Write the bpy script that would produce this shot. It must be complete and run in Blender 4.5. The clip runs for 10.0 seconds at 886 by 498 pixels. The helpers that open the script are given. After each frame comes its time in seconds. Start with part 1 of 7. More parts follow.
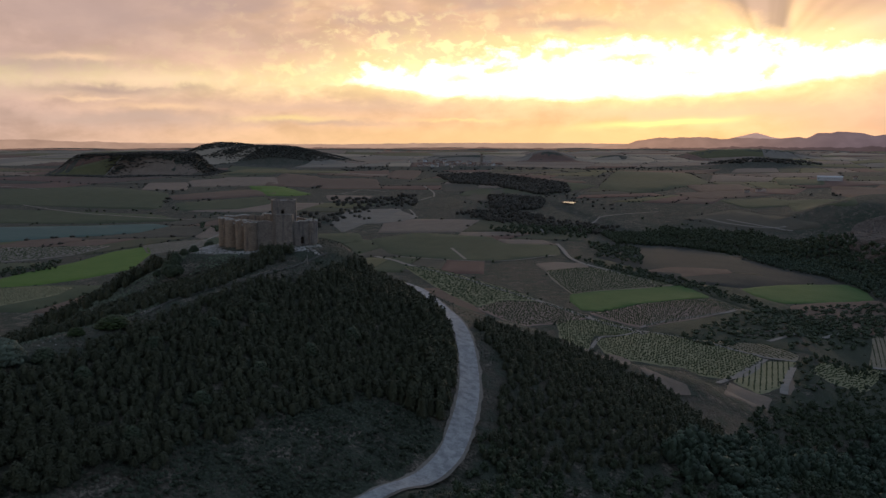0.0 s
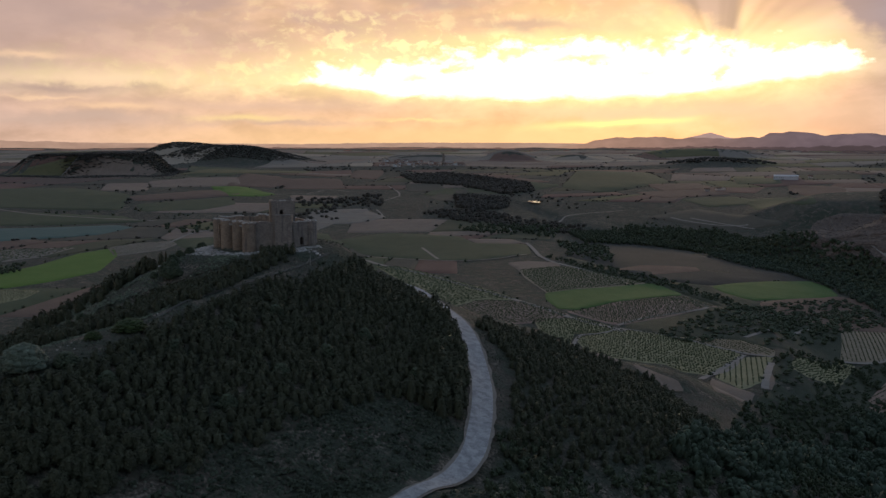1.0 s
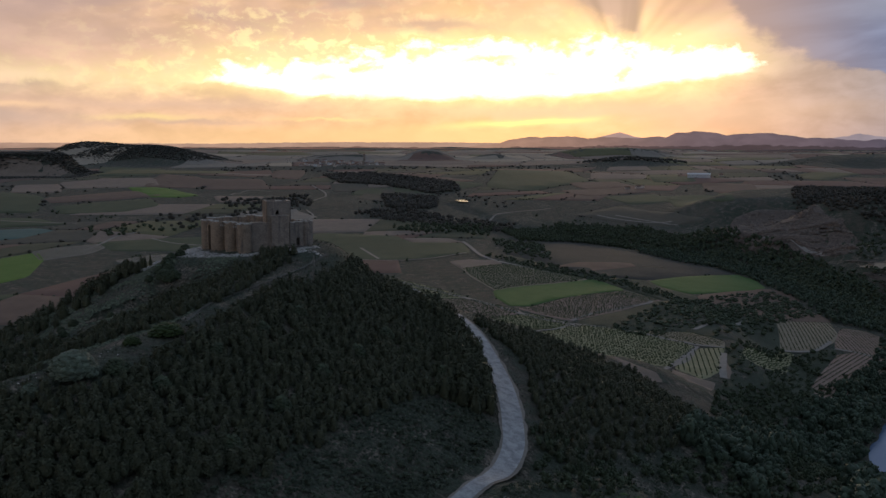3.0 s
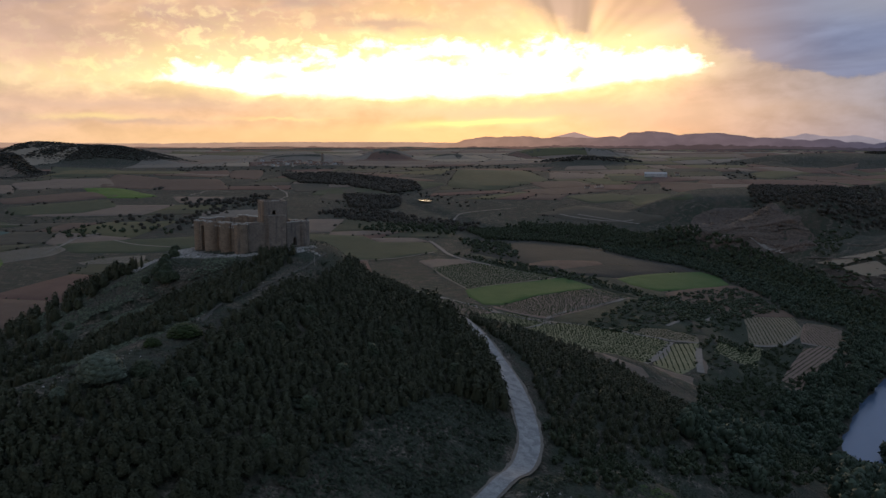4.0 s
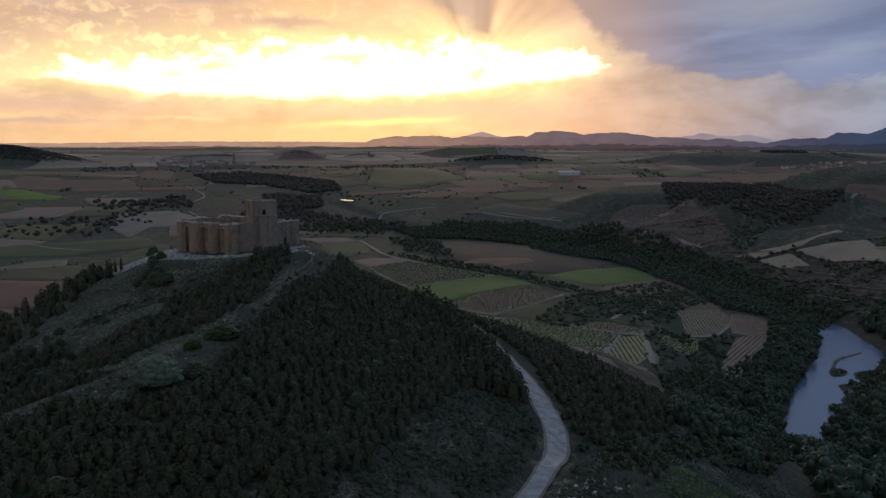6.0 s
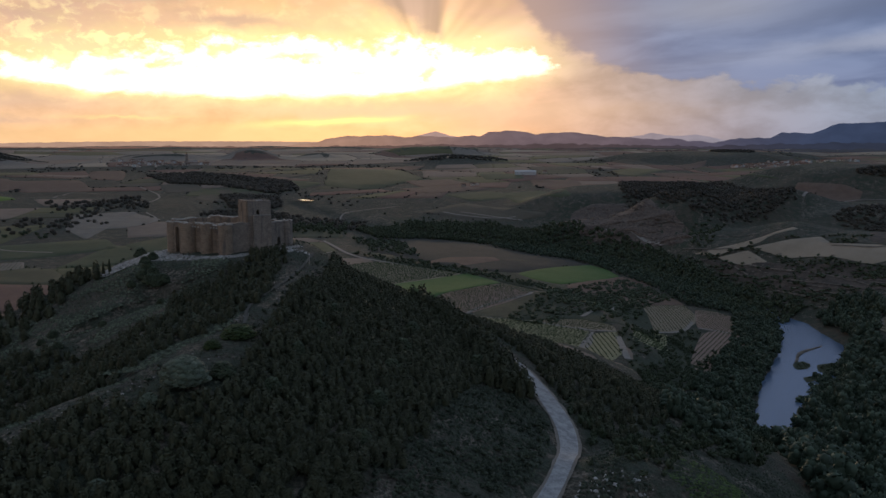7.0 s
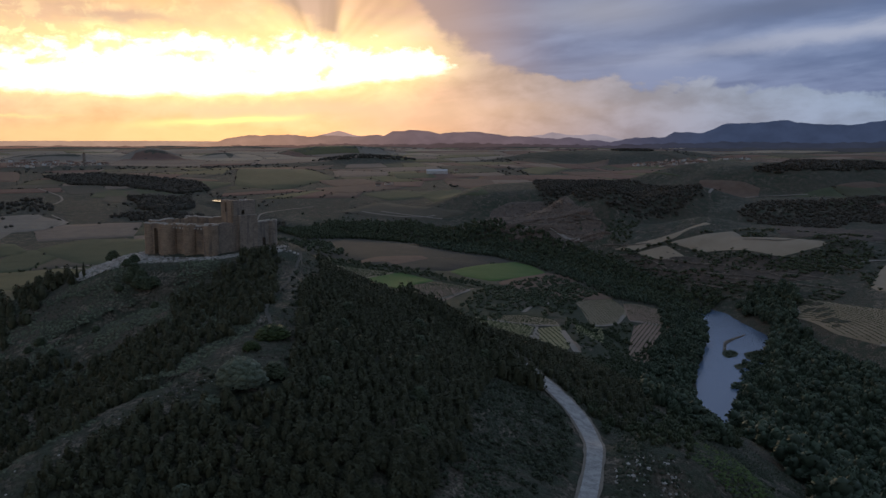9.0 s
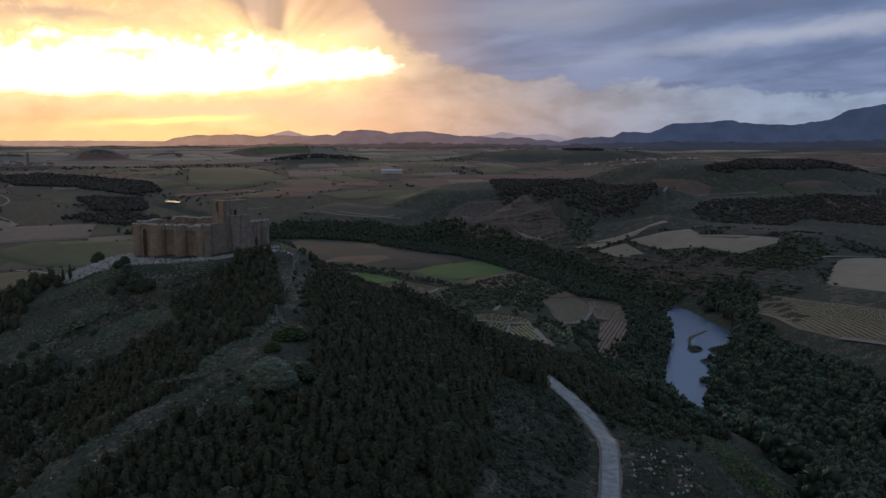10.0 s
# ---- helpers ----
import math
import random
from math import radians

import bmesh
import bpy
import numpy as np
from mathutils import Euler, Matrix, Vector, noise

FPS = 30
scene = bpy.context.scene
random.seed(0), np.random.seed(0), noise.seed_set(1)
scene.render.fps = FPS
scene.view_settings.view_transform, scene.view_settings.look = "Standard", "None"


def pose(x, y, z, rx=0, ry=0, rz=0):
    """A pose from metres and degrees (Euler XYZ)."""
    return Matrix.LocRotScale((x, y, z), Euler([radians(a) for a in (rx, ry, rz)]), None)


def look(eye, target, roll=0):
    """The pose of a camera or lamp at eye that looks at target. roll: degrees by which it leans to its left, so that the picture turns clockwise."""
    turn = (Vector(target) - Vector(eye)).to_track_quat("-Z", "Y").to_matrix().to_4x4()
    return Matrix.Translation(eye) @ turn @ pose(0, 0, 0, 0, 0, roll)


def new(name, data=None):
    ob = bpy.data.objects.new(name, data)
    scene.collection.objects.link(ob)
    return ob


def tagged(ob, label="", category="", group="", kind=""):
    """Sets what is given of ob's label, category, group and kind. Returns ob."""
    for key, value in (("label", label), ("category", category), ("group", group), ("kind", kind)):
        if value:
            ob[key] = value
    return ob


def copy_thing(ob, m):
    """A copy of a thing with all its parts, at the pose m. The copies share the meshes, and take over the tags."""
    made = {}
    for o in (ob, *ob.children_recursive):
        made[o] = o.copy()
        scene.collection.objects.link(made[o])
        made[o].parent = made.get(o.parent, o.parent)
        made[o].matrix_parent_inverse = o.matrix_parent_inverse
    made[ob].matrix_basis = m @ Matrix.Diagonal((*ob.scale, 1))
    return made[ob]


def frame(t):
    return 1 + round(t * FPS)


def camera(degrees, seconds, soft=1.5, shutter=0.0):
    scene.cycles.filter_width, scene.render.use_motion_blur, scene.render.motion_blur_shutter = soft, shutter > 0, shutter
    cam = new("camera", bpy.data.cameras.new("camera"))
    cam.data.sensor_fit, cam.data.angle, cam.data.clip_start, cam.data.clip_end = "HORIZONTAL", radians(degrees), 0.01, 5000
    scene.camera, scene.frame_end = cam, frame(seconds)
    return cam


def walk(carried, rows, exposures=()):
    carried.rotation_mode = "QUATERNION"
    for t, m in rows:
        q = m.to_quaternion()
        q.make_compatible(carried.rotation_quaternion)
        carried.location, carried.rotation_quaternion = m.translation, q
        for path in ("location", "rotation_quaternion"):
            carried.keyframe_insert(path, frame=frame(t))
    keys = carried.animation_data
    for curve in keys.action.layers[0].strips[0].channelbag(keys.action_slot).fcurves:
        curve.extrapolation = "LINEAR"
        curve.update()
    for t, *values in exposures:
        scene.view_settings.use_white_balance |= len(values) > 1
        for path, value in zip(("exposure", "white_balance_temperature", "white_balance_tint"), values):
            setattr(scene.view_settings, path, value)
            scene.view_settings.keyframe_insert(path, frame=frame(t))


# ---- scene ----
cam = camera(54.95, 10.0)
PATH = [
    (0, 0.00, 0.00, 147.00, 82.550, -0.070, 0.000),
    (0.5, -7.01, 0.03, 147.01, 82.544, -0.073, -1.436),
    (1, -14.02, 0.08, 147.02, 82.538, -0.075, -2.891),
    (1.5, -21.04, 0.15, 147.02, 82.532, -0.078, -4.363),
    (2, -28.06, 0.28, 147.02, 82.526, -0.081, -5.852),
    (2.5, -35.08, 0.48, 147.01, 82.520, -0.084, -7.359),
    (3, -42.07, 0.76, 147.00, 82.514, -0.087, -8.883),
    (3.5, -49.05, 1.15, 146.98, 82.508, -0.090, -10.424),
    (4, -56.01, 1.66, 146.95, 82.502, -0.093, -11.980),
    (4.5, -62.94, 2.31, 146.92, 82.496, -0.096, -13.553),
    (5, -69.83, 3.13, 146.89, 82.490, -0.098, -15.142),
    (5.5, -76.68, 4.12, 146.85, 82.484, -0.101, -16.747),
    (6, -83.48, 5.31, 146.80, 82.478, -0.104, -18.367),
    (6.5, -90.23, 6.72, 146.75, 82.472, -0.107, -20.002),
    (7, -96.92, 8.35, 146.69, 82.466, -0.110, -21.651),
    (7.5, -103.54, 10.24, 146.63, 82.460, -0.113, -23.316),
    (8, -110.10, 12.40, 146.56, 82.454, -0.116, -24.994),
    (8.5, -116.58, 14.85, 146.49, 82.448, -0.119, -26.687),
    (9, -122.98, 17.61, 146.41, 82.442, -0.122, -28.393),
    (9.5, -129.29, 20.69, 146.33, 82.436, -0.124, -30.113),
    (10, -135.51, 24.11, 146.24, 82.430, -0.127, -31.846),
]
walk(cam, [(t, pose(x, y, z, rx, ry, rz)) for t, x, y, z, rx, ry, rz in PATH])

# ---- sky and sun ----
SUN_AZ, SUN_EL = 20.0, 5.0


class Nodes:
    """Short-hand for wiring a node tree."""

    def __init__(self, tree, fresh=True):
        self.tree = tree
        if fresh:
            tree.nodes.clear()

    def add(self, kind):
        return self.tree.nodes.new(kind)

    def put(self, socket, value):
        if isinstance(value, bpy.types.NodeSocket):
            self.tree.links.new(value, socket)
        elif isinstance(value, tuple) and len(value) == 3 and socket.type == "RGBA":
            socket.default_value = (*value, 1)
        else:
            socket.default_value = value

    def math(self, op, a, b=0.0, c=0.0, clamp=False):
        node = self.add("ShaderNodeMath")
        node.operation, node.use_clamp = op, clamp
        for socket, value in zip(node.inputs, (a, b, c)):
            self.put(socket, value)
        return node.outputs[0]

    def vec(self, x, y, z=0.0):
        node = self.add("ShaderNodeCombineXYZ")
        for socket, value in zip(node.inputs, (x, y, z)):
            self.put(socket, value)
        return node.outputs[0]

    def noise(self, where, scale, detail=4.0, rough=0.55, distort=0.0):
        node = self.add("ShaderNodeTexNoise")
        self.put(node.inputs["Vector"], where)
        for key, value in (("Scale", scale), ("Detail", detail), ("Roughness", rough), ("Distortion", distort)):
            node.inputs[key].default_value = value
        return node.outputs["Fac"]

    def smooth(self, value, low, high, to_low=0.0, to_high=1.0):
        node = self.add("ShaderNodeMapRange")
        node.interpolation_type = "SMOOTHSTEP"
        for socket, v in zip(node.inputs, (value, low, high, to_low, to_high)):
            self.put(socket, v)
        return node.outputs[0]

    def mix(self, f, a, b, blend="MIX"):
        node = self.add("ShaderNodeMix")
        node.data_type, node.blend_type, node.clamp_factor = "RGBA", blend, True
        self.put(node.inputs[0], f)
        self.put(node.inputs[6], a)
        self.put(node.inputs[7], b)
        return node.outputs[2]

    def ramp(self, f, *stops):
        node = self.add("ShaderNodeValToRGB")
        els = node.color_ramp.elements
        while len(els) < len(stops):
            els.new(0.5)
        for el, (at, colour) in zip(els, stops):
            el.position, el.color = at, (*colour, 1)
        self.put(node.inputs[0], f)
        return node.outputs[0]

    def profile(self, az, first, last, top, *points):
        """A height that follows the azimuth through the given points."""
        grey = self.ramp(self.math("DIVIDE", self.math("SUBTRACT", az, first), last - first),
                         *[((a - first) / (last - first), (h / top,) * 3) for a, h in points])
        node = self.add("ShaderNodeSeparateColor")
        self.put(node.inputs[0], grey)
        return self.math("MULTIPLY", node.outputs[0], top)

    def oval(self, az, el, a0, e0, wa, we):
        """A soft patch, 1 in its middle, in degrees of azimuth and height."""
        u = self.math("DIVIDE", self.math("SUBTRACT", az, a0), wa)
        v = self.math("DIVIDE", self.math("SUBTRACT", el, e0), we)
        r = self.math("ADD", self.math("MULTIPLY", u, u), self.math("MULTIPLY", v, v))
        return self.math("EXPONENT", self.math("MULTIPLY", r, -1.0))


world = bpy.data.worlds.new("dusk_sky")
scene.world = world
world.use_nodes = True
w = Nodes(world.node_tree)
way = w.add("ShaderNodeSeparateXYZ")
w.put(way.inputs[0], w.add("ShaderNodeTexCoord").outputs["Generated"])
az = w.math("DEGREES", w.math("ARCTAN2", way.outputs[0], way.outputs[1]))
el = w.math("DEGREES", w.math("ARCSINE", way.outputs[2]))
clear = w.add("ShaderNodeTexSky")
clear.sky_type, clear.sun_disc, clear.sun_elevation, clear.sun_rotation = "NISHITA", False, radians(SUN_EL), radians(SUN_AZ)
# wind-drawn cloud grain: long in azimuth, short in height
lean = w.math("SUBTRACT", el, w.math("MULTIPLY", az, 0.045))
big = w.noise(w.vec(w.math("MULTIPLY", az, 0.075), w.math("MULTIPLY", lean, 0.26)), 1.0, 3.0, 0.5, 0.3)
small = w.noise(w.vec(w.math("MULTIPLY", az, 0.26), w.math("MULTIPLY", lean, 0.62), 3.0), 1.0, 7.0, 0.58, 0.3)
puff = w.noise(w.vec(w.math("MULTIPLY", az, 0.30), w.math("MULTIPLY", el, 0.60), 7.0), 1.0, 6.0, 0.55, 0.2)
fluff = w.noise(w.vec(w.math("MULTIPLY", az, 0.85), w.math("MULTIPLY", el, 1.25), 11.0), 1.0, 5.0, 0.6, 0.4)
wob = w.math("SUBTRACT", small, 0.5)
ruff = w.math("SUBTRACT", fluff, 0.5)
round_az = w.math("DIVIDE", w.math("ADD", az, 180.0), 360.0)
# veil of cloud lit from behind: warm round the sun, blue-grey away from it
veil = w.ramp(round_az,
              (0.00, (0.10, 0.13, 0.18)), (0.20, (0.24, 0.23, 0.25)), (0.33, (0.46, 0.36, 0.32)), (0.42, (0.60, 0.405, 0.340)), (0.445, (0.72, 0.465, 0.355)), (0.47, (0.86, 0.54, 0.35)),
              (0.53, (0.97, 0.57, 0.30)), (0.570, (0.87, 0.50, 0.32)), (0.585, (0.52, 0.37, 0.325)), (0.598, (0.345, 0.295, 0.320)), (0.612, (0.265, 0.280, 0.365)), (0.632, (0.240, 0.300, 0.425)), (0.66, (0.24, 0.325, 0.48)), (0.76, (0.13, 0.18, 0.28)), (1.0, (0.11, 0.14, 0.20)))
warm = w.smooth(az, 33.0, 25.0)
streak = w.smooth(w.math("ADD", w.math("MULTIPLY", small, 0.5), w.math("MULTIPLY", puff, 0.5)), 0.36, 0.64, 0.80, 1.16)
veil = w.mix(1.0, veil, w.vec(streak, streak, streak), "MULTIPLY")
# broad mauve masses, thickest high up and far from the sun
high = w.math("MULTIPLY", w.smooth(el, 3.2, 7.5), w.smooth(az, 14.0, -22.0, 0.25, 1.0))
mass = w.math("MULTIPLY", w.smooth(w.math("ADD", big, w.math("MULTIPLY", wob, 0.5)), 0.40, 0.62), w.math("MULTIPLY", high, warm))
veil = w.mix(w.math("MULTIPLY", mass, 0.9), veil, (0.50, 0.335, 0.29))
# small puffs that catch the light beside the gap
lit = w.math("MULTIPLY", w.smooth(w.math("ADD", w.math("MULTIPLY", fluff, 0.6), w.math("MULTIPLY", puff, 0.4)), 0.49, 0.60), w.math("MULTIPLY", w.oval(az, lean, -1.0, 6.2, 12.0, 2.7), warm))
veil = w.mix(w.math("MULTIPLY", lit, 0.85), veil, (1.12, 0.86, 0.44))
# the gap in the cloud before the hidden sun: its under and upper edge
under = w.profile(az, -20.0, 40.0, 10.0, (-20, 3.4), (-8.3, 3.35), (-5.4, 3.25), (-3.1, 2.95), (2.5, 2.35), (8.1, 2.3), (17, 2.5), (22, 3.0), (26.5, 3.6), (30.5, 4.3), (40, 5.5))
upper = w.profile(az, -20.0, 40.0, 10.0, (-20, 2.4), (-11, 2.9), (-5.3, 4.3), (-3, 5.0), (5, 5.35), (7, 6.0), (12, 6.3), (17, 5.9), (20.5, 6.4), (24, 6.2), (27, 5.7), (29.0, 4.9), (31, 4.2), (34, 3.6))
from_under = w.math("SUBTRACT", w.math("ADD", el, w.math("ADD", w.math("MULTIPLY", wob, 1.0), w.math("MULTIPLY", ruff, 0.5))), under)
to_upper = w.math("SUBTRACT", upper, w.math("ADD", el, w.math("ADD", w.math("MULTIPLY", wob, 3.6), w.math("ADD", w.math("MULTIPLY", ruff, 2.2), w.math("MULTIPLY", w.math("SUBTRACT", puff, 0.5), 3.0)))))
halo = w.math("MULTIPLY", w.smooth(from_under, -1.3, 0.5), w.smooth(w.math("ADD", to_upper, w.math("MULTIPLY", ruff, 3.0)), -3.0, 0.5))
halo = w.math("MULTIPLY", halo, warm)
sky = w.mix(1.0, veil, w.mix(halo, (0.0, 0.0, 0.0), (0.34, 0.34, 0.11)), "ADD")
hot = w.math("MULTIPLY", w.smooth(from_under, -0.05, 0.55), w.smooth(to_upper, 0.05, 1.0))
sky = w.mix(1.0, sky, w.mix(hot, (0.0, 0.0, 0.0), (1.25, 1.15, 0.92)), "ADD")
# wisps of cloud across the glow
for a0, e0, wa, we, much in ((12.0, 5.05, 1.9, 0.22, 0.8), (20.6, 4.0, 0.45, 0.60, 0.8), (1.2, 3.9, 0.9, 0.28, 0.65), (16.0, 4.1, 0.8, 0.25, 0.5), (3.2, 4.5, 0.25, 0.35, 0.5)):
    wisp = w.oval(w.math("ADD", az, w.math("MULTIPLY", ruff, 3.0)), w.math("ADD", el, w.math("MULTIPLY", ruff, 1.4)), a0, e0, wa, we)
    sky = w.mix(w.math("MULTIPLY", wisp, much), sky, (1.0, 0.74, 0.28))
# mauve clouds over the glow and the shadow that one throws
for a0, e0, wa, we, slope, much, tint in ((8.2, 7.3, 4.2, 0.55, 3.2, 0.85, (0.62, 0.40, 0.30)), (2.5, 8.7, 4.0, 0.6, 0.0, 0.8, (0.55, 0.36, 0.30)), (26.5, 8.4, 1.6, 1.3, -1.5, 0.55, (0.62, 0.38, 0.30)), (-22.0, 7.6, 8.0, 1.9, 0.0, 0.75, (0.50, 0.345, 0.31)), (-13.0, 6.0, 6.0, 0.8, 0.0, 0.5, (0.62, 0.41, 0.33))):
    drift = w.math("SUBTRACT", az, w.math("MULTIPLY", w.math("SUBTRACT", e0, el), slope))
    patch = w.oval(w.math("ADD", drift, w.math("MULTIPLY", wob, 3.0)), w.math("ADD", el, w.math("ADD", w.math("MULTIPLY", wob, 1.4), w.math("MULTIPLY", ruff, 0.9))), a0, e0, wa, we)
    sky = w.mix(w.math("MULTIPLY", patch, much), sky, tint)
wedge = w.math("MULTIPLY", w.smooth(w.math("ADD", az, w.math("ADD", w.math("MULTIPLY", el, 1.5), w.math("MULTIPLY", ruff, 3.0))), 29.0, 31.8), w.smooth(az, 22.0, 21.2))
wedge = w.math("MULTIPLY", wedge, w.smooth(w.math("ADD", el, w.math("MULTIPLY", ruff, 1.5)), 5.9, 6.9))
sky = w.mix(w.math("MULTIPLY", wedge, 0.9), sky, (0.48, 0.325, 0.27))
# faint rays that fan out above the hidden sun
turn = w.math("ARCTAN2", w.math("SUBTRACT", el, 4.6), w.math("SUBTRACT", az, 20.5))
beam = w.noise(w.vec(w.math("MULTIPLY", turn, 1.9), 0.0, 2.0), 1.0, 2.0, 0.5)
fan = w.math("MULTIPLY", w.oval(az, el, 22.0, 8.0, 9.0, 2.6), w.smooth(el, 5.8, 6.8))
gain = w.math("ADD", 1.0, w.math("MULTIPLY", fan, w.smooth(beam, 0.35, 0.65, -0.28, 0.26)))
sky = w.mix(1.0, sky, w.vec(gain, gain, gain), "MULTIPLY")
# clear strip over the horizon, orange towards the sun
low = w.math("MULTIPLY", w.oval(az, el, 4.0, 0.0, 20.0, 0.8), w.smooth(az, 22.0, 12.0))
sky = w.mix(w.math("MULTIPLY", low, 0.75), sky, (0.98, 0.62, 0.30))
# grey and rosy bars of cloud under the glow
for a0, e0, wa, we, much, tint in ((-21.0, 2.95, 4.2, 0.32, 0.85, (0.47, 0.325, 0.285)), (-20.0, 1.15, 6.5, 0.50, 0.8, (0.60, 0.43, 0.355)), (-8.0, 0.95, 5.0, 0.22, 0.8, (0.62, 0.42, 0.33)), (-8.0, 2.1, 14.0, 0.45, 0.6, (0.74, 0.50, 0.38)), (19.5, 1.75, 12.0, 0.62, 0.75, (0.70, 0.49, 0.385)), (26.0, 1.0, 4.5, 0.9, 0.6, (0.56, 0.40, 0.34)), (-25.0, 4.4, 3.0, 0.5, 0.5, (0.50, 0.36, 0.32))):
    bar = w.oval(w.math("ADD", az, w.math("MULTIPLY", wob, 8.0)), w.math("ADD", el, w.math("ADD", w.math("MULTIPLY", wob, 1.3), w.math("MULTIPLY", ruff, 0.5))), a0, e0, wa, we)
    sky = w.mix(w.math("MULTIPLY", bar, much), sky, tint)
for a0, e0, wa, we, much, tint in ((-18.0, 1.9, 3.2, 0.25, 0.8, (0.98, 0.64, 0.40)), (-22.0, 2.35, 2.4, 0.12, 0.7, (0.98, 0.66, 0.42)), (-18.0, 3.6, 3.5, 0.30, 0.8, (1.0, 0.72, 0.46)), (-23.0, 4.75, 2.4, 0.22, 0.7, (1.0, 0.66, 0.42)), (-10.0, 1.2, 3.0, 0.2, 0.7, (1.02, 0.76, 0.34)), (1.5, 1.15, 3.0, 0.12, 0.6, (1.05, 0.82, 0.36))):
    strip = w.oval(w.math("ADD", az, w.math("MULTIPLY", wob, 4.0)), w.math("ADD", el, w.math("ADD", w.math("MULTIPLY", wob, 0.8), w.math("MULTIPLY", ruff, 0.5))), a0, e0, wa, we)
    sky = w.mix(w.math("MULTIPLY", strip, much), sky, tint)
gap = w.math("MULTIPLY", w.oval(az, w.math("ADD", w.math("SUBTRACT", el, w.math("MULTIPLY", az, 0.05)), w.math("MULTIPLY", wob, 0.6)), 14.5, 0.25, 4.6, 0.20), w.smooth(az, 20.6, 18.5))
sky = w.mix(gap, sky, (1.25, 0.95, 0.36))
# heavy blue-grey cloud bank away from the sun, with a ragged underside
edge = w.profile(az, 20.0, 100.0, 12.0, (20, 12), (24, 11.5), (26.5, 8.4), (28.6, 6.0), (30.4, 4.9), (32.8, 4.2), (36, 3.8), (40, 3.5), (43.5, 3.25), (49, 2.85), (54, 2.4), (60, 2.6), (100, 2.5))
edge = w.math("ADD", edge, w.math("ADD", w.math("MULTIPLY", w.math("SUBTRACT", puff, 0.5), 3.2), w.math("MULTIPLY", ruff, 1.2)))
bank_far = w.math("MULTIPLY", w.smooth(w.math("SUBTRACT", el, edge), -0.20, w.smooth(az, 36.0, 28.0, 0.35, 1.3)), w.smooth(az, 20.0, 25.0))
bank_far = w.math("MULTIPLY", bank_far, w.smooth(az, 150.0, 110.0))
tilt = w.math("SUBTRACT", el, w.math("MULTIPLY", w.math("SUBTRACT", az, 45.0), 0.10))
tier = w.noise(w.vec(w.math("MULTIPLY", az, 0.10), w.math("MULTIPLY", tilt, 0.55), 5.0), 1.0, 5.0, 0.52, 0.3)
shade = w.mix(w.smooth(tier, 0.36, 0.64), (0.096, 0.148, 0.300), (0.178, 0.242, 0.425))
shade = w.mix(w.math("MULTIPLY", w.oval(az, w.math("ADD", tilt, w.math("MULTIPLY", wob, 1.5)), 55.0, 5.35, 12.0, 0.60), 0.9), shade, (0.37, 0.41, 0.54))
shade = w.mix(w.math("MULTIPLY", w.oval(az, el, 39.0, 8.0, 6.0, 1.3), 0.7), shade, (0.31, 0.325, 0.405))
shade = w.mix(w.math("MULTIPLY", w.oval(az, w.math("ADD", tilt, w.math("MULTIPLY", wob, 1.2)), 51.0, 7.5, 8.0, 0.80), 0.85), shade, (0.105, 0.140, 0.250))
warmed = w.mix(w.smooth(az, 37.0, 26.5, 0.0, 0.9), shade, (0.40, 0.27, 0.25))
sky = w.mix(bank_far, sky, warmed)
# overhead and behind: a dim deck of cloud with one brighter patch
deck = w.mix(w.smooth(big, 0.3, 0.7), (0.125, 0.175, 0.262), (0.215, 0.282, 0.395))
# bright patch added out of view to lift the river and right-hand slopes
thin = w.math("MULTIPLY", w.oval(az, el, 52.0, 20.0, 38.0, 13.0), 0.8)
deck = w.mix(thin, deck, (0.40, 0.47, 0.64))
sky = w.mix(w.smooth(el, 10.0, 24.0), sky, deck)
sky = w.mix(w.smooth(el, -0.6, -2.5), sky, (0.03, 0.028, 0.026))
back = w.add("ShaderNodeBackground")
w.put(back.inputs[0], sky)
back.inputs[1].default_value = 1.0
haze = w.add("ShaderNodeBackground")
w.put(haze.inputs[0], w.mix(0.88, clear.outputs[0], (0.0, 0.0, 0.0)))  # most of it hidden by cloud
haze.inputs[1].default_value = 0.05
both = w.add("ShaderNodeAddShader")
w.put(both.inputs[0], back.outputs[0])
w.put(both.inputs[1], haze.outputs[0])
w.put(w.add("ShaderNodeOutputWorld").inputs[0], both.outputs[0])

sun = new("sun", bpy.data.lights.new("sun", "SUN"))
sun.data.energy, sun.data.angle, sun.data.color = 0.5, radians(10), (1.0, 0.72, 0.46)
s_az, s_el = radians(SUN_AZ), radians(SUN_EL)
sun.matrix_world = look((0, 0, 400), (-math.sin(s_az) * math.cos(s_el), -math.cos(s_az) * math.cos(s_el), 400 - math.sin(s_el)))


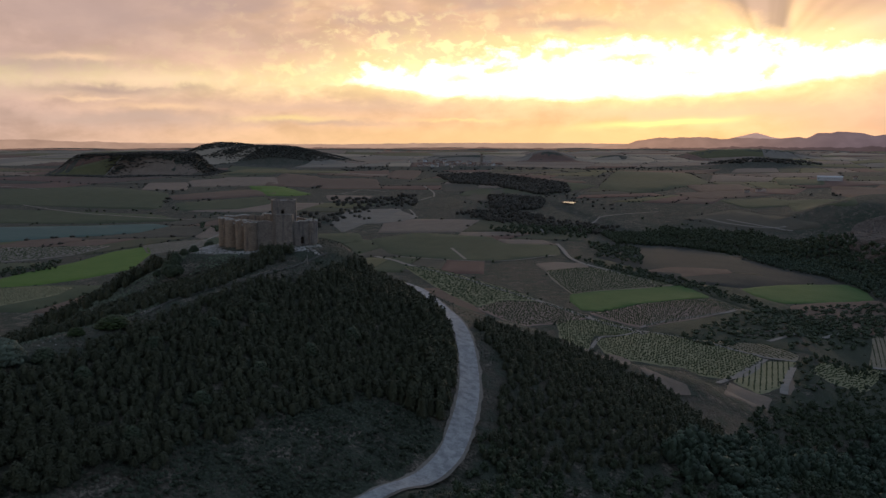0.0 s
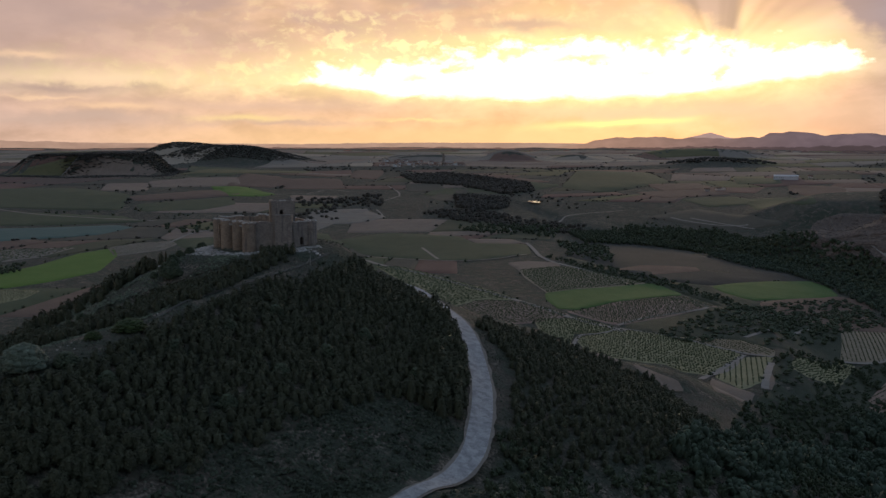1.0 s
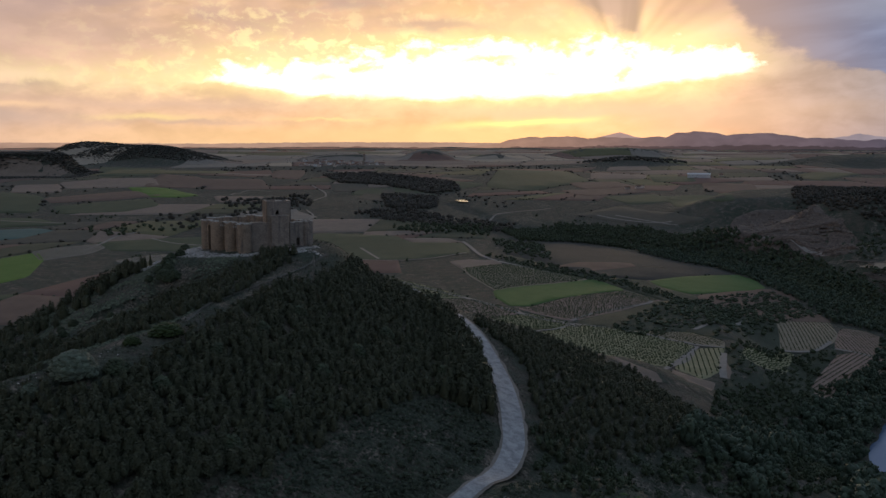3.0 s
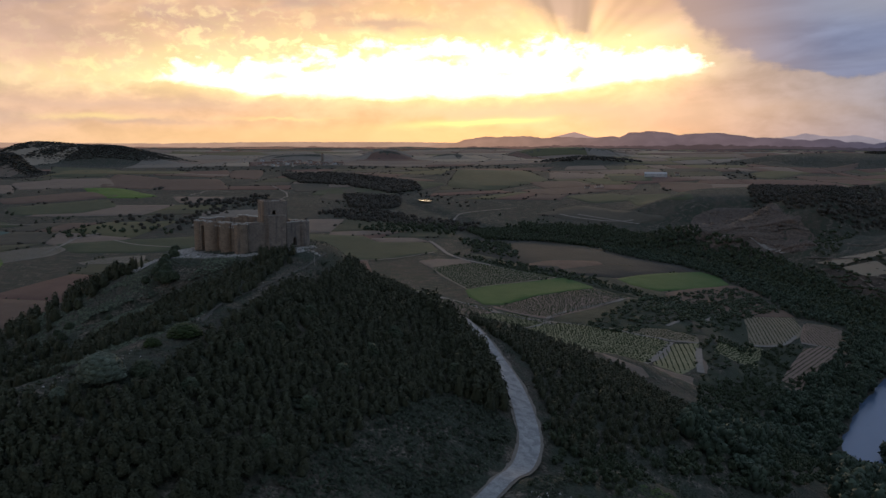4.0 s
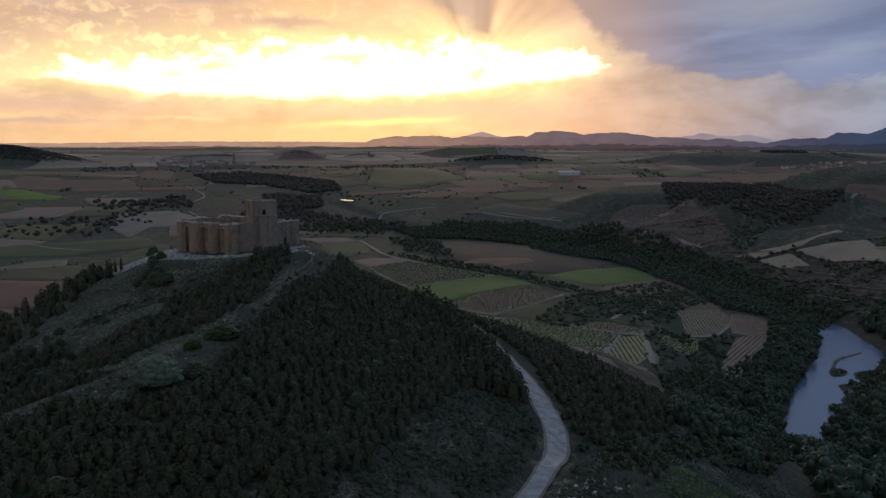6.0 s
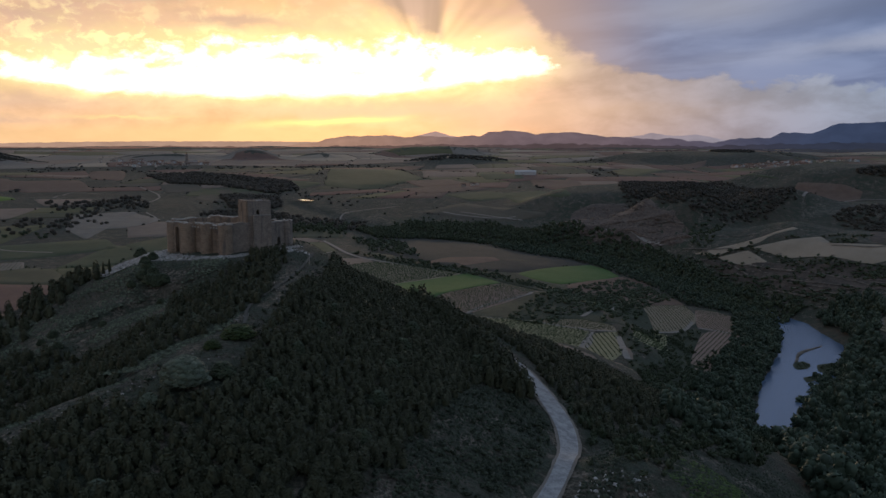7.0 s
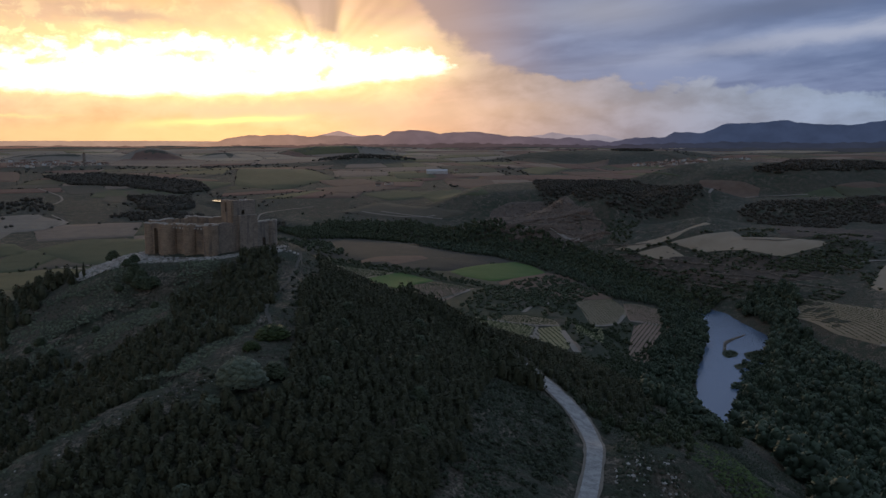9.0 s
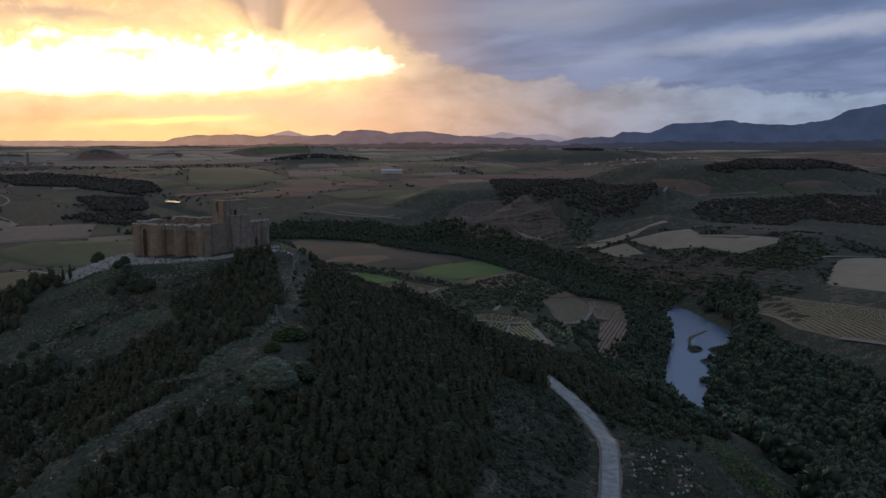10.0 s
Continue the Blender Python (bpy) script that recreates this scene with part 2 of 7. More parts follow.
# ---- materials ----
def surface(name, dark, light, size=6.0, fine=0.6, rough=0.9, bump=0.3, contrast=0.25, metal=0.0, gloss=0.3, vary=0.0, haze_sheen=0.01):
    """A matt natural surface: two colours mixed by coarse patches and fine grain, in metres; vary: tone from piece to
    piece; a faint sheen stands in for distant haze.
    """
    m = bpy.data.materials.new(name)
    m.use_nodes = True
    n = Nodes(m.node_tree)
    at = n.add("ShaderNodeNewGeometry").outputs["Position"]
    coarse = n.noise(at, 1.0 / size, 5.0, 0.6, 0.4)
    grain = n.noise(at, 1.0 / fine, 4.0, 0.65)
    f = n.math("ADD", n.math("MULTIPLY", coarse, 0.6), n.math("MULTIPLY", grain, 0.4))
    colour = n.mix(n.smooth(f, 0.5 - contrast, 0.5 + contrast), dark, light)
    if vary:
        own = n.add("ShaderNodeNewGeometry").outputs["Random Per Island"]
        whole = n.add("ShaderNodeObjectInfo").outputs["Random"]
        tone = n.smooth(n.math("FRACT", n.math("ADD", own, whole)), 0.0, 1.0, 1 - vary, 1 + vary)
        colour = n.mix(1.0, colour, n.vec(tone, tone, tone), "MULTIPLY")
    p = n.add("ShaderNodeBsdfPrincipled")
    n.put(p.inputs["Base Color"], colour)
    p.inputs["Roughness"].default_value, p.inputs["Metallic"].default_value = rough, metal
    p.inputs["Specular IOR Level"].default_value = gloss
    p.inputs["Sheen Weight"].default_value, p.inputs["Sheen Roughness"].default_value = haze_sheen, 0.55
    if bump:
        b = n.add("ShaderNodeBump")
        b.inputs["Strength"].default_value, b.inputs["Distance"].default_value = bump, fine * 0.5
        n.put(b.inputs["Height"], n.math("ADD", grain, coarse))
        n.put(p.inputs["Normal"], b.outputs[0])
    n.put(n.add("ShaderNodeOutputMaterial").inputs[0], p.outputs[0])
    return m


# ---- the lie of the land ----
RIVER = [(0, 20, 0.8), (70, 100, 0.9), (133, 199, 1.0), (199, 301, 1.2), (225, 337, 1.3), (272, 376, 1.4), (326, 424, 1.5), (367, 463, 1.6), (395, 512, 1.8), (408, 590, 3), (425, 680, 7),
         (420, 790, 12), (375, 890, 17), (300, 980, 22), (235, 1090, 28), (195, 1220, 36), (172, 1340, 43), (60, 1420, 47), (-160, 1500, 51), (-420, 1560, 55)]
CREST = [(-190, 100, 78), (-140, 138, 91), (-112, 158, 98.5), (-86, 166, 104), (-70, 190, 105.8), (-57, 230, 108.3), (-47, 258, 109.2), (-54, 280, 112.2), (-72, 300, 111.0), (-92, 312, 104), (-116, 325, 93), (-150, 345, 74)]


def near_line(line, x, y):
    """Distance to a polyline, height of its nearest point and the side (positive: right of the way along it)."""
    best, height, side = np.full(np.shape(x), 1e9), np.zeros(np.shape(x)), np.zeros(np.shape(x))
    for (ax, ay, az), (bx, by, bz) in zip(line, line[1:]):
        dx, dy = bx - ax, by - ay
        f = np.clip(((x - ax) * dx + (y - ay) * dy) / (dx * dx + dy * dy), 0, 1)
        px, py = x - ax - f * dx, y - ay - f * dy
        d = np.hypot(px, py)
        closer = d < best
        best = np.where(closer, d, best)
        height = np.where(closer, az + f * (bz - az), height)
        side = np.where(closer, px * dy - py * dx, side)
    return best, height, side


def step(a, b, v):
    f = np.clip((v - a) / (b - a), 0, 1)
    return f * f * (3 - 2 * f)


def rolling(x, y, size):
    """Soft irregular swell between about -1 and 1."""
    u, v = x / size, y / size
    return (np.sin(u * 1.7 + 1.3 * np.sin(v * 1.1 + 0.4)) + np.sin(v * 2.1 + 1.1 * np.sin(u * 1.4 + 2.0)) + 0.6 * np.sin((u + v) * 3.1 + np.sin(u * 2.7 - v))) / 2.6


def mound(x, y, cx, cy, along, across, turn, high, flat):
    """A hill with an oval foot; flat from 0 (cone) to 0.9 (table)."""
    c, s = math.cos(radians(turn)), math.sin(radians(turn))
    u, v = ((x - cx) * c + (y - cy) * s) / along, ((y - cy) * c - (x - cx) * s) / across
    r = np.hypot(u, v) * (1 + 0.10 * np.sin(3 * np.arctan2(v, u) + cx) + 0.06 * np.sin(7 * np.arctan2(v, u) + cy))
    return high * (1 - step(flat, 1.0, r))


MOUNDS = [
    # x, y, along, across, turn, height, flat
    (-690, 1965, 185, 118, 8, 44, 0.62), (-520, 2560, 330, 220, 5, 42, 0.15), (-700, 2600, 150, 120, 0, 22, 0.2),
    (330, 2700, 120, 100, 0, 30, 0.1), (560, 2760, 90, 70, 0, 17, 0.1), (860, 2300, 210, 110, 20, 12, 0.25),
    (1010, 2900, 300, 120, 10, 24, 0.4), (60, 2700, 170, 90, 0, 16, 0.4),
    (505, 885, 140, 72, -22, 20, 0.50), (640, 900, 190, 90, 5, 26, 0.45), (1160, 1090, 330, 200, -30, 44, 0.40),
    (860, 830, 260, 110, -15, 14, 0.4), (1665, 2085, 110, 90, 0, 5, 0.2),
    (600, 610, 150, 120, -40, 13, 0.50), (640, 1110, 230, 120, 5, 24, 0.45), (1600, 2080, 420, 260, 0, 24, 0.5), (520, 720, 120, 90, 0, 8, 0.4),
]


def plain_land(x, y):
    """Height of the plain, its river and its low hills, without the castle's ridge."""
    x, y = np.asarray(x, float), np.asarray(y, float)
    d = np.hypot(x + 40, y)
    plain = 20 + 77 * (1 - np.exp(-((np.maximum(d - 480, 0) / 1700) ** 1.15)))
    plain = plain + 9 * step(250, 60, x) * step(900, 400, y) + rolling(x, y, 190) * (1.5 + 3.5 * step(900, 2600, d))
    rd, rz, bank_side = near_line(RIVER, x, y)
    plain = plain + (rz + 1.0 - plain) * np.exp(-((rd / (115 + 40 * step(500, 900, y))) ** 2))
    shore = 5 + 9 * np.exp(-(((x - 345) / 60) ** 2)) + 2.2 * rolling(x, y, 14)
    # the lower reach is wider on its outer side, and a backwater opens on the inner side
    shore = shore + 10 * (bank_side < 0) * np.exp(-(((x - 264) / 48) ** 2))
    cove = (bank_side > 0) * np.exp(-(((x - 366) ** 2 + (y - 428) ** 2) / 20 ** 2))
    shore = shore + 15 * cove
    plain = plain - (3.2 + 2.0 * cove) * (1 - step(shore, shore + 12, rd))
    for m in MOUNDS:
        plain = plain + mound(x, y, *m)
    # a higher terrace across the river
    plain = plain + 14 * step(18, 66, rd) * (bank_side > 0) * step(885, 790, y) * step(320, 390, x) * step(680, 540, x)
    # the broad spur that carries the large vineyards
    u, v = (x - 158) * 0.225 + (y - 480) * 0.974, (y - 480) * 0.225 - (x - 158) * 0.974
    spur = 1 - step(0.50, 1.0, np.hypot(u / 190, v / 88))
    plain = plain + (30.0 + 0.8 * rolling(x, y, 40) - plain) * spur
    return plain


def land(x, y):
    """Height of the ground."""
    x, y = np.asarray(x, float), np.asarray(y, float)
    plain = plain_land(x, y)
    # the castle ridge: a round crest, gentler on its left flank
    cd, cz, side = near_line(CREST, x, y)
    run = np.hypot(cd, 9) - 9
    right = 0.455 * np.minimum(run, 76) + 0.30 * np.clip(run - 76, 0, 16) + 0.50 * np.maximum(run - 92, 0)
    left = 0.33 * np.minimum(run, 75) + 0.42 * np.maximum(run - 75, 0)
    share = step(-14, 14, side / 60)
    hill = cz - (left + (right - left) * share) + 1.1 * rolling(x, y, 31) * step(4, 40, cd)
    hill = hill - mound(x, y, -128, 196, 60, 30, 52, 12, 0.1) + mound(x, y, 14, 152, 38, 24, 20, 8, 0.2) + mound(x, y, 120, 340, 75, 55, 30, 11, 0.2)
    # the castle's levelled top
    hill = hill + (110.5 + 0.085 * (np.clip(x, -95, -35) + 61) - hill) * (1 - step(0.75, 1.5, np.hypot((x + 61) / 27, (y - 284) / 24)))
    k = 6.0
    blend = np.clip(0.5 + 0.5 * (hill - plain) / k, 0, 1)
    return plain + (hill - plain) * blend + k * blend * (1 - blend) * 0.5


# ---- building helpers ----
def mesh_of(name, verts, faces, material, smooth=False):
    me = bpy.data.meshes.new(name)
    me.from_pydata(verts, [], faces)
    me.materials.append(material)
    if smooth:
        me.shade_smooth()
    me.update()
    return me


def part(name, bm, material, parent, label=""):
    """One bmesh as one mesh object under a thing or a part."""
    me = bpy.data.meshes.new(name)
    bm.to_mesh(me)
    bm.free()
    me.materials.append(material)
    ob = new(name, me)
    ob.parent = parent
    return tagged(ob, label) if label else ob


GRID = {}


def drape(x, y, over=0.0):
    """Height of a thin layer on the ground's own mesh, lifted a little more with distance."""
    x, y = np.asarray(x, float), np.asarray(y, float)
    xs, ys, zs = GRID["x"], GRID["y"], GRID["z"]
    i, j = np.clip(np.searchsorted(xs, x) - 1, 0, len(xs) - 2), np.clip(np.searchsorted(ys, y) - 1, 0, len(ys) - 2)
    u, v = np.clip((x - xs[i]) / (xs[i + 1] - xs[i]), 0, 1), np.clip((y - ys[j]) / (ys[j + 1] - ys[j]), 0, 1)
    z = (zs[j, i] * (1 - u) + zs[j, i + 1] * u) * (1 - v) + (zs[j + 1, i] * (1 - u) + zs[j + 1, i + 1] * u) * v
    return z + 0.12 + (0.00030 + over) * np.maximum(np.hypot(x + 40, y) - 150, 0)


def rounded(pts, times=1):
    """A closed outline with its corners worn off."""
    for _ in range(times):
        out = []
        for (ax, ay), (bx, by) in zip(pts, pts[1:] + pts[:1]):
            out += [(ax * 0.92 + bx * 0.08, ay * 0.92 + by * 0.08), (ax * 0.08 + bx * 0.92, ay * 0.08 + by * 0.92)]
        pts = out
    return pts


def eased(pts, times=2):
    """An open line with its corners rounded."""
    for _ in range(times):
        out = [pts[0]]
        for a, b in zip(pts, pts[1:]):
            out += [tuple(p * 0.75 + q * 0.25 for p, q in zip(a, b)), tuple(p * 0.25 + q * 0.75 for p, q in zip(a, b))]
        pts = out + [pts[-1]]
    return pts


def inside(pts, x, y):
    """Which points lie in an outline."""
    x, y = np.asarray(x, float), np.asarray(y, float)
    hit = np.zeros(x.shape, bool)
    for (ax, ay), (bx, by) in zip(pts, pts[1:] + pts[:1]):
        if ay != by:
            hit ^= ((ay > y) != (by > y)) & (x < (bx - ax) * (y - ay) / (by - ay) + ax)
    return hit


def sheet(name, pts, material, cell=None, over=0.00018):
    """A patch of ground cover with a given outline, laid on the land, its rim running into the ground."""
    pts = rounded(pts)
    xs, ys = [p[0] for p in pts], [p[1] for p in pts]
    size = max(max(xs) - min(xs), max(ys) - min(ys))
    cell = cell or (max(4.0, size / 16) if math.hypot(xs[0] + 40, ys[0]) < 900 else max(16.0, size / 8))
    bm = bmesh.new()
    bm.faces.new([bm.verts.new((x, y, 0)) for x, y in pts])
    for axis, low, high in ((0, min(xs), max(xs)), (1, min(ys), max(ys))):
        for at in np.arange(low + cell / 2, high, cell):
            co, no = [0, 0, 0], [0, 0, 0]
            co[axis], no[axis] = at, 1
            bmesh.ops.bisect_plane(bm, geom=bm.verts[:] + bm.edges[:] + bm.faces[:], plane_co=co, plane_no=no, dist=1e-4)
    bmesh.ops.triangulate(bm, faces=bm.faces[:])
    rim = [e for e in bm.edges if e.is_boundary]
    for v in bm.verts:
        v.co.z = float(drape(v.co.x, v.co.y, over))
    cx, cy = sum(xs) / len(xs), sum(ys) / len(ys)
    for v in [g for g in bmesh.ops.extrude_edge_only(bm, edges=rim)["geom"] if isinstance(g, bmesh.types.BMVert)]:
        drop = 0.3 + (0.0005 + over) * math.hypot(v.co.x + 40, v.co.y)
        far = math.hypot(v.co.x - cx, v.co.y - cy) or 1.0
        v.co += Vector(((v.co.x - cx) / far * drop * 3, (v.co.y - cy) / far * drop * 3, -drop))
    bmesh.ops.recalc_face_normals(bm, faces=bm.faces[:])
    if sum(f.normal.z for f in bm.faces) < 0:
        bmesh.ops.reverse_faces(bm, faces=bm.faces[:])
    me = bpy.data.meshes.new(name)
    bm.to_mesh(me)
    bm.free()
    me.materials.append(material)
    me.shade_smooth()
    return new(name, me)


def ribbon(name, line, width, material, lift=0.12, crown=0.0, ragged=0.0, over=0.00030):
    """A track of given width along a line of (x, y), laid on the land."""
    line = eased(line, 3)
    verts, faces, across = [], [], (-1, -0.55, 0, 0.55, 1)
    for i, (x, y) in enumerate(line):
        ax, ay = line[max(i - 1, 0)]
        bx, by = line[min(i + 1, len(line) - 1)]
        long = math.hypot(bx - ax, by - ay) or 1
        nx, ny = (by - ay) / long, -(bx - ax) / long
        mid = float(drape(x, y, over))
        for k in across:
            half = (width(y) if callable(width) else width) / 2 * (1 + ragged * (noise.noise((x * 0.21, y * 0.21, k)) + 0.5 * noise.noise((x * 0.7, y * 0.7, k))))
            px, py = x + nx * half * k, y + ny * half * k
            verts.append((px, py, max(mid * 0.6 + float(drape(px, py, over)) * 0.4, float(drape(px, py, over))) + lift + crown * (1 - k * k)))
    n = len(across)
    for i in range(len(line) - 1):
        for k in range(n - 1):
            a = i * n + k
            faces.append((a, a + 1, a + n + 1, a + n))
    return new(name, mesh_of(name, verts, faces, material, True))


# ---- ground ----
def spaced(fine_low, fine_high, fine, low, high, grow):
    mid = list(np.arange(fine_low, fine_high + 0.1, fine))
    for way_out, stop in ((-1, low), (1, high)):
        gap, at, extra = fine, mid[0] if way_out < 0 else mid[-1], []
        while (at - stop) * way_out < 0:
            gap = min(gap * grow, 45)
            at += way_out * gap
            extra.append(at)
        mid = extra[::-1] + mid if way_out < 0 else mid + extra
    return np.array(mid)


def build_ground():
    xs, ys = spaced(-170, 230, 2.5, -3600, 4700, 1.028), spaced(110, 370, 2.5, -900, 4760, 1.028)
    gx, gy = np.meshgrid(xs, ys)
    gz = land(gx, gy)
    rough = np.array([[noise.fractal((x * 0.09, y * 0.09, 0.0), 1.0, 2.1, 4) if -240 < x < 300 and 90 < y < 460 else 0.0 for x in xs] for y in ys])
    castle = step(18, 40, np.hypot(gx + 60, gy - 284))
    gz = gz + 0.55 * rough * step(15, 40, near_line(RIVER, gx, gy)[0]) * castle * step(3, 9, near_line([(x, y, 0) for x, y in ROAD], gx, gy)[0]) * step(300, 230, gx)
    GRID.update(x=xs, y=ys, z=gz)
    ny, nx = gx.shape
    a = (np.arange(ny - 1)[:, None] * nx + np.arange(nx - 1)).ravel()
    faces = np.stack([a, a + 1, a + nx + 1, a + nx], -1).tolist()
    verts = np.stack([gx, gy, gz], -1).reshape(-1, 3).tolist()
    ground = new("ground", mesh_of("ground", verts, faces, GROUND, True))
    return tagged(ground, "rolling dry hill country with scrub, bare earth and thin grass", "ground", kind="structure")

# ---- ground covers ----


def hill_ground():
    """Dry hill soil: green and brown quarters, tufts, and pale bare spots."""
    m = bpy.data.materials.new("scrub_earth")
    m.use_nodes = True
    n = Nodes(m.node_tree)
    at = n.add("ShaderNodeNewGeometry").outputs["Position"]
    quarter = n.noise(at, 1 / 70, 5.0, 0.6, 0.8)
    patch = n.noise(at, 1 / 7, 5.0, 0.65, 0.5)
    tuft = n.noise(at, 1 / 0.9, 4.0, 0.7)
    colour = n.mix(n.smooth(quarter, 0.40, 0.60), (0.047, 0.050, 0.033), (0.092, 0.076, 0.055))
    colour = n.mix(n.smooth(patch, 0.42, 0.62, 0.0, 0.8), colour, (0.050, 0.062, 0.040))
    bare = n.math("MULTIPLY", n.smooth(n.math("ADD", n.math("MULTIPLY", patch, 0.6), n.math("MULTIPLY", quarter, 0.4)), 0.50, 0.40), n.smooth(tuft, 0.40, 0.60))
    colour = n.mix(bare, colour, (0.185, 0.148, 0.113))
    tone = n.smooth(tuft, 0.3, 0.7, 0.62, 1.38)
    colour = n.mix(1.0, colour, n.vec(tone, tone, tone), "MULTIPLY")
    p = n.add("ShaderNodeBsdfPrincipled")
    n.put(p.inputs["Base Color"], colour)
    p.inputs["Roughness"].default_value, p.inputs["Specular IOR Level"].default_value = 0.95, 0.3
    # faint sheen that stands in for haze over the far plain
    p.inputs["Sheen Weight"].default_value, p.inputs["Sheen Roughness"].default_value = 0.01, 0.5
    b = n.add("ShaderNodeBump")
    b.inputs["Strength"].default_value, b.inputs["Distance"].default_value = 0.9, 0.5
    n.put(b.inputs["Height"], n.math("ADD", tuft, n.math("MULTIPLY", patch, 3.0)))
    n.put(p.inputs["Normal"], b.outputs[0])
    n.put(n.add("ShaderNodeOutputMaterial").inputs[0], p.outputs[0])
    return m


GROUND = hill_ground()
CROP_BRIGHT = surface("bright_crop", (0.085, 0.159, 0.019), (0.125, 0.196, 0.032), 14, 0.8, 0.9, 0.3, haze_sheen=0.01)
CROP_GREEN = surface("green_crop", (0.053, 0.114, 0.021), (0.090, 0.154, 0.036), 14, 0.8, 0.9, 0.3, haze_sheen=0.01)
CROP_TEAL = surface("blue_green_crop", (0.074, 0.125, 0.104), (0.098, 0.148, 0.121), 16, 0.8, 0.9, 0.3, haze_sheen=0.01)
CROP_DARK = surface("dark_crop", (0.054, 0.067, 0.031), (0.090, 0.099, 0.048), 18, 0.8, 0.9, 0.3, haze_sheen=0.01)
CROP_YELLOW = surface("yellowing_crop", (0.116, 0.107, 0.048), (0.158, 0.138, 0.062), 18, 0.8, 0.9, 0.3, haze_sheen=0.01)
SOIL_TAN = surface("tan_soil", (0.190, 0.138, 0.101), (0.277, 0.204, 0.151), 12, 0.7, 0.95, 0.4, haze_sheen=0.01)
SOIL_PALE = surface("pale_soil", (0.198, 0.163, 0.125), (0.277, 0.230, 0.182), 12, 0.7, 0.95, 0.4, haze_sheen=0.01)
SOIL_BROWN = surface("brown_soil", (0.123, 0.079, 0.056), (0.189, 0.123, 0.088), 12, 0.7, 0.95, 0.4, haze_sheen=0.01)
SOIL_GREY = surface("fallow_soil", (0.075, 0.066, 0.046), (0.114, 0.098, 0.068), 15, 0.7, 0.95, 0.4, haze_sheen=0.01)
FALLOW = surface("dark_fallow", (0.038, 0.037, 0.029), (0.066, 0.062, 0.047), 20, 0.8, 0.95, 0.4, haze_sheen=0.01)
SOIL_RED = surface("reddish_soil", (0.137, 0.077, 0.056), (0.199, 0.113, 0.083), 22, 0.9, 0.95, 0.4, haze_sheen=0.01)
CROP_OLIVE = surface("olive_crop", (0.065, 0.065, 0.033), (0.103, 0.095, 0.050), 22, 0.8, 0.9, 0.3, haze_sheen=0.01)
SOIL_STRAW = surface("stubble", (0.298, 0.235, 0.166), (0.393, 0.314, 0.229), 15, 0.7, 0.95, 0.4, haze_sheen=0.01)
VINE_GREEN = surface("green_vineyard_soil", (0.222, 0.205, 0.106), (0.331, 0.293, 0.169), 10, 0.7, 0.95, 0.4, haze_sheen=0.01)
VINE_BROWN = surface("brown_vineyard_soil", (0.232, 0.183, 0.118), (0.331, 0.261, 0.180), 10, 0.7, 0.95, 0.4, haze_sheen=0.01)
VINE_RED = surface("red_vineyard_soil", (0.255, 0.165, 0.129), (0.354, 0.246, 0.185), 10, 0.7, 0.95, 0.4, haze_sheen=0.01)
VINES = surface("vine_leaves", (0.045, 0.062, 0.024), (0.085, 0.100, 0.040), 4, 0.5, 0.8, 0.3, vary=0.25)
TRACK = surface("pale_dirt", (0.232, 0.199, 0.166), (0.332, 0.290, 0.249), 3, 0.4, 0.95, 0.3)
ROADTOP = surface("worn_road", (0.240, 0.232, 0.230), (0.470, 0.450, 0.430), 2.0, 0.35, 0.9, 0.35, 0.16)
MARL = surface("bare_marl", (0.080, 0.066, 0.052), (0.235, 0.190, 0.150), 5.0, 0.8, 0.95, 0.5, 0.12)
VERGE = surface("gravel_verge", (0.190, 0.160, 0.130), (0.300, 0.255, 0.210), 1.6, 0.25, 0.95, 0.5)


def masonry(name, dark, light, stain):
    """Weathered rubble masonry: faint courses, mottling and run-off stains down the wall."""
    m = surface(name, dark, light, 2.2, 0.3, 0.92, 0.7, 0.22)
    t = m.node_tree
    n = Nodes(t, False)
    body = [x for x in t.nodes if x.type == "BSDF_PRINCIPLED"][0]
    colour = body.inputs["Base Color"].links[0].from_socket
    at = n.add("ShaderNodeSeparateXYZ")
    n.put(at.inputs[0], n.add("ShaderNodeNewGeometry").outputs["Position"])
    along = n.math("ADD", at.outputs[0], n.math("MULTIPLY", at.outputs[1], 0.8))
    runs = n.noise(n.vec(n.math("MULTIPLY", along, 0.9), 0.0, n.math("MULTIPLY", at.outputs[2], 0.10)), 1.0, 4.0, 0.6)
    course = n.noise(n.vec(n.math("MULTIPLY", along, 1.2), 0.0, n.math("MULTIPLY", at.outputs[2], 3.4)), 1.0, 2.0, 0.5)
    colour = n.mix(n.smooth(runs, 0.50, 0.68, 0.0, 0.75), colour, stain)
    tone = n.smooth(course, 0.3, 0.7, 0.84, 1.14)
    n.put(body.inputs["Base Color"], n.mix(1.0, colour, n.vec(tone, tone, tone), "MULTIPLY"))
    return m


STONE = masonry("castle_stone", (0.230, 0.168, 0.120), (0.420, 0.310, 0.218), (0.135, 0.120, 0.108))
RUBBLE = surface("rubble_ground", (0.150, 0.132, 0.112), (0.430, 0.395, 0.350), 2.4, 0.35, 0.95, 0.8, 0.16)
STONE_TOP = surface("pale_coping", (0.42, 0.38, 0.33), (0.62, 0.57, 0.51), 1.2, 0.3, 0.9, 0.5)
STONE_GREY = masonry("grey_stone", (0.215, 0.175, 0.142), (0.375, 0.308, 0.250), (0.130, 0.118, 0.108))
# dark brown that stands in for the shade in the gate passage
GATE_SHADE = surface("painted_gate_shade", (0.050, 0.036, 0.026), (0.090, 0.066, 0.048), 0.8, 0.1, 0.8, 0.4)
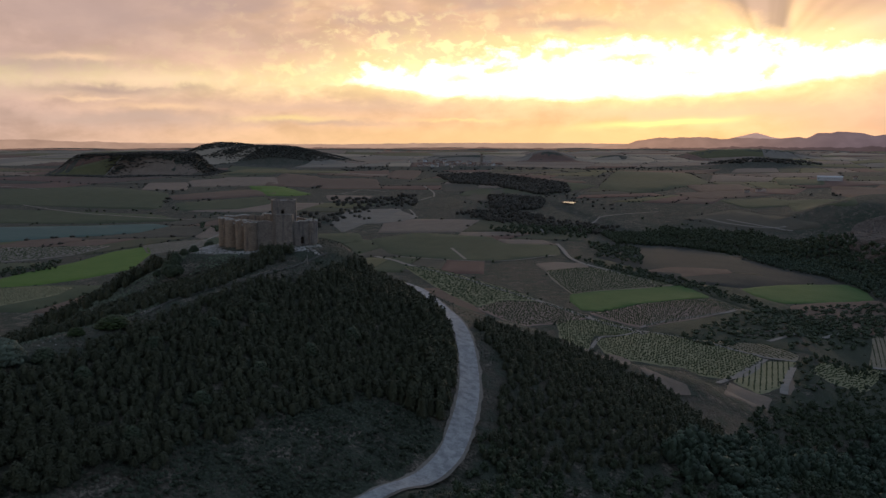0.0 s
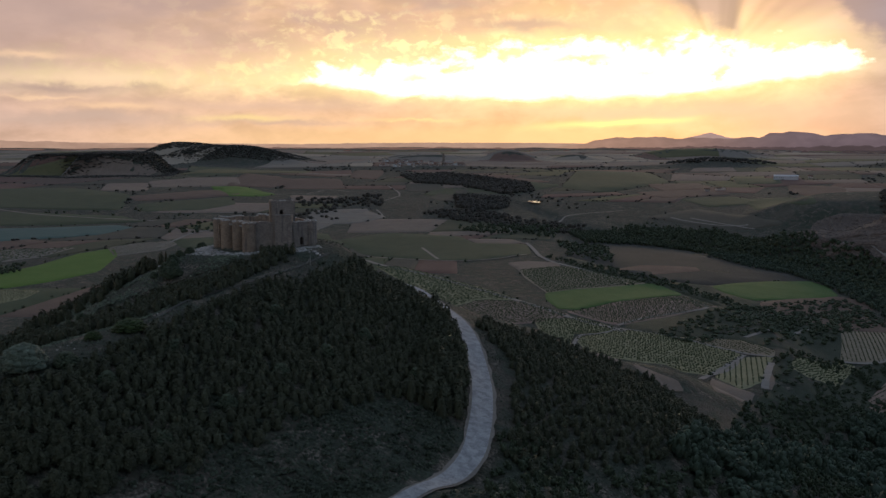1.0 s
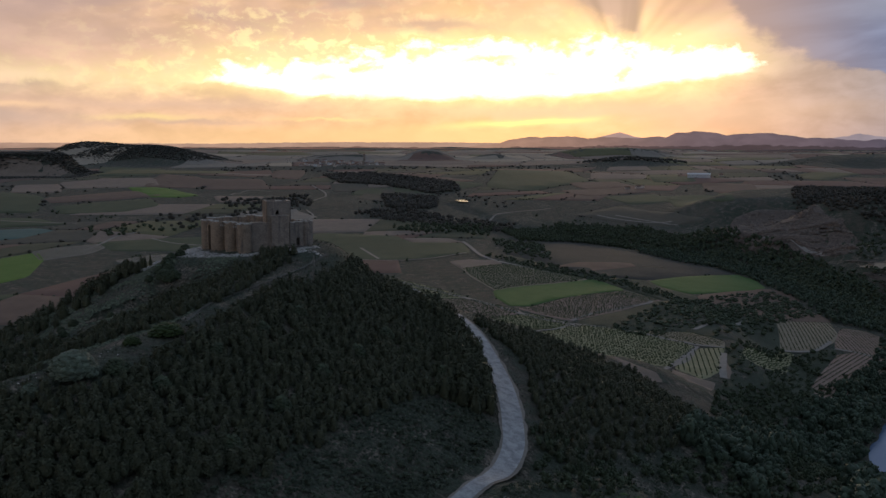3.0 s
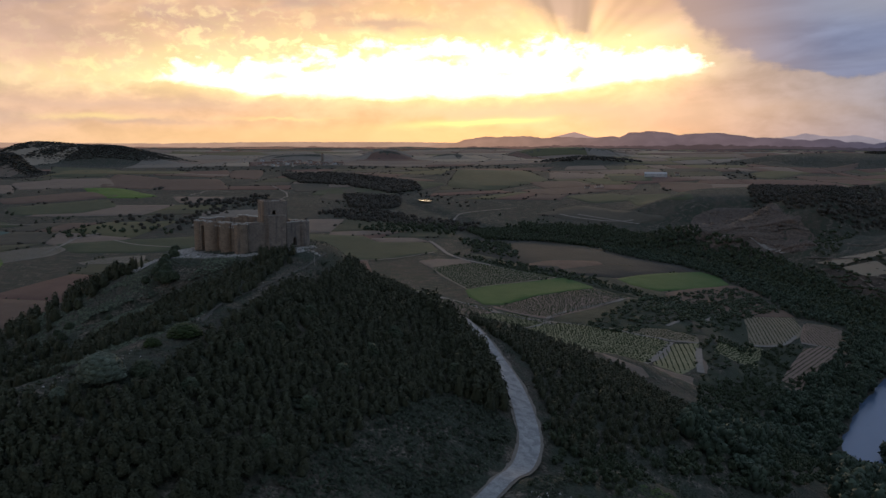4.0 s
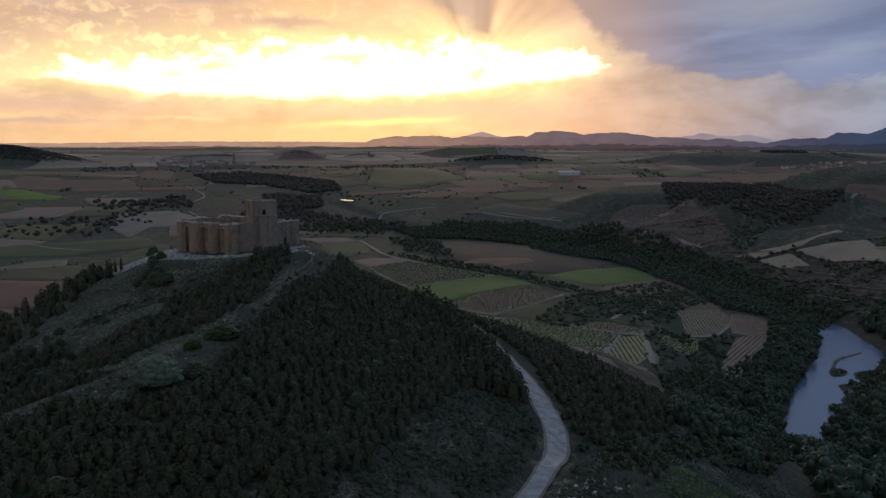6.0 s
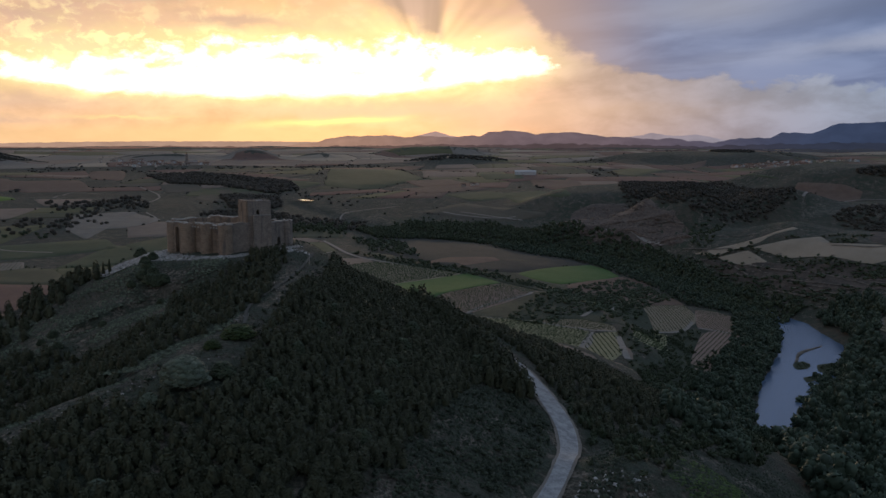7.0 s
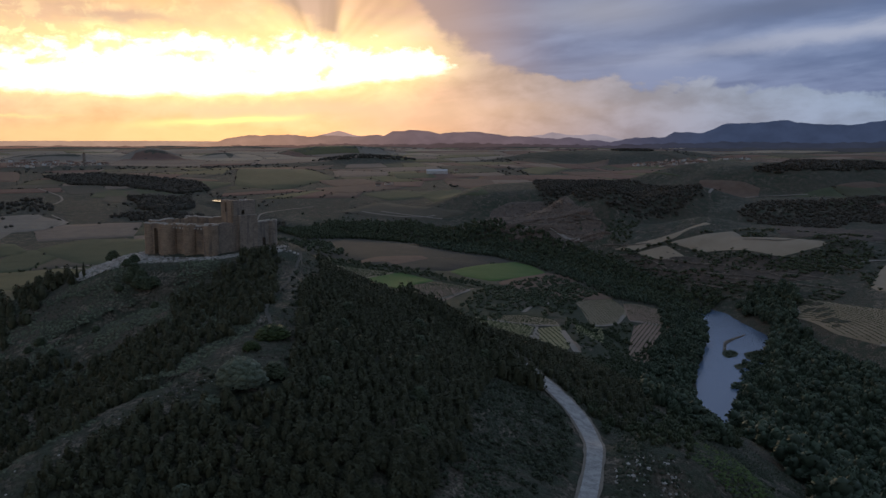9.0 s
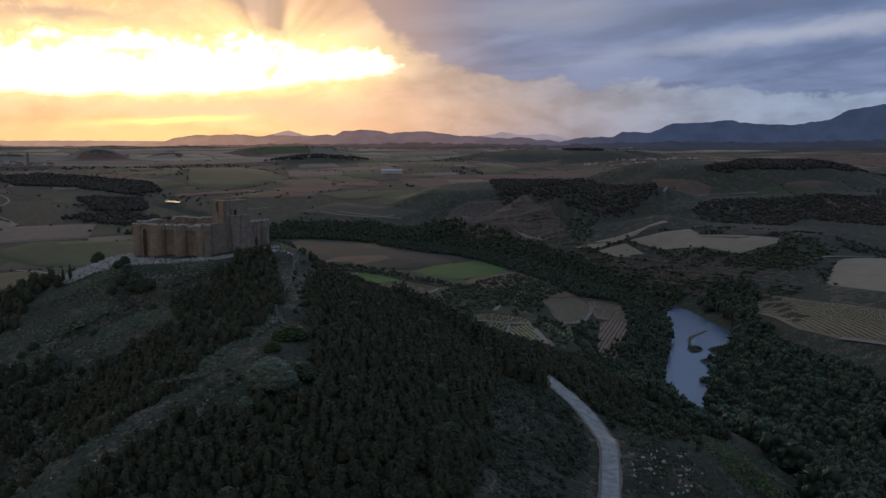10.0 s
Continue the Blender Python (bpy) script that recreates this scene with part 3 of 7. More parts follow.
WOOD_PALE = surface("bleached_wood", (0.30, 0.26, 0.22), (0.42, 0.37, 0.32), 0.5, 0.1, 0.8, 0.3)
CREST_SOIL = surface("bare_crest_soil", (0.076, 0.069, 0.056), (0.133, 0.121, 0.101), 2.2, 0.3, 0.95, 0.6, 0.2)
# near-black that stands in for the shade inside window openings
DARK = surface("painted_gap_shade", (0.010, 0.009, 0.008), (0.016, 0.014, 0.012), 2, 0.3, 1.0, 0.0)
ROCK = surface("pale_rock", (0.270, 0.245, 0.216), (0.504, 0.468, 0.427), 1.5, 0.25, 0.9, 0.6, vary=0.2)
CLIFF = masonry("red_marl", (0.070, 0.052, 0.042), (0.230, 0.172, 0.135), (0.058, 0.050, 0.040))
PINE = surface("pine_needles", (0.048, 0.052, 0.028), (0.089, 0.091, 0.048), 3.0, 0.4, 0.75, 0.0, 0.3, vary=0.16)
PINE_BARK = surface("pine_bark", (0.050, 0.036, 0.026), (0.100, 0.072, 0.052), 0.6, 0.1, 0.9, 0.5)
LEAF = surface("broad_leaves", (0.038, 0.054, 0.028), (0.087, 0.102, 0.054), 3.0, 0.4, 0.7, 0.0, 0.3, vary=0.2)
# far trees lightened and browned: distance haze put into their colour
HAZED_WOOD = surface("hazed_wood", (0.057, 0.052, 0.041), (0.100, 0.088, 0.069), 30, 5, 0.9, 0.0, 0.3, vary=0.2, haze_sheen=0.01)
LEAF_RIVER = surface("riverside_leaves", (0.039, 0.058, 0.036), (0.085, 0.110, 0.067), 6.0, 0.5, 0.7, 0.0, 0.3, vary=0.24)
TUSSOCK = surface("grass_tussocks", (0.080, 0.098, 0.064), (0.160, 0.176, 0.116), 6.0, 0.4, 0.85, 0.0, 0.3, vary=0.35)
BROOM = surface("broom_leaves", (0.034, 0.044, 0.028), (0.074, 0.086, 0.052), 5.0, 0.4, 0.8, 0.0, 0.3, vary=0.28)
LEAF_GREY = surface("grey_green_leaves", (0.086, 0.108, 0.070), (0.176, 0.200, 0.138), 2.0, 0.3, 0.7, 0.0, 0.3, vary=0.25)
LEAF_FRESH = surface("fresh_leaves", (0.030, 0.048, 0.012), (0.051, 0.072, 0.020), 2.0, 0.3, 0.7, 0.0, 0.3, vary=0.25)
SCRUB = surface("scrub_leaves", (0.054, 0.063, 0.042), (0.118, 0.124, 0.084), 4.0, 0.4, 0.8, 0.0, 0.3, vary=0.3)
PLASTER = surface("plaster", (0.459, 0.382, 0.319), (0.701, 0.611, 0.536), 6, 0.6, 0.9, 0.2, vary=0.3)
WHITE_WALL = surface("white_plaster", (0.62, 0.60, 0.58), (0.78, 0.76, 0.74), 6, 0.6, 0.9, 0.1)
ROOF_TILE = surface("clay_roof", (0.170, 0.095, 0.065), (0.270, 0.160, 0.115), 5, 0.5, 0.9, 0.3, vary=0.25)


def water_material():
    m = bpy.data.materials.new("river_water")
    m.use_nodes = True
    n = Nodes(m.node_tree)
    at = n.add("ShaderNodeNewGeometry").outputs["Position"]
    p = n.add("ShaderNodeBsdfPrincipled")
    p.inputs["Base Color"].default_value = (0.130, 0.180, 0.270, 1)
    p.inputs["Roughness"].default_value = 0.12
    p.inputs["IOR"].default_value = 1.33
    b = n.add("ShaderNodeBump")
    b.inputs["Strength"].default_value, b.inputs["Distance"].default_value = 0.35, 0.25
    n.put(b.inputs["Height"], n.math("ADD", n.noise(at, 0.35, 4.0), n.noise(at, 1.5, 3.0)))
    n.put(p.inputs["Normal"], b.outputs[0])
    n.put(n.add("ShaderNodeOutputMaterial").inputs[0], p.outputs[0])
    return m


WATER = water_material()

ROAD = [(-52, 330), (-30, 320), (-13, 302), (-3, 284), (3, 266), (6.2, 248), (7.1, 230), (7.1, 213), (5.6, 198), (3.9, 188), (1.8, 178), (-2.6, 168.5), (-8, 160), (-14.3, 152), (-22.5, 143), (-32, 133), (-48, 117), (-68, 92)]
build_ground()

bank = eased(RIVER[:10], 2)
verts, faces = [], []
for i, (x, y, z) in enumerate(bank):
    ax, ay, _ = bank[max(i - 1, 0)]
    bx, by, _ = bank[min(i + 1, len(bank) - 1)]
    long = math.hypot(bx - ax, by - ay)
    half = 32.0
    for k in (-1, 1):
        verts.append((x + (by - ay) / long * half * k, y - (bx - ax) / long * half * k, z - 0.2))
    if i:
        faces.append((2 * i - 2, 2 * i - 1, 2 * i + 1, 2 * i))
river = tagged(new("river", mesh_of("river", verts, faces, WATER)), "calm river reflecting a pale dusk sky", "river", kind="structure")

road = ribbon("road", ROAD, lambda y: 3.3 + 1.9 * float(step(150, 190, y)), ROADTOP, 0.30, 0.10)
tagged(road, "pale worn hill road climbing to a castle", "road", kind="structure")
verge = ribbon("verge", ROAD, lambda y: 4.5 + 2.2 * float(step(150, 190, y)), VERGE, 0.14, 0.0, 0.16)
tagged(verge, "rough gravel verge along the hill road", "verge", kind="structure")


PLOTS = []


def field(pts, label, material, rows=None):
    """One farm plot; rows: direction and spacing of its vine rows."""
    plot = tagged(sheet("field", pts, material), label, "field", "farm fields", "structure")
    PLOTS.append(pts)
    if rows is None:
        return plot
    turn, gap = radians(rows[0]), rows[1] * 0.78
    c, s = math.cos(turn), math.sin(turn)
    outline = rounded(pts)
    along = [x * c + y * s for x, y in outline]
    across = [y * c - x * s for x, y in outline]
    near = math.hypot(pts[0][0] + 60, pts[0][1]) < 760
    pitch = 1.7 if near else 3.5
    u, v = np.meshgrid(np.arange(min(along), max(along), pitch), np.arange(min(across) + gap / 2, max(across), gap))
    u, v = u.ravel(), v.ravel()
    rng = np.random.default_rng(int(abs(pts[0][0]) * 7 + abs(pts[0][1])))
    u, v = u + rng.uniform(-0.3, 0.3, u.size) * pitch, v + rng.uniform(-0.15, 0.15, u.size)
    x, y = u * c - v * s, u * s + v * c
    keep = inside(outline, x, y) & (rng.random(u.size) > 0.06)
    x, y = x[keep], y[keep]
    z = drape(x, y, 0.00018) + 0.05
    n = len(x)
    # each vine: a squat lozenge of leaves
    high, wide, long = rng.uniform(0.5, 0.9, n), rng.uniform(0.32, 0.52, n), pitch * rng.uniform(0.42, 0.60, n)
    corner = np.array([(-1, 0, 0.3), (1, 0, 0.3), (0, -1, 0.25), (0, 1, 0.25), (0, 0, 1.0)])
    ou = corner[:, 0] * long[:, None]
    ov = corner[:, 1] * wide[:, None]
    verts = np.stack([x[:, None] + ou * c - ov * s, y[:, None] + ou * s + ov * c, z[:, None] + corner[:, 2] * high[:, None]], -1).reshape(-1, 3)
    tri = np.array([(0, 2, 4), (2, 1, 4), (1, 3, 4), (3, 0, 4)])
    faces = (np.arange(n)[:, None, None] * 5 + tri).reshape(-1, 3)
    vines = new("vine_rows", mesh_of("vine_rows", verts.tolist(), faces.tolist(), VINES))
    vines.parent = plot
    tagged(vines, "low green vines in straight rows", kind="stuff")
    return plot


def lane(line, width):
    return tagged(ribbon("farm_track", line, width, TRACK, 0.10, 0.0, 0.2), "pale dirt farm track between fields", "track", "farm tracks", "structure")


def earth_bank(line, width):
    return tagged(ribbon("earth_bank", line, width * 0.55, MARL, 0.25, 0.3, 0.7), "bare reddish earth bank between plots", "bank", "earth banks", "structure")


# ---- farm plots and tracks ----
field([(-358, 678), (-350, 719), (-334, 762), (-325, 831), (-305, 873), (-286, 828), (-273, 735), (-293, 688), (-319, 654), (-339, 643)], "bright yellow-green cereal field", CROP_BRIGHT)
field([(-552, 980), (-520, 995), (-450, 1018), (-361, 1055), (-334, 1037), (-352, 970), (-412, 928), (-461, 879), (-487, 862)], "blue-green young cereal field", CROP_TEAL)
field([(-463, 841), (-396, 854), (-341, 872), (-351, 813), (-377, 778), (-415, 750)], "pale bare vineyard plot", SOIL_PALE, rows=(51, 5.0))
field([(-350, 630), (-310, 654), (-285, 647), (-285, 618), (-314, 563)], "green vineyard plot below the castle hill", VINE_GREEN, rows=(86, 3.6))
field([(-312, 876), (-294, 908), (-246, 941), (-255, 867), (-287, 820)], "pale vineyard with dark rows", SOIL_PALE, rows=(92, 4.0))
field([(-835, 1493), (-596, 1541), (-451, 1405), (-404, 1205), (-539, 1222), (-694, 1237)], "dark green cereal field", CROP_DARK)
field([(-656, 1170), (-517, 1170), (-384, 1144), (-336, 1088), (-462, 1044), (-579, 1030)], "dark green cereal field beside a track", CROP_DARK)
field([(-575, 1665), (-500, 1681), (-447, 1485), (-524, 1481)], "tan ploughed field", SOIL_TAN)
field([(-511, 1718), (-455, 1789), (-365, 1817), (-322, 1653), (-386, 1603), (-465, 1581)], "tan ploughed field", SOIL_TAN)
field([(-443, 1379), (-374, 1471), (-316, 1569), (-278, 1425), (-346, 1360), (-414, 1317)], "brown fallow field", SOIL_BROWN)
field([(-401, 1274), (-340, 1336), (-287, 1378), (-259, 1284), (-293, 1212), (-368, 1194)], "dark green field", CROP_DARK)
field([(-529, 1888), (-469, 2064), (-230, 2124), (-237, 1951), (-424, 1920), (-517, 1888)], "thin yellow-green field", CROP_YELLOW)
field([(-344, 1578), (-301, 1602), (-220, 1430), (-245, 1397), (-292, 1404)], "small bright green field", CROP_BRIGHT)
field([(-334, 1776), (-267, 1804), (-189, 1746), (-200, 1643), (-286, 1634)], "brown ploughed field", SOIL_BROWN)
field([(-184, 1363), (-154, 1416), (-116, 1386), (-127, 1328), (-174, 1321)], "small tan field", SOIL_TAN)
field([(-136, 1110), (-135, 1203), (-68, 1220), (-32, 1131), (-67, 1075), (-126, 1058)], "pale grey-tan field with a track round it", SOIL_PALE)
field([(-81, 938), (-29, 991), (55, 964), (65, 914), (122, 911), (115, 833), (51, 794), (-13, 808), (-53, 844)], "dark green field inside a bend of the track", CROP_DARK)
field([(61, 947), (112, 949), (123, 915), (71, 914)], "tan corner of a field", SOIL_TAN)
field([(86, 779), (106, 788), (132, 778), (130, 756), (102, 744), (91, 737)], "tan strip on top of a swell", SOIL_TAN)
field([(91, 737), (114, 750), (136, 755), (155, 728), (173, 700), (187, 680), (154, 663), (121, 649), (98, 633), (95, 662), (91, 701)], "brown-green vineyard on a swell", VINE_BROWN, rows=(-33, 3.2))
field([(97, 634), (120, 648), (154, 661), (191, 680), (198, 664), (202, 642), (199, 630), (177, 620), (142, 603), (110, 575), (96, 577), (93, 608)], "fresh green cereal field", CROP_GREEN)
field([(100, 567), (111, 573), (141, 598), (176, 616), (198, 625), (204, 606), (209, 579), (183, 559), (151, 536), (130, 520), (120, 521), (112, 542)], "red-brown vineyard", VINE_RED, rows=(23, 3.2))
field([(193, 967), (261, 970), (301, 889), (340, 828), (357, 795), (366, 763), (315, 735), (244, 684), (219, 690), (194, 701), (178, 732), (166, 781), (148, 827)], "dark fallow field by the river wood", FALLOW)
field([(180, 744), (208, 768), (262, 776), (258, 753), (199, 715), (182, 729)], "tan strip in a fallow field", SOIL_BROWN)
field([(240, 678), (313, 731), (365, 761), (370, 736), (356, 694), (298, 656), (261, 633), (250, 640), (244, 656)], "green field by the river wood", CROP_GREEN)
field([(260, 626), (300, 656), (356, 691), (374, 681), (364, 652), (303, 601), (253, 586), (250, 598)], "brown plot with scattered bushes", SOIL_BROWN)
field([(261, 566), (293, 593), (347, 623), (351, 601), (343, 577), (289, 556), (268, 553)], "bare brown plot above a vineyard", SOIL_BROWN)
field([(284, 551), (340, 573), (320, 534), (302, 513), (278, 492), (252, 490), (267, 517)], "vineyard with clear rows", VINE_BROWN, rows=(-113, 3.4))
field([(201, 441), (250, 488), (257, 482), (210, 422), (192, 411), (186, 420)], "small vineyard among trees", VINE_GREEN, rows=(-6, 3.4))
field([(339, 557), (357, 555), (358, 536), (328, 483), (316, 480), (306, 493), (297, 501)], "brown vineyard plot", VINE_RED, rows=(-109, 3.4))
field([(290, 487), (308, 493), (327, 478), (311, 462), (290, 447), (270, 427), (252, 412), (226, 398), (219, 398), (231, 425), (267, 463)], "brown vineyard plot by the river trees", VINE_RED, rows=(-141, 3.4))
field([(283, 460), (301, 463), (279, 441), (263, 437)], "bare tan clearing in a vineyard", SOIL_TAN)
field([(90, 493), (106, 496), (121, 505), (144, 490), (159, 463), (170, 446), (170, 440), (157, 424), (139, 406), (128, 411), (125, 428), (112, 434), (100, 444), (91, 462)], "large green vineyard", VINE_GREEN, rows=(-49, 3.4))
field([(73, 541), (105, 547), (114, 522), (120, 507), (106, 500), (90, 501), (44, 310), (72, 510)], "green vineyard beside a track", VINE_GREEN, rows=(-42, 3.2))
field([(146, 484), (164, 479), (182, 473), (189, 460), (192, 450), (187, 440), (175, 445), (162, 462)], "narrow brown vineyard above a bank", VINE_BROWN, rows=(-73, 3.4))
field([(172, 439), (186, 436), (174, 418), (160, 392), (146, 382), (141, 402), (156, 421)], "small vineyard on a spur", VINE_GREEN, rows=(-111, 3.4))
field([(50, 303), (91, 462), (101, 445), (70, 310), (60, 301), (52, 298)], "bare tan farm strip", SOIL_TAN)
field([(74, 311), (82, 310), (90, 310), (90, 304), (84, 300), (78, 302), (74, 306)], "bare tan farm strip below a vineyard", SOIL_TAN)
field([(138, 400), (142, 386), (146, 381), (150, 376), (145, 368), (124, 328), (121, 332), (110, 323)], "bare tan turning place", SOIL_TAN)
field([(175, 418), (174, 413), (167, 393), (162, 384), (160, 386), (163, 396)], "pale bare edge of a spur vineyard", SOIL_TAN)
field([(24, 581), (43, 607), (71, 600), (100, 557), (78, 535), (48, 525)], "reddish vineyard", VINE_RED, rows=(6, 3.4))
field([(-37, 769), (-12, 762), (13, 722), (51, 654), (72, 606), (44, 611), (24, 587), (7, 626), (-11, 687)], "green vineyard", VINE_GREEN, rows=(39, 3.2))
field([(467, 721), (485, 703), (516, 677), (551, 677), (552, 671), (504, 673), (474, 692)], "long straw-coloured stubble field", SOIL_STRAW)
field([(470, 690), (489, 670), (488, 656), (486, 639), (473, 658)], "small straw-coloured field", SOIL_STRAW)
field([(494, 670), (511, 656), (548, 637), (532, 608), (562, 536), (550, 536), (516, 553), (503, 625)], "large straw-coloured stubble field", SOIL_STRAW)
field([(475, 429), (553, 471), (651, 469), (545, 388), (470, 359)], "straw-coloured field with clean edges", SOIL_STRAW)
field([(446, 505), (434, 461), (426, 401), (420, 333), (377, 295), (364, 310), (361, 342), (368, 379), (409, 447)], "large brown-green vineyard across the river", VINE_BROWN, rows=(-115, 3.4))
field([(964, 1661), (1110, 1746), (1186, 1750), (971, 1575)], "pale green field near a village", CROP_YELLOW)
field([(851, 783), (1201, 905), (1193, 866), (920, 752)], "green slope field below a wooded hill", CROP_DARK)
field([(1093, 931), (1187, 939), (1224, 920), (1130, 920)], "bare reddish slope", SOIL_BROWN)
field([(951, 1093), (997, 1033), (999, 997), (782, 882)], "terraced plot with young trees", SOIL_BROWN)
field([(54, 1580), (143, 1556), (174, 1430), (97, 1423), (26, 1471)], "green field by a wood", CROP_DARK)
field([(-359, 1926), (-261, 1826), (-248, 1601), (-344, 1631)], "brown field", SOIL_BROWN)
field([(-256, 1778), (-141, 1787), (-114, 1585), (-226, 1572)], "reddish ploughed field", SOIL_BROWN)
field([(-194, 1415), (-114, 1406), (-132, 1342), (-180, 1343)], "pale tan field", SOIL_TAN)
field([(-141, 1076), (-127, 1206), (-56, 1214), (-92, 1086), (-118, 991)], "grey-tan field with pale track round it", SOIL_PALE)
field([(-268, 943), (-213, 966), (-99, 987), (-87, 922), (-166, 884), (-237, 883)], "dark green plot", CROP_DARK)
field([(-221, 822), (-197, 854), (-169, 864), (-167, 823), (-214, 809)], "pale vineyard strip with dark rows", SOIL_PALE, rows=(87, 4.0))
field([(431, 2092), (559, 1980), (528, 1688), (342, 1464), (284, 1568)], "wide dark green field", CROP_DARK)
field([(396, 1467), (517, 1498), (542, 1398), (410, 1354)], "brown field", SOIL_BROWN)
field([(327, 1170), (416, 1216), (459, 1109), (464, 1034), (395, 1062)], "grey-green field inside a track", SOIL_GREY)
field([(523, 1310), (609, 1316), (522, 1064), (490, 1174)], "green plot", CROP_DARK)
field([(727, 2116), (835, 2144), (779, 1977), (686, 2029)], "pale tan field near a ridge", SOIL_TAN)
field([(1003, 1714), (1122, 1794), (1184, 1761), (1012, 1607)], "pale green field", CROP_YELLOW)
field([(1042, 1496), (973, 1224), (980, 1155), (987, 1356)], "green field near a village", CROP_DARK)
field([(-556, 2243), (-403, 2217), (-373, 1873), (-476, 1868)], "far green field", CROP_DARK)
field([(-464, 1812), (-354, 1817), (-319, 1653), (-422, 1614)], "far tan field", SOIL_TAN)
field([(-367, 1607), (-314, 1616), (-247, 1442), (-306, 1449)], "far bright green field", CROP_BRIGHT)
field([(-127, 2106), (-50, 2102), (-64, 1790), (-120, 1830)], "far brown field", SOIL_BROWN)
field([(-3, 1662), (61, 1668), (71, 1547), (1, 1521)], "far grey field", SOIL_GREY)
field([(130, 1797), (234, 1781), (287, 1687), (168, 1654)], "far brown field by a wood", SOIL_BROWN)
field([(714, 1568), (792, 1506), (612, 1158), (650, 1416)], "far brown plot", SOIL_BROWN)
field([(679, 1744), (772, 1740), (715, 1595), (638, 1618)], "far green plot", CROP_DARK)
field([(431, 1333), (524, 1353), (541, 1262), (441, 1226)], "far green plot", CROP_DARK)
field([(464, 1631), (574, 1661), (566, 1536), (446, 1469)], "far brown plot", SOIL_BROWN)
field([(137, 1674), (218, 1729), (294, 1615), (194, 1490), (97, 1489)], "far green plot by a wood", CROP_DARK)
field([(64, 1551), (153, 1556), (166, 1442), (90, 1306), (33, 1380)], "grey field by a wood", SOIL_GREY)

lane([(456, 800), (462, 800), (467, 795)], 3)
lane([(295, 498), (308, 493), (327, 478)], 2.6)
lane([(301, 512), (278, 491), (262, 487), (252, 488)], 3.0)
lane([(44, 310), (89, 500), (106, 497), (120, 506)], 2.4)
lane([(172, 442), (156, 423), (139, 404), (132, 397)], 3.0)
lane([(120, 507), (136, 495), (150, 480), (161, 461), (172, 446), (186, 437)], 2.4)
lane([(-604, 1223), (-511, 1158), (-439, 1131), (-363, 1104), (-324, 1094)], 3.5)
lane([(-66, 826), (-45, 802), (-33, 775), (8, 722), (50, 642), (84, 577), (106, 531), (121, 499)], 4.5)
lane([(168, 437), (155, 415), (138, 404)], 2.6)
lane([(122, 516), (150, 544), (176, 555), (205, 571), (189, 619)], 3.0)
lane([(171, 696), (139, 752), (121, 802), (125, 885), (124, 920)], 4.0)
lane([(9, 881), (17, 835), (22, 806)], 3.0)
lane([(112, 833), (61, 790), (9, 800), (-46, 826)], 2.5)
lane([(359, 1155), (380, 1104), (415, 1062), (451, 1081)], 4.0)
lane([(431, 983), (424, 898), (453, 864)], 5.0)
lane([(-67, 1075), (-33, 1125), (-47, 1206)], 2.5)
lane([(188, 480), (216, 506), (259, 548)], 3.0)
lane([(180, 426), (164, 396), (158, 383)], 3.5)
lane([(434, 893), (460, 857), (476, 836), (469, 780)], 5.0)
lane([(447, 518), (443, 491), (423, 457), (408, 441)], 3.5)
lane([(360, 341), (360, 308), (356, 282)], 3.5)
lane([(546, 490), (580, 478), (632, 474)], 4.0)
lane([(752, 870), (951, 991), (992, 957), (1029, 931)], 3.5)
lane([(383, 1143), (404, 1094), (430, 1043)], 4.0)
lane([(-264, 875), (-258, 941), (-256, 989), (-238, 1018)], 3.5)
lane([(-213, 966), (-187, 931), (-147, 912)], 3.0)
lane([(202, 1154), (222, 1204), (257, 1222), (313, 1234)], 3.5)
lane([(-40, 1650), (-10, 1486), (-24, 1362), (-51, 1299)], 3.0)
lane([(-103, 1508), (-151, 1566), (-171, 1435)], 3.0)
lane([(562, 2493), (604, 2276), (672, 2095)], 4.0)
lane([(293, 1716), (228, 1742), (158, 1745)], 3.0)
earth_bank([(474, 619), (486, 553), (474, 492)], 3.0)
earth_bank([(520, 536), (521, 473)], 3.5)
earth_bank([(453, 576), (452, 498), (448, 430)], 2.5)
earth_bank([(818, 775), (862, 745), (933, 726)], 4.0)
earth_bank([(986, 963), (909, 780), (1165, 860)], 4.0)
earth_bank([(460, 652), (459, 597), (459, 541)], 2.5)
earth_bank([(527, 604), (538, 564), (566, 560)], 3.0)
earth_bank([(447, 900), (476, 856), (523, 817)], 3.0)
earth_bank([(518, 1023), (481, 889), (511, 836)], 3.0)
earth_bank([(451, 882), (486, 836), (480, 752)], 3.0)
earth_bank([(176, 490), (196, 498), (216, 513)], 3.0)
earth_bank([(186, 500), (203, 510), (246, 547)], 2.5)

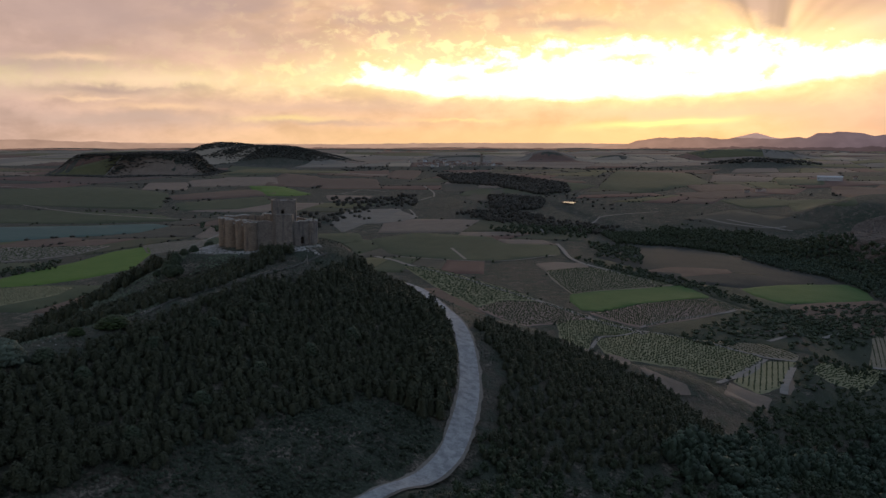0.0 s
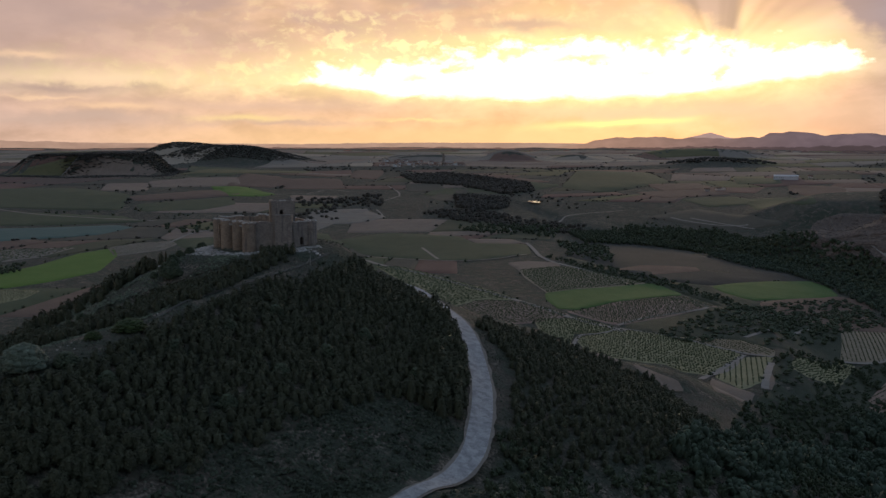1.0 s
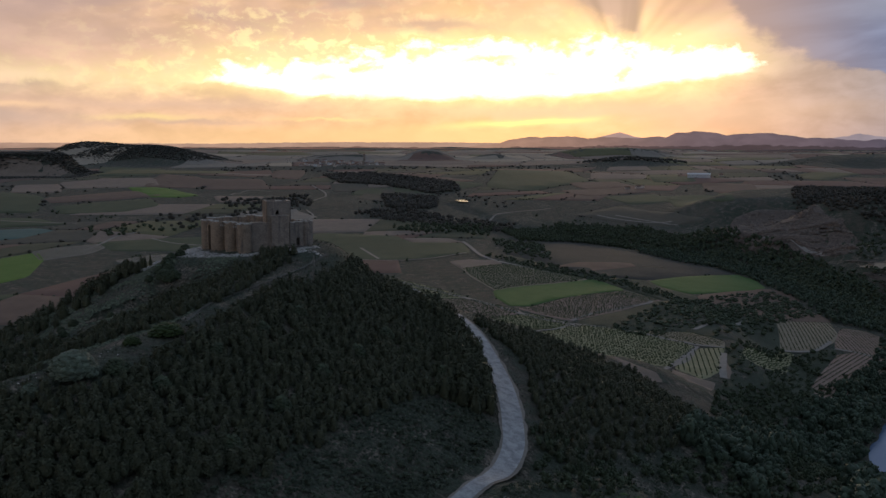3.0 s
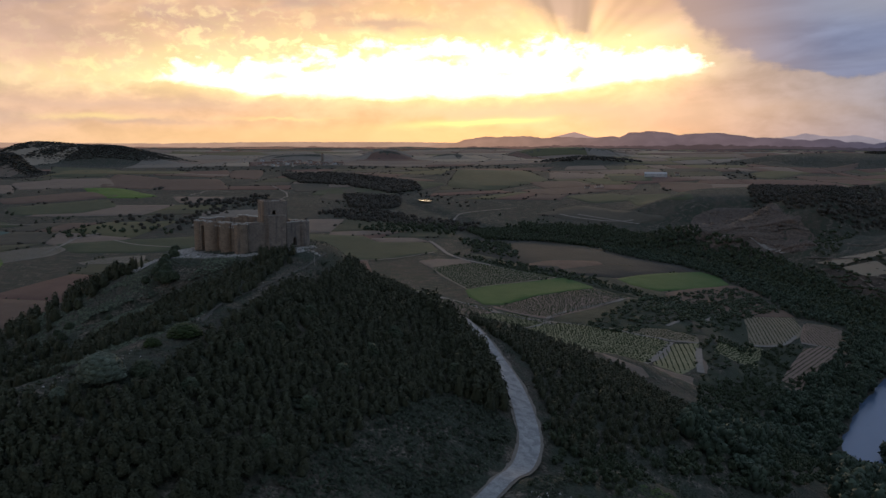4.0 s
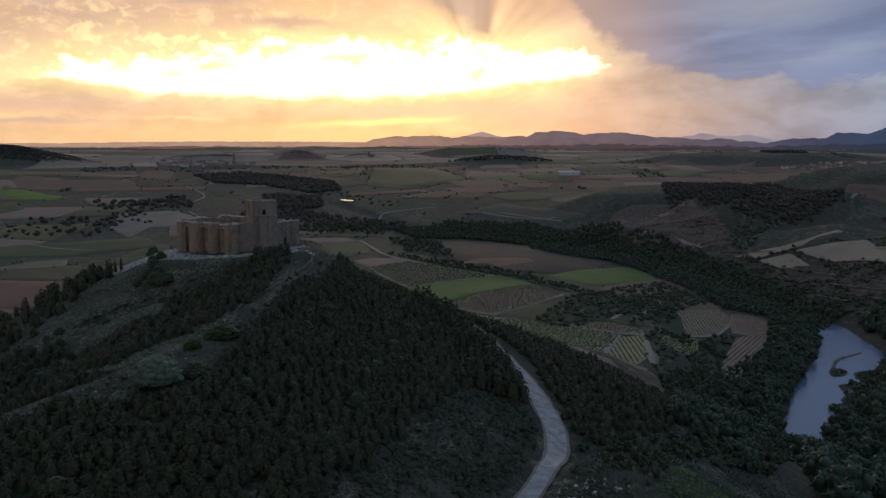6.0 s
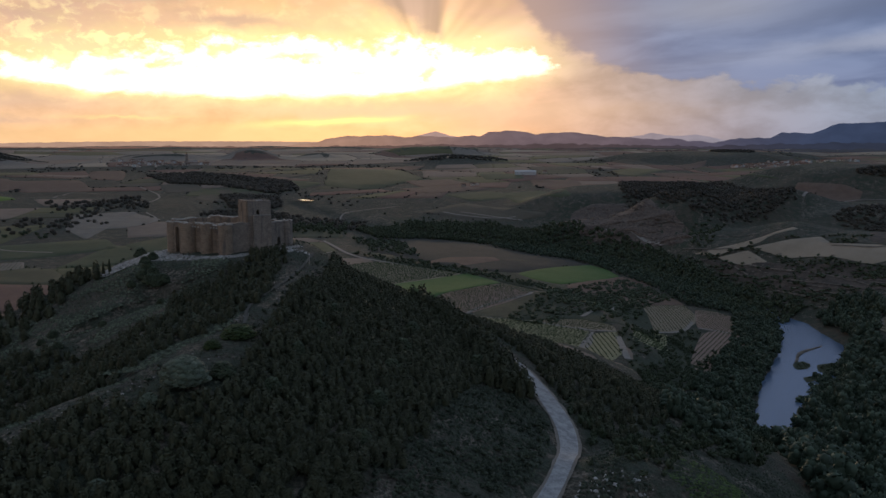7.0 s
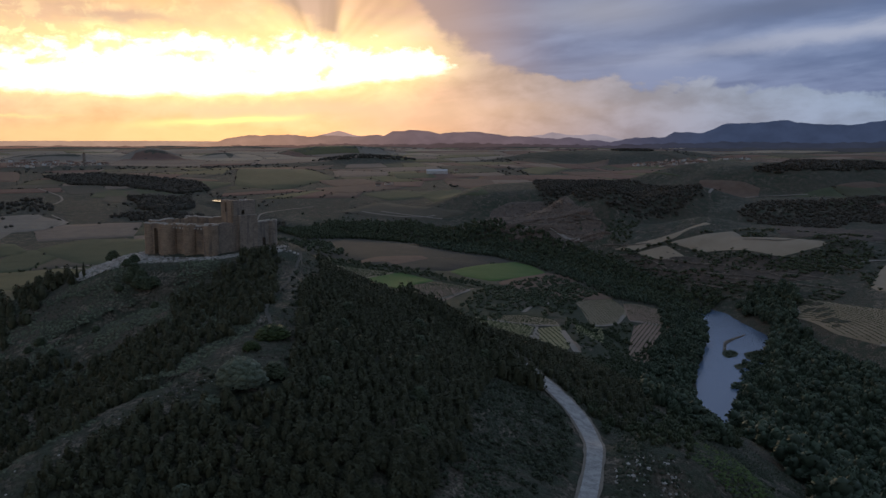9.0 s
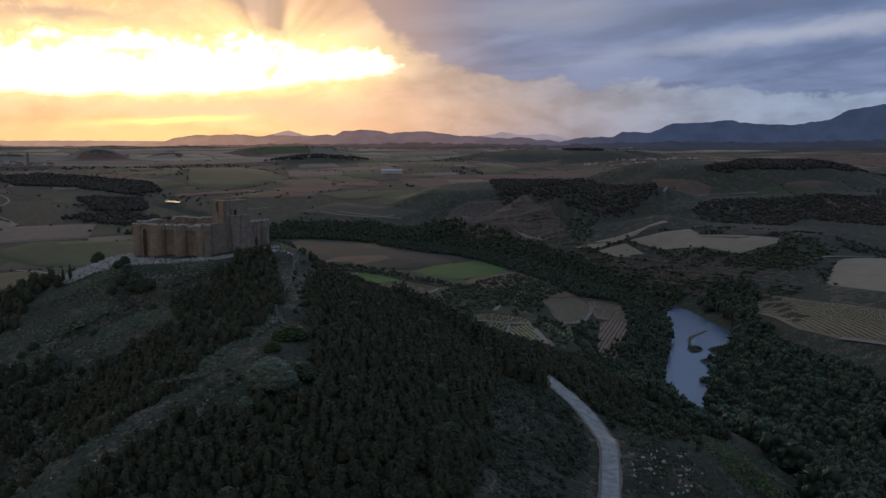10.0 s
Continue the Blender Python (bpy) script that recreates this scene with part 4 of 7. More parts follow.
def strip_sheet(quad, label, material):
    """A four-cornered plot of the far plain, its rim running into the ground."""
    (ax, ay), (bx, by), (cx, cy), (dx, dy) = quad
    n, m = 6, 6
    u, v = np.meshgrid(np.linspace(0, 1, n + 3), np.linspace(0, 1, m + 3))
    u, v = np.clip((u * (n + 2) - 1) / n, -0.02, 1.02), np.clip((v * (m + 2) - 1) / m, -0.02, 1.02)
    x = (ax * (1 - u) + bx * u) * (1 - v) + (dx * (1 - u) + cx * u) * v
    y = (ay * (1 - u) + by * u) * (1 - v) + (dy * (1 - u) + cy * u) * v
    z = drape(x, y)
    edge = (u < 0) | (u > 1) | (v < 0) | (v > 1)
    z = np.where(edge, z - 0.5 - 0.0005 * np.hypot(x, y), z)
    a = (np.arange(m + 2)[:, None] * (n + 3) + np.arange(n + 2)).ravel()
    faces = np.stack([a, a + 1, a + n + 4, a + n + 3], -1).tolist()
    ob = new("field", mesh_of("field", np.stack([x, y, z], -1).reshape(-1, 3).tolist(), faces, material, True))
    PLOTS.append(quad)
    return tagged(ob, label, "field", "farm fields", "structure")


RED_EARTH = surface("red_earth", (0.044, 0.037, 0.029), (0.125, 0.094, 0.072), 9, 0.8, 0.95, 0.7, 0.13)
tagged(sheet("red_slope", [(462, 711), (469, 675), (487, 639), (494, 588), (513, 560), (517, 532), (514, 501), (487, 485), (463, 514), (452, 548), (450, 599), (455, 651)], RED_EARTH, 8.0, 0.00010), "rough reddish slope with dark scrub across the river", "slope", kind="structure")
tagged(sheet("red_slope", [(730, 738), (768, 660), (796, 620), (652, 540), (573, 535), (555, 586)], RED_EARTH, 8.0, 0.00010), "rough reddish slope with dark scrub across the river", "slope", kind="structure")
earth_bank([(449, 520), (444, 497), (432, 474), (421, 452)], 3.4)
earth_bank([(487, 518), (489, 497), (489, 473)], 3.4)
earth_bank([(520, 534), (529, 507), (521, 474)], 3.4)
earth_bank([(447, 588), (445, 559), (445, 540)], 3.4)
earth_bank([(467, 671), (466, 655), (462, 638)], 3.4)
earth_bank([(467, 745), (476, 710), (486, 687)], 3.4)
earth_bank([(474, 652), (478, 608), (481, 575)], 3.4)
earth_bank([(483, 564), (487, 536), (495, 514)], 3.4)
earth_bank([(463, 585), (464, 553), (470, 521)], 3.4)
earth_bank([(546, 596), (548, 572), (571, 559)], 3.4)
earth_bank([(462, 526), (467, 490), (463, 441)], 3.4)
earth_bank([(513, 745), (518, 723), (526, 697)], 3.4)

ROUGH = surface("rough_grass", (0.036, 0.043, 0.025), (0.072, 0.078, 0.046), 9, 0.7, 0.95, 0.6, 0.18)
tagged(sheet("grassland", [(186, 434), (199, 445), (189, 421), (196, 411), (222, 431), (242, 438), (235, 415), (195, 375), (161, 349), (132, 320), (146, 366), (154, 376), (162, 383)], ROUGH, over=0.00012), "rough grassy slope below a spur vineyard", "grass", kind="structure")
tagged(sheet("grassland", [(257, 482), (277, 490), (295, 498), (289, 487), (263, 460), (232, 427), (214, 396), (190, 372), (178, 373), (188, 399), (210, 422)], ROUGH, over=0.00012), "rough grassy hollow between vineyards", "grass", kind="structure")
tagged(sheet("grassland", [(129, 519), (150, 534), (184, 556), (213, 584), (232, 579), (261, 566), (267, 552), (284, 550), (267, 518), (252, 493), (207, 449), (201, 457), (191, 461), (177, 479), (152, 485), (137, 495), (124, 505)], ROUGH, over=0.00012), "rough grassy slope between vineyards and fields", "grass", kind="structure")
tagged(sheet("grassland", [(147, 823), (165, 778), (177, 729), (193, 698), (218, 687), (240, 678), (242, 654), (250, 638), (258, 624), (248, 596), (234, 583), (212, 587), (208, 613), (203, 645), (188, 683), (174, 703), (156, 731), (137, 758)], ROUGH, over=0.00012), "rough grassy bank below a fallow field", "grass", kind="structure")


def patchwork():
    """Smaller plots that fill the plain round the larger ones, on an uneven slanting net."""
    rng = np.random.default_rng(21)
    kinds = [(CROP_OLIVE, "dull green field"), (SOIL_RED, "reddish ploughed field"), (SOIL_GREY, "grey-green fallow field"), (CROP_DARK, "dark green cereal field"), (SOIL_BROWN, "brown ploughed field"),
             (SOIL_RED, "reddish fallow field"), (CROP_OLIVE, "olive green field"), (SOIL_BROWN, "far brown vineyard"), (SOIL_GREY, "dull fallow plot"), (CROP_DARK, "dark green field"), (SOIL_TAN, "tan field"), (CROP_YELLOW, "yellow-green field")]
    # redder, then paler plots further out: reddish soil plus distance haze put in
    hazed_mid = [(SOIL_RED, "reddish field on the plain"), (SOIL_BROWN, "brown field on the plain"), (CROP_OLIVE, "olive green field on the plain"), (SOIL_TAN, "tan field on the plain"), (SOIL_RED, "reddish vineyard on the plain"), (SOIL_GREY, "dull fallow on the plain"), (SOIL_BROWN, "brown fallow on the plain"), (CROP_YELLOW, "yellow-green field on the plain")]
    hazed_far = [(SOIL_TAN, "far tan field"), (SOIL_PALE, "far pale field, paled for haze"), (SOIL_RED, "far reddish field"), (CROP_YELLOW, "far yellow-green field"), (SOIL_STRAW, "far straw-coloured field, paled for haze"), (SOIL_TAN, "far tan fallow"), (SOIL_PALE, "far pale plot, paled for haze")]
    for low, high, gap_x, gap_y, shear in ((560, 1180, 96, 92, 0.22), (1180, 2250, 128, 135, 0.30), (2250, 4050, 190, 230, 0.15)):
        xs, ys = np.arange(-2300, 3600, gap_x), np.arange(low, high + 1, gap_y)
        net = {}
        for i, x in enumerate(xs):
            for j, y in enumerate(ys):
                swing = 0 if j in (0, len(ys) - 1) else 1
                net[i, j] = (x + shear * (y - low) + rng.uniform(-0.34, 0.34) * gap_x, y - 0.10 * x * swing * 0.6 + 26 * math.sin(x / 210.0) * swing + rng.uniform(-0.3, 0.3) * gap_y * swing)
        for i in range(len(xs) - 1):
            for j in range(len(ys) - 1):
                slip, cut, turned = int(rng.integers(len(kinds))), rng.random(), rng.random() < 0.5
                quad = [net[i, j], net[i + 1, j], net[i + 1, j + 1], net[i, j + 1]]
                cx, cy = sum(p[0] for p in quad) / 4, sum(p[1] for p in quad) / 4
                away, d = math.degrees(math.atan2(cx + 60, cy)), math.hypot(cx + 40, cy)
                if not -34 < away < 64 or d < 600 or d > 4050:
                    continue
                px_, py_ = np.array([p[0] for p in quad] + [cx]), np.array([p[1] for p in quad] + [cy])
                if (near_line(RIVER, px_, py_)[0] < 60).any() or (land(px_, py_) - plain_land(px_, py_) > 0.01).any():
                    continue
                spots_x, spots_y = np.append(px_[:4] * 0.6 + cx * 0.4, cx), np.append(py_[:4] * 0.6 + cy * 0.4, cy)
                if sum(int(inside(pts, spots_x, spots_y).sum()) for pts in PLOTS[:BY_HAND]) > 1 or any(mound(cx, cy, *m) > 5 for m in MOUNDS if m[5] > 12) or (380 < cx < 900 and cy < 900):
                    continue
                if turned:
                    quad = quad[1:] + quad[:1]
                pieces = [(0.0, 1.0)] if cut < 0.55 else [(0.0, 0.5), (0.5, 1.0)] if cut < 0.85 else [(0.0, 0.3), (0.3, 0.62), (0.62, 1.0)]
                for n_piece, (f, g) in enumerate(pieces):
                    (ax, ay), (bx, by), (ex, ey), (dx, dy) = quad
                    inset = 0.985
                    piece = [(ax + (bx - ax) * f, ay + (by - ay) * f), (ax + (bx - ax) * g, ay + (by - ay) * g), (dx + (ex - dx) * g, dy + (ey - dy) * g), (dx + (ex - dx) * f, dy + (ey - dy) * f)]
                    mx, my = sum(p[0] for p in piece) / 4, sum(p[1] for p in piece) / 4
                    piece = [(mx + (x - mx) * inset, my + (y - my) * inset) for x, y in piece]
                    choice = hazed_far if cy > 2250 else hazed_mid if cy > 1180 else kinds
                    kind = choice[(slip + 5 * n_piece) % len(choice)]
                    strip_sheet(piece, kind[1], kind[0])
                if rng.random() < 0.10 and d < 2300:
                    (ax, ay), (bx, by) = quad[0], quad[1]
                    lane([(ax, ay), (ax * 0.6 + bx * 0.4 + rng.normal(0, 4), ay * 0.6 + by * 0.4 + rng.normal(0, 4)), (bx, by)], 3.0)


BY_HAND = len(PLOTS)
patchwork()

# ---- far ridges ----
def glowing_haze(name, warm, mid, cool):
    """Distant hills that glow by themselves, evening haze painted into the colour: pale towards the sun, blue away from
    it.
    """
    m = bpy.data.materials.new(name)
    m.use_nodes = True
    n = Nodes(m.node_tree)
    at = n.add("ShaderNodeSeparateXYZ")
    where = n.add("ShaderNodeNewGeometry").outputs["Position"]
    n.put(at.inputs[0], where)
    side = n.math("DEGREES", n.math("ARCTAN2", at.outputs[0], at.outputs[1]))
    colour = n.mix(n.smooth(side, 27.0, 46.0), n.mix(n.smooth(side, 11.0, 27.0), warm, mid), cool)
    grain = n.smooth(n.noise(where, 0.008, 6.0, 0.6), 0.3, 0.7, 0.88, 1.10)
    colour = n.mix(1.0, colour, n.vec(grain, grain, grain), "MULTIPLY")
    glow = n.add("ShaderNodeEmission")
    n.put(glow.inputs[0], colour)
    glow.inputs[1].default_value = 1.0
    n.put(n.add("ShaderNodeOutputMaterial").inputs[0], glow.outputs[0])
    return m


def ridge(name, label, dist, profile, material, wob, seed):
    """A far range with real depth; profile: (azimuth, crest height) pairs, seen from the walk's middle."""
    azs = [a for a, _ in profile]
    zs = [z for _, z in profile]
    verts, faces = [], []
    cols = np.arange(azs[0], azs[-1], 0.12)
    for a in cols:
        z = float(np.interp(a, azs, zs))
        z += wob * (noise.fractal((a * 1.3, seed, 0), 0.8, 2.2, 6)) * min(1, (a - azs[0]) / 2, (azs[-1] - a) / 2 + 0.01)
        for back, up in ((-260, 0.0), (-150, 0.45), (-60, 0.8), (0, 1.0), (160, 0.5)):
            d = dist + back + 25 * noise.noise((a * 0.7, seed, back * 0.01))
            verts.append((-67 + d * math.sin(radians(a)), d * math.cos(radians(a)), 40 + (z - 40) * up))
    for i in range(len(cols) - 1):
        for k in range(4):
            b = i * 5 + k
            faces.append((b, b + 1, b + 6, b + 5))
    return tagged(new(name, mesh_of(name, verts, faces, material, True)), label, "mountains", "distant ranges", "structure")
FAR_PALE = glowing_haze("pale_range", (0.58, 0.34, 0.25), (0.36, 0.27, 0.28), (0.25, 0.26, 0.33))
FAR_MAIN = glowing_haze("main_range", (0.40, 0.235, 0.17), (0.160, 0.115, 0.130), (0.038, 0.054, 0.104))
FAR_LOW = glowing_haze("horizon_hills", (0.44, 0.28, 0.21), (0.20, 0.14, 0.14), (0.10, 0.09, 0.12))
FAR_FOOT = glowing_haze("foothills", (0.170, 0.100, 0.082), (0.082, 0.058, 0.062), (0.030, 0.037, 0.062))
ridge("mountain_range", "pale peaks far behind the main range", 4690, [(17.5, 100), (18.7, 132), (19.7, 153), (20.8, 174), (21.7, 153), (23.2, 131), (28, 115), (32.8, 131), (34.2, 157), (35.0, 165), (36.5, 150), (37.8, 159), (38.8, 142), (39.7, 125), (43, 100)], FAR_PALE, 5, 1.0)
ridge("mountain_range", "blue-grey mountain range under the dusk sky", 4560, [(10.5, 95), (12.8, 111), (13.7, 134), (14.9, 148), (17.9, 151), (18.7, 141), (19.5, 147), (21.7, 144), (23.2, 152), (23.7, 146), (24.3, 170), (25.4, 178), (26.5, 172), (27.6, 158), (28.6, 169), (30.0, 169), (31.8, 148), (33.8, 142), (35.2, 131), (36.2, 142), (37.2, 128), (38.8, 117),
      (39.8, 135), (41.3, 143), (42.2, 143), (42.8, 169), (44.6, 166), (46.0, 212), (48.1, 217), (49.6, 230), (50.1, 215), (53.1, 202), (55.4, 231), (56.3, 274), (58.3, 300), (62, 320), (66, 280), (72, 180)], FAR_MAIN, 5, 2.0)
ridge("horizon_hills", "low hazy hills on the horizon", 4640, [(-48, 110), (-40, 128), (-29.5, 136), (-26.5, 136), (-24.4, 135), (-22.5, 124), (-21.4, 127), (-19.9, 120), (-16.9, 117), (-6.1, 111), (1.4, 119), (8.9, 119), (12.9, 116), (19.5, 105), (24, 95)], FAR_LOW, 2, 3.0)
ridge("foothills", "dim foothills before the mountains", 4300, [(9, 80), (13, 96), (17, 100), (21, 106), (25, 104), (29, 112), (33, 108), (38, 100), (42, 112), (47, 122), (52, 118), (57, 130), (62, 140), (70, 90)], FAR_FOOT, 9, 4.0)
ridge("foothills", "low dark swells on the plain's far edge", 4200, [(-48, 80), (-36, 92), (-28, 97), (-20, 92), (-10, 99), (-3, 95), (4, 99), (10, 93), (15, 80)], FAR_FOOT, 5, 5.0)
# glowing swells added to put haze over the plain's far edge
FAR_PLAIN = glowing_haze("hazy_swells", (0.115, 0.070, 0.060), (0.062, 0.046, 0.048), (0.030, 0.034, 0.046))
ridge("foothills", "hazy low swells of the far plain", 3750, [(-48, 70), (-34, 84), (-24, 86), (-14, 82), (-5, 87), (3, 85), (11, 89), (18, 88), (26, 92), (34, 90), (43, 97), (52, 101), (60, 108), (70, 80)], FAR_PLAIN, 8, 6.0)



# ---- castle ----
def wall_run(bm, a, b, thick, low, high, ragged, seed, steps=None):
    """A straight stretch of wall with a broken top."""
    (ax, ay), (bx, by) = a, b
    long = math.hypot(bx - ax, by - ay)
    nx, ny = -(by - ay) / long * thick / 2, (bx - ax) / long * thick / 2
    count = steps or max(3, int(long / 0.9))
    rows = []
    for i in range(count + 1):
        f = i / count
        x, y = ax + (bx - ax) * f, ay + (by - ay) * f
        top = high + ragged * noise.fractal((x * 0.5, y * 0.5, seed), 1.0, 2.0, 3)
        rows.append([bm.verts.new(p) for p in ((x + nx, y + ny, low), (x + nx, y + ny, top), (x - nx, y - ny, top - 0.05), (x - nx, y - ny, low))])
    for p, q in zip(rows, rows[1:]):
        for k in range(3):
            bm.faces.new((p[k], p[k + 1], q[k + 1], q[k]))
    bm.faces.new(rows[0])
    bm.faces.new(rows[-1][::-1])


def round_tower(bm, x, y, radius, low, high, ragged, seed, sides=20, open_top=1.0):
    """A round tower, slightly battered, with a broken rim and a sunken top."""
    rings = []
    for level, (z, r) in enumerate(((low, radius * 1.10), (low + 1.2, radius * 1.03), ((low + high) / 2, radius), (high, radius), (high, radius - 0.55), (high - open_top, radius - 0.6))):
        ring = []
        for k in range(sides):
            a = 2 * math.pi * k / sides
            up = ragged * noise.fractal((x + 2 * math.cos(a), y + 2 * math.sin(a), seed), 1.0, 2.0, 3) if level in (3, 4) else 0
            ring.append(bm.verts.new((x + r * math.cos(a), y + r * math.sin(a), z + up)))
        rings.append(ring)
    for p, q in zip(rings, rings[1:]):
        for k in range(sides):
            bm.faces.new((p[k], p[(k + 1) % sides], q[(k + 1) % sides], q[k]))
    bm.faces.new(rings[-1])


BASE = 107.8
castle = tagged(new("castle"), "ruined tan stone castle with round towers and a square keep", "castle")


def top_of(x, y, high, ragged, seed):
    return high + ragged * noise.fractal((x * 0.5, y * 0.5, seed), 1.0, 2.0, 3)


def coping(a, b, thick, high, ragged, seed, bare):
    """Broken pale capstones on a wall's top."""
    bm = bmesh.new()
    (ax, ay), (bx, by) = a, b
    long = math.hypot(bx - ax, by - ay)
    tx, ty = (bx - ax) / long, (by - ay) / long
    at = 0.0
    rng = random.Random(seed)
    while at < long - 0.4:
        size = rng.uniform(0.5, 1.1)
        x, y = ax + tx * (at + size / 2), ay + ty * (at + size / 2)
        if noise.noise((x * 0.16, y * 0.16, seed)) > bare:
            z = top_of(x, y, high, ragged, seed)
            m = Matrix.Translation((x, y, z + 0.04)) @ Matrix.Rotation(math.atan2(ty, tx) + rng.uniform(-0.06, 0.06), 4, "Z")
            bmesh.ops.create_cube(bm, size=1.0, matrix=m @ Matrix.Diagonal((size * 0.96, thick + rng.uniform(-0.1, 0.14), rng.uniform(0.22, 0.36), 1)))
        at += size
    return bm


def wall(name, a, b, thick, high, ragged, seed, material, label="", opening=None, bare=0.0):
    """A stretch of castle wall; opening: (from, to, bottom, top) in metres along it, with an arched head."""
    (ax, ay), (bx, by) = a, b
    long = math.hypot(bx - ax, by - ay)
    bm = bmesh.new()

    def spot(d):
        return (ax + (bx - ax) * d / long, ay + (by - ay) * d / long)

    if opening is None:
        wall_run(bm, a, b, thick, BASE, high, ragged, seed)
    else:
        d0, d1, z0, z1 = opening
        wall_run(bm, a, spot(d0), thick, BASE, high, ragged, seed)
        wall_run(bm, spot(d1), b, thick, BASE, high, ragged, seed)
        if z0 > BASE:
            wall_run(bm, spot(d0), spot(d1), thick, BASE, z0, 0, seed, 2)
        # arched head: columns that start along a half circle
        n, r = 8, (d1 - d0) / 2
        (sx, sy), (ex, ey) = spot(d0), spot(d1)
        nx, ny = -(by - ay) / long * thick / 2, (bx - ax) / long * thick / 2
        rows = []
        for i in range(n + 1):
            f = i / n
            x, y = sx + (ex - sx) * f, sy + (ey - sy) * f
            low = z1 - r + r * math.sqrt(max(0.0, 1 - (2 * f - 1) ** 2))
            up = top_of(x, y, high, ragged, seed)
            rows.append([bm.verts.new(p) for p in ((x + nx, y + ny, low), (x + nx, y + ny, up), (x - nx, y - ny, up - 0.05), (x - nx, y - ny, low))])
        for p, q in zip(rows, rows[1:]):
            for k in range(4):
                bm.faces.new((p[k], p[(k + 1) % 4], q[(k + 1) % 4], q[k]))
    ob = part(name, bm, material, castle, label)
    if bare < 1:
        stones = coping(a, b, thick, high, ragged, seed, bare)
        if stones.verts:
            tagged(part("coping", stones, STONE_TOP, ob, "pale broken capstones"), kind="stuff")
        else:
            stones.free()
    return ob


TOWERS = [  # x, y, radius, top
    (-76.8, 297.6, 1.9, 119.0), (-72.3, 291.8, 2.65, 119.0), (-67.6, 283.8, 1.9, 119.3), (-62.8, 276.6, 2.2, 119.5), (-42.9, 279.6, 1.6, 120.0)]
for i, (x, y, r, top) in enumerate(TOWERS):
    bm = bmesh.new()
    round_tower(bm, x, y, r, BASE, top, 0.35, i * 3.7, 24)
    tower = part("round_tower", bm, STONE if i < 4 else STONE_GREY, castle, "round tan stone tower with a broken rim")
    bm = bmesh.new()
    rng = random.Random(i)
    for k in range(26):
        a = 2 * math.pi * k / 26
        if noise.noise((math.cos(a) * 1.3 + i * 9, math.sin(a) * 1.3, 0)) > 0.02:
            up = top + 0.35 * noise.fractal((x + 2 * math.cos(a), y + 2 * math.sin(a), i * 3.7), 1.0, 2.0, 3)
            m = Matrix.Translation((x + (r - 0.28) * math.cos(a), y + (r - 0.28) * math.sin(a), up + 0.03)) @ Matrix.Rotation(a + rng.uniform(-0.1, 0.1), 4, "Z")
            bmesh.ops.create_cube(bm, size=1.0, matrix=m @ Matrix.Diagonal((0.7, 0.24 * r, rng.uniform(0.2, 0.34), 1)))
    tagged(part("coping", bm, STONE_TOP, tower, "pale broken capstones"), kind="stuff")
wall("curtain_wall", (-76.4, 296.4), (-72.9, 293.0), 1.3, 119.0, 0.3, 0.4, STONE, "wall with a tall arched opening", (0.9, 2.3, BASE, 117.6), -0.6)
wall("curtain_wall", (-71.0, 292.3), (-66.4, 284.4), 1.4, 118.8, 0.4, 5.1, STONE, bare=0.1)
wall("curtain_wall", (-66.4, 284.4), (-61.6, 277.3), 1.4, 118.9, 0.4, 10.2, STONE, bare=0.15)
wall("curtain_wall", (-62.8, 277.4), (-54.0, 277.9), 1.5, 119.9, 0.35, 15.3, STONE_GREY, bare=0.25)
wall("curtain_wall", (-48.9, 277.4), (-42.9, 280.1), 1.4, 119.8, 0.25, 20.4, STONE_GREY, "grey curtain wall with a small gate", (2.2, 3.4, 112.3, 114.8), 0.0)
wall("curtain_wall", (-42.9, 279.6), (-45.0, 289.0), 1.4, 119.2, 0.45, 25.5, STONE, bare=-0.1)
wall("curtain_wall", (-45.0, 289.0), (-52.0, 297.5), 1.4, 119.4, 0.45, 30.6, STONE, bare=-0.1)
wall("curtain_wall", (-52.0, 297.5), (-64.0, 304.0), 1.4, 119.8, 0.5, 35.7, STONE, bare=-0.2)
wall("curtain_wall", (-64.0, 304.0), (-76.8, 298.6), 1.5, 119.5, 0.5, 40.8, STONE, bare=-0.4)
wall("gate_tower", (-54.2, 276.9), (-48.8, 276.7), 3.6, 122.2, 0.12, 2.2, STONE_GREY, "square grey stone tower beside the gate", bare=0.1)
# inner wall face; added blocks whose shadows stand in for a row of beam holes
wall("inner_wall", (-72.5, 297.0), (-57.5, 287.0), 1.0, 118.6, 0.3, 44.0, STONE, "inner wall above the yard", bare=0.05)
block = bmesh.new()
bmesh.ops.create_cube(block, size=0.42)
first = part("hole_marker", block, STONE_TOP, castle)
first.location = (-72.0, 296.0, 117.7)
for k in range(1, 15):
    f = k / 15
    c = new("hole_marker", first.data)
    c.parent, c.location = castle, (-72.2 + 15.0 * f, 296.2 - 10.0 * f, 117.7)
# more added blocks in place of holes, along the front walls' tops
for k in range(12):
    f = (k + 0.5) / 12
    c = new("hole_marker", first.data)
    c.parent, c.location = castle, ((-71.8 + 4.6 * f * 2, 290.1 - 7.4 * f * 2, 118.0) if f < 0.5 else (-66.9 + 4.2 * (f * 2 - 1), 281.8 - 6.0 * (f * 2 - 1), 118.2))
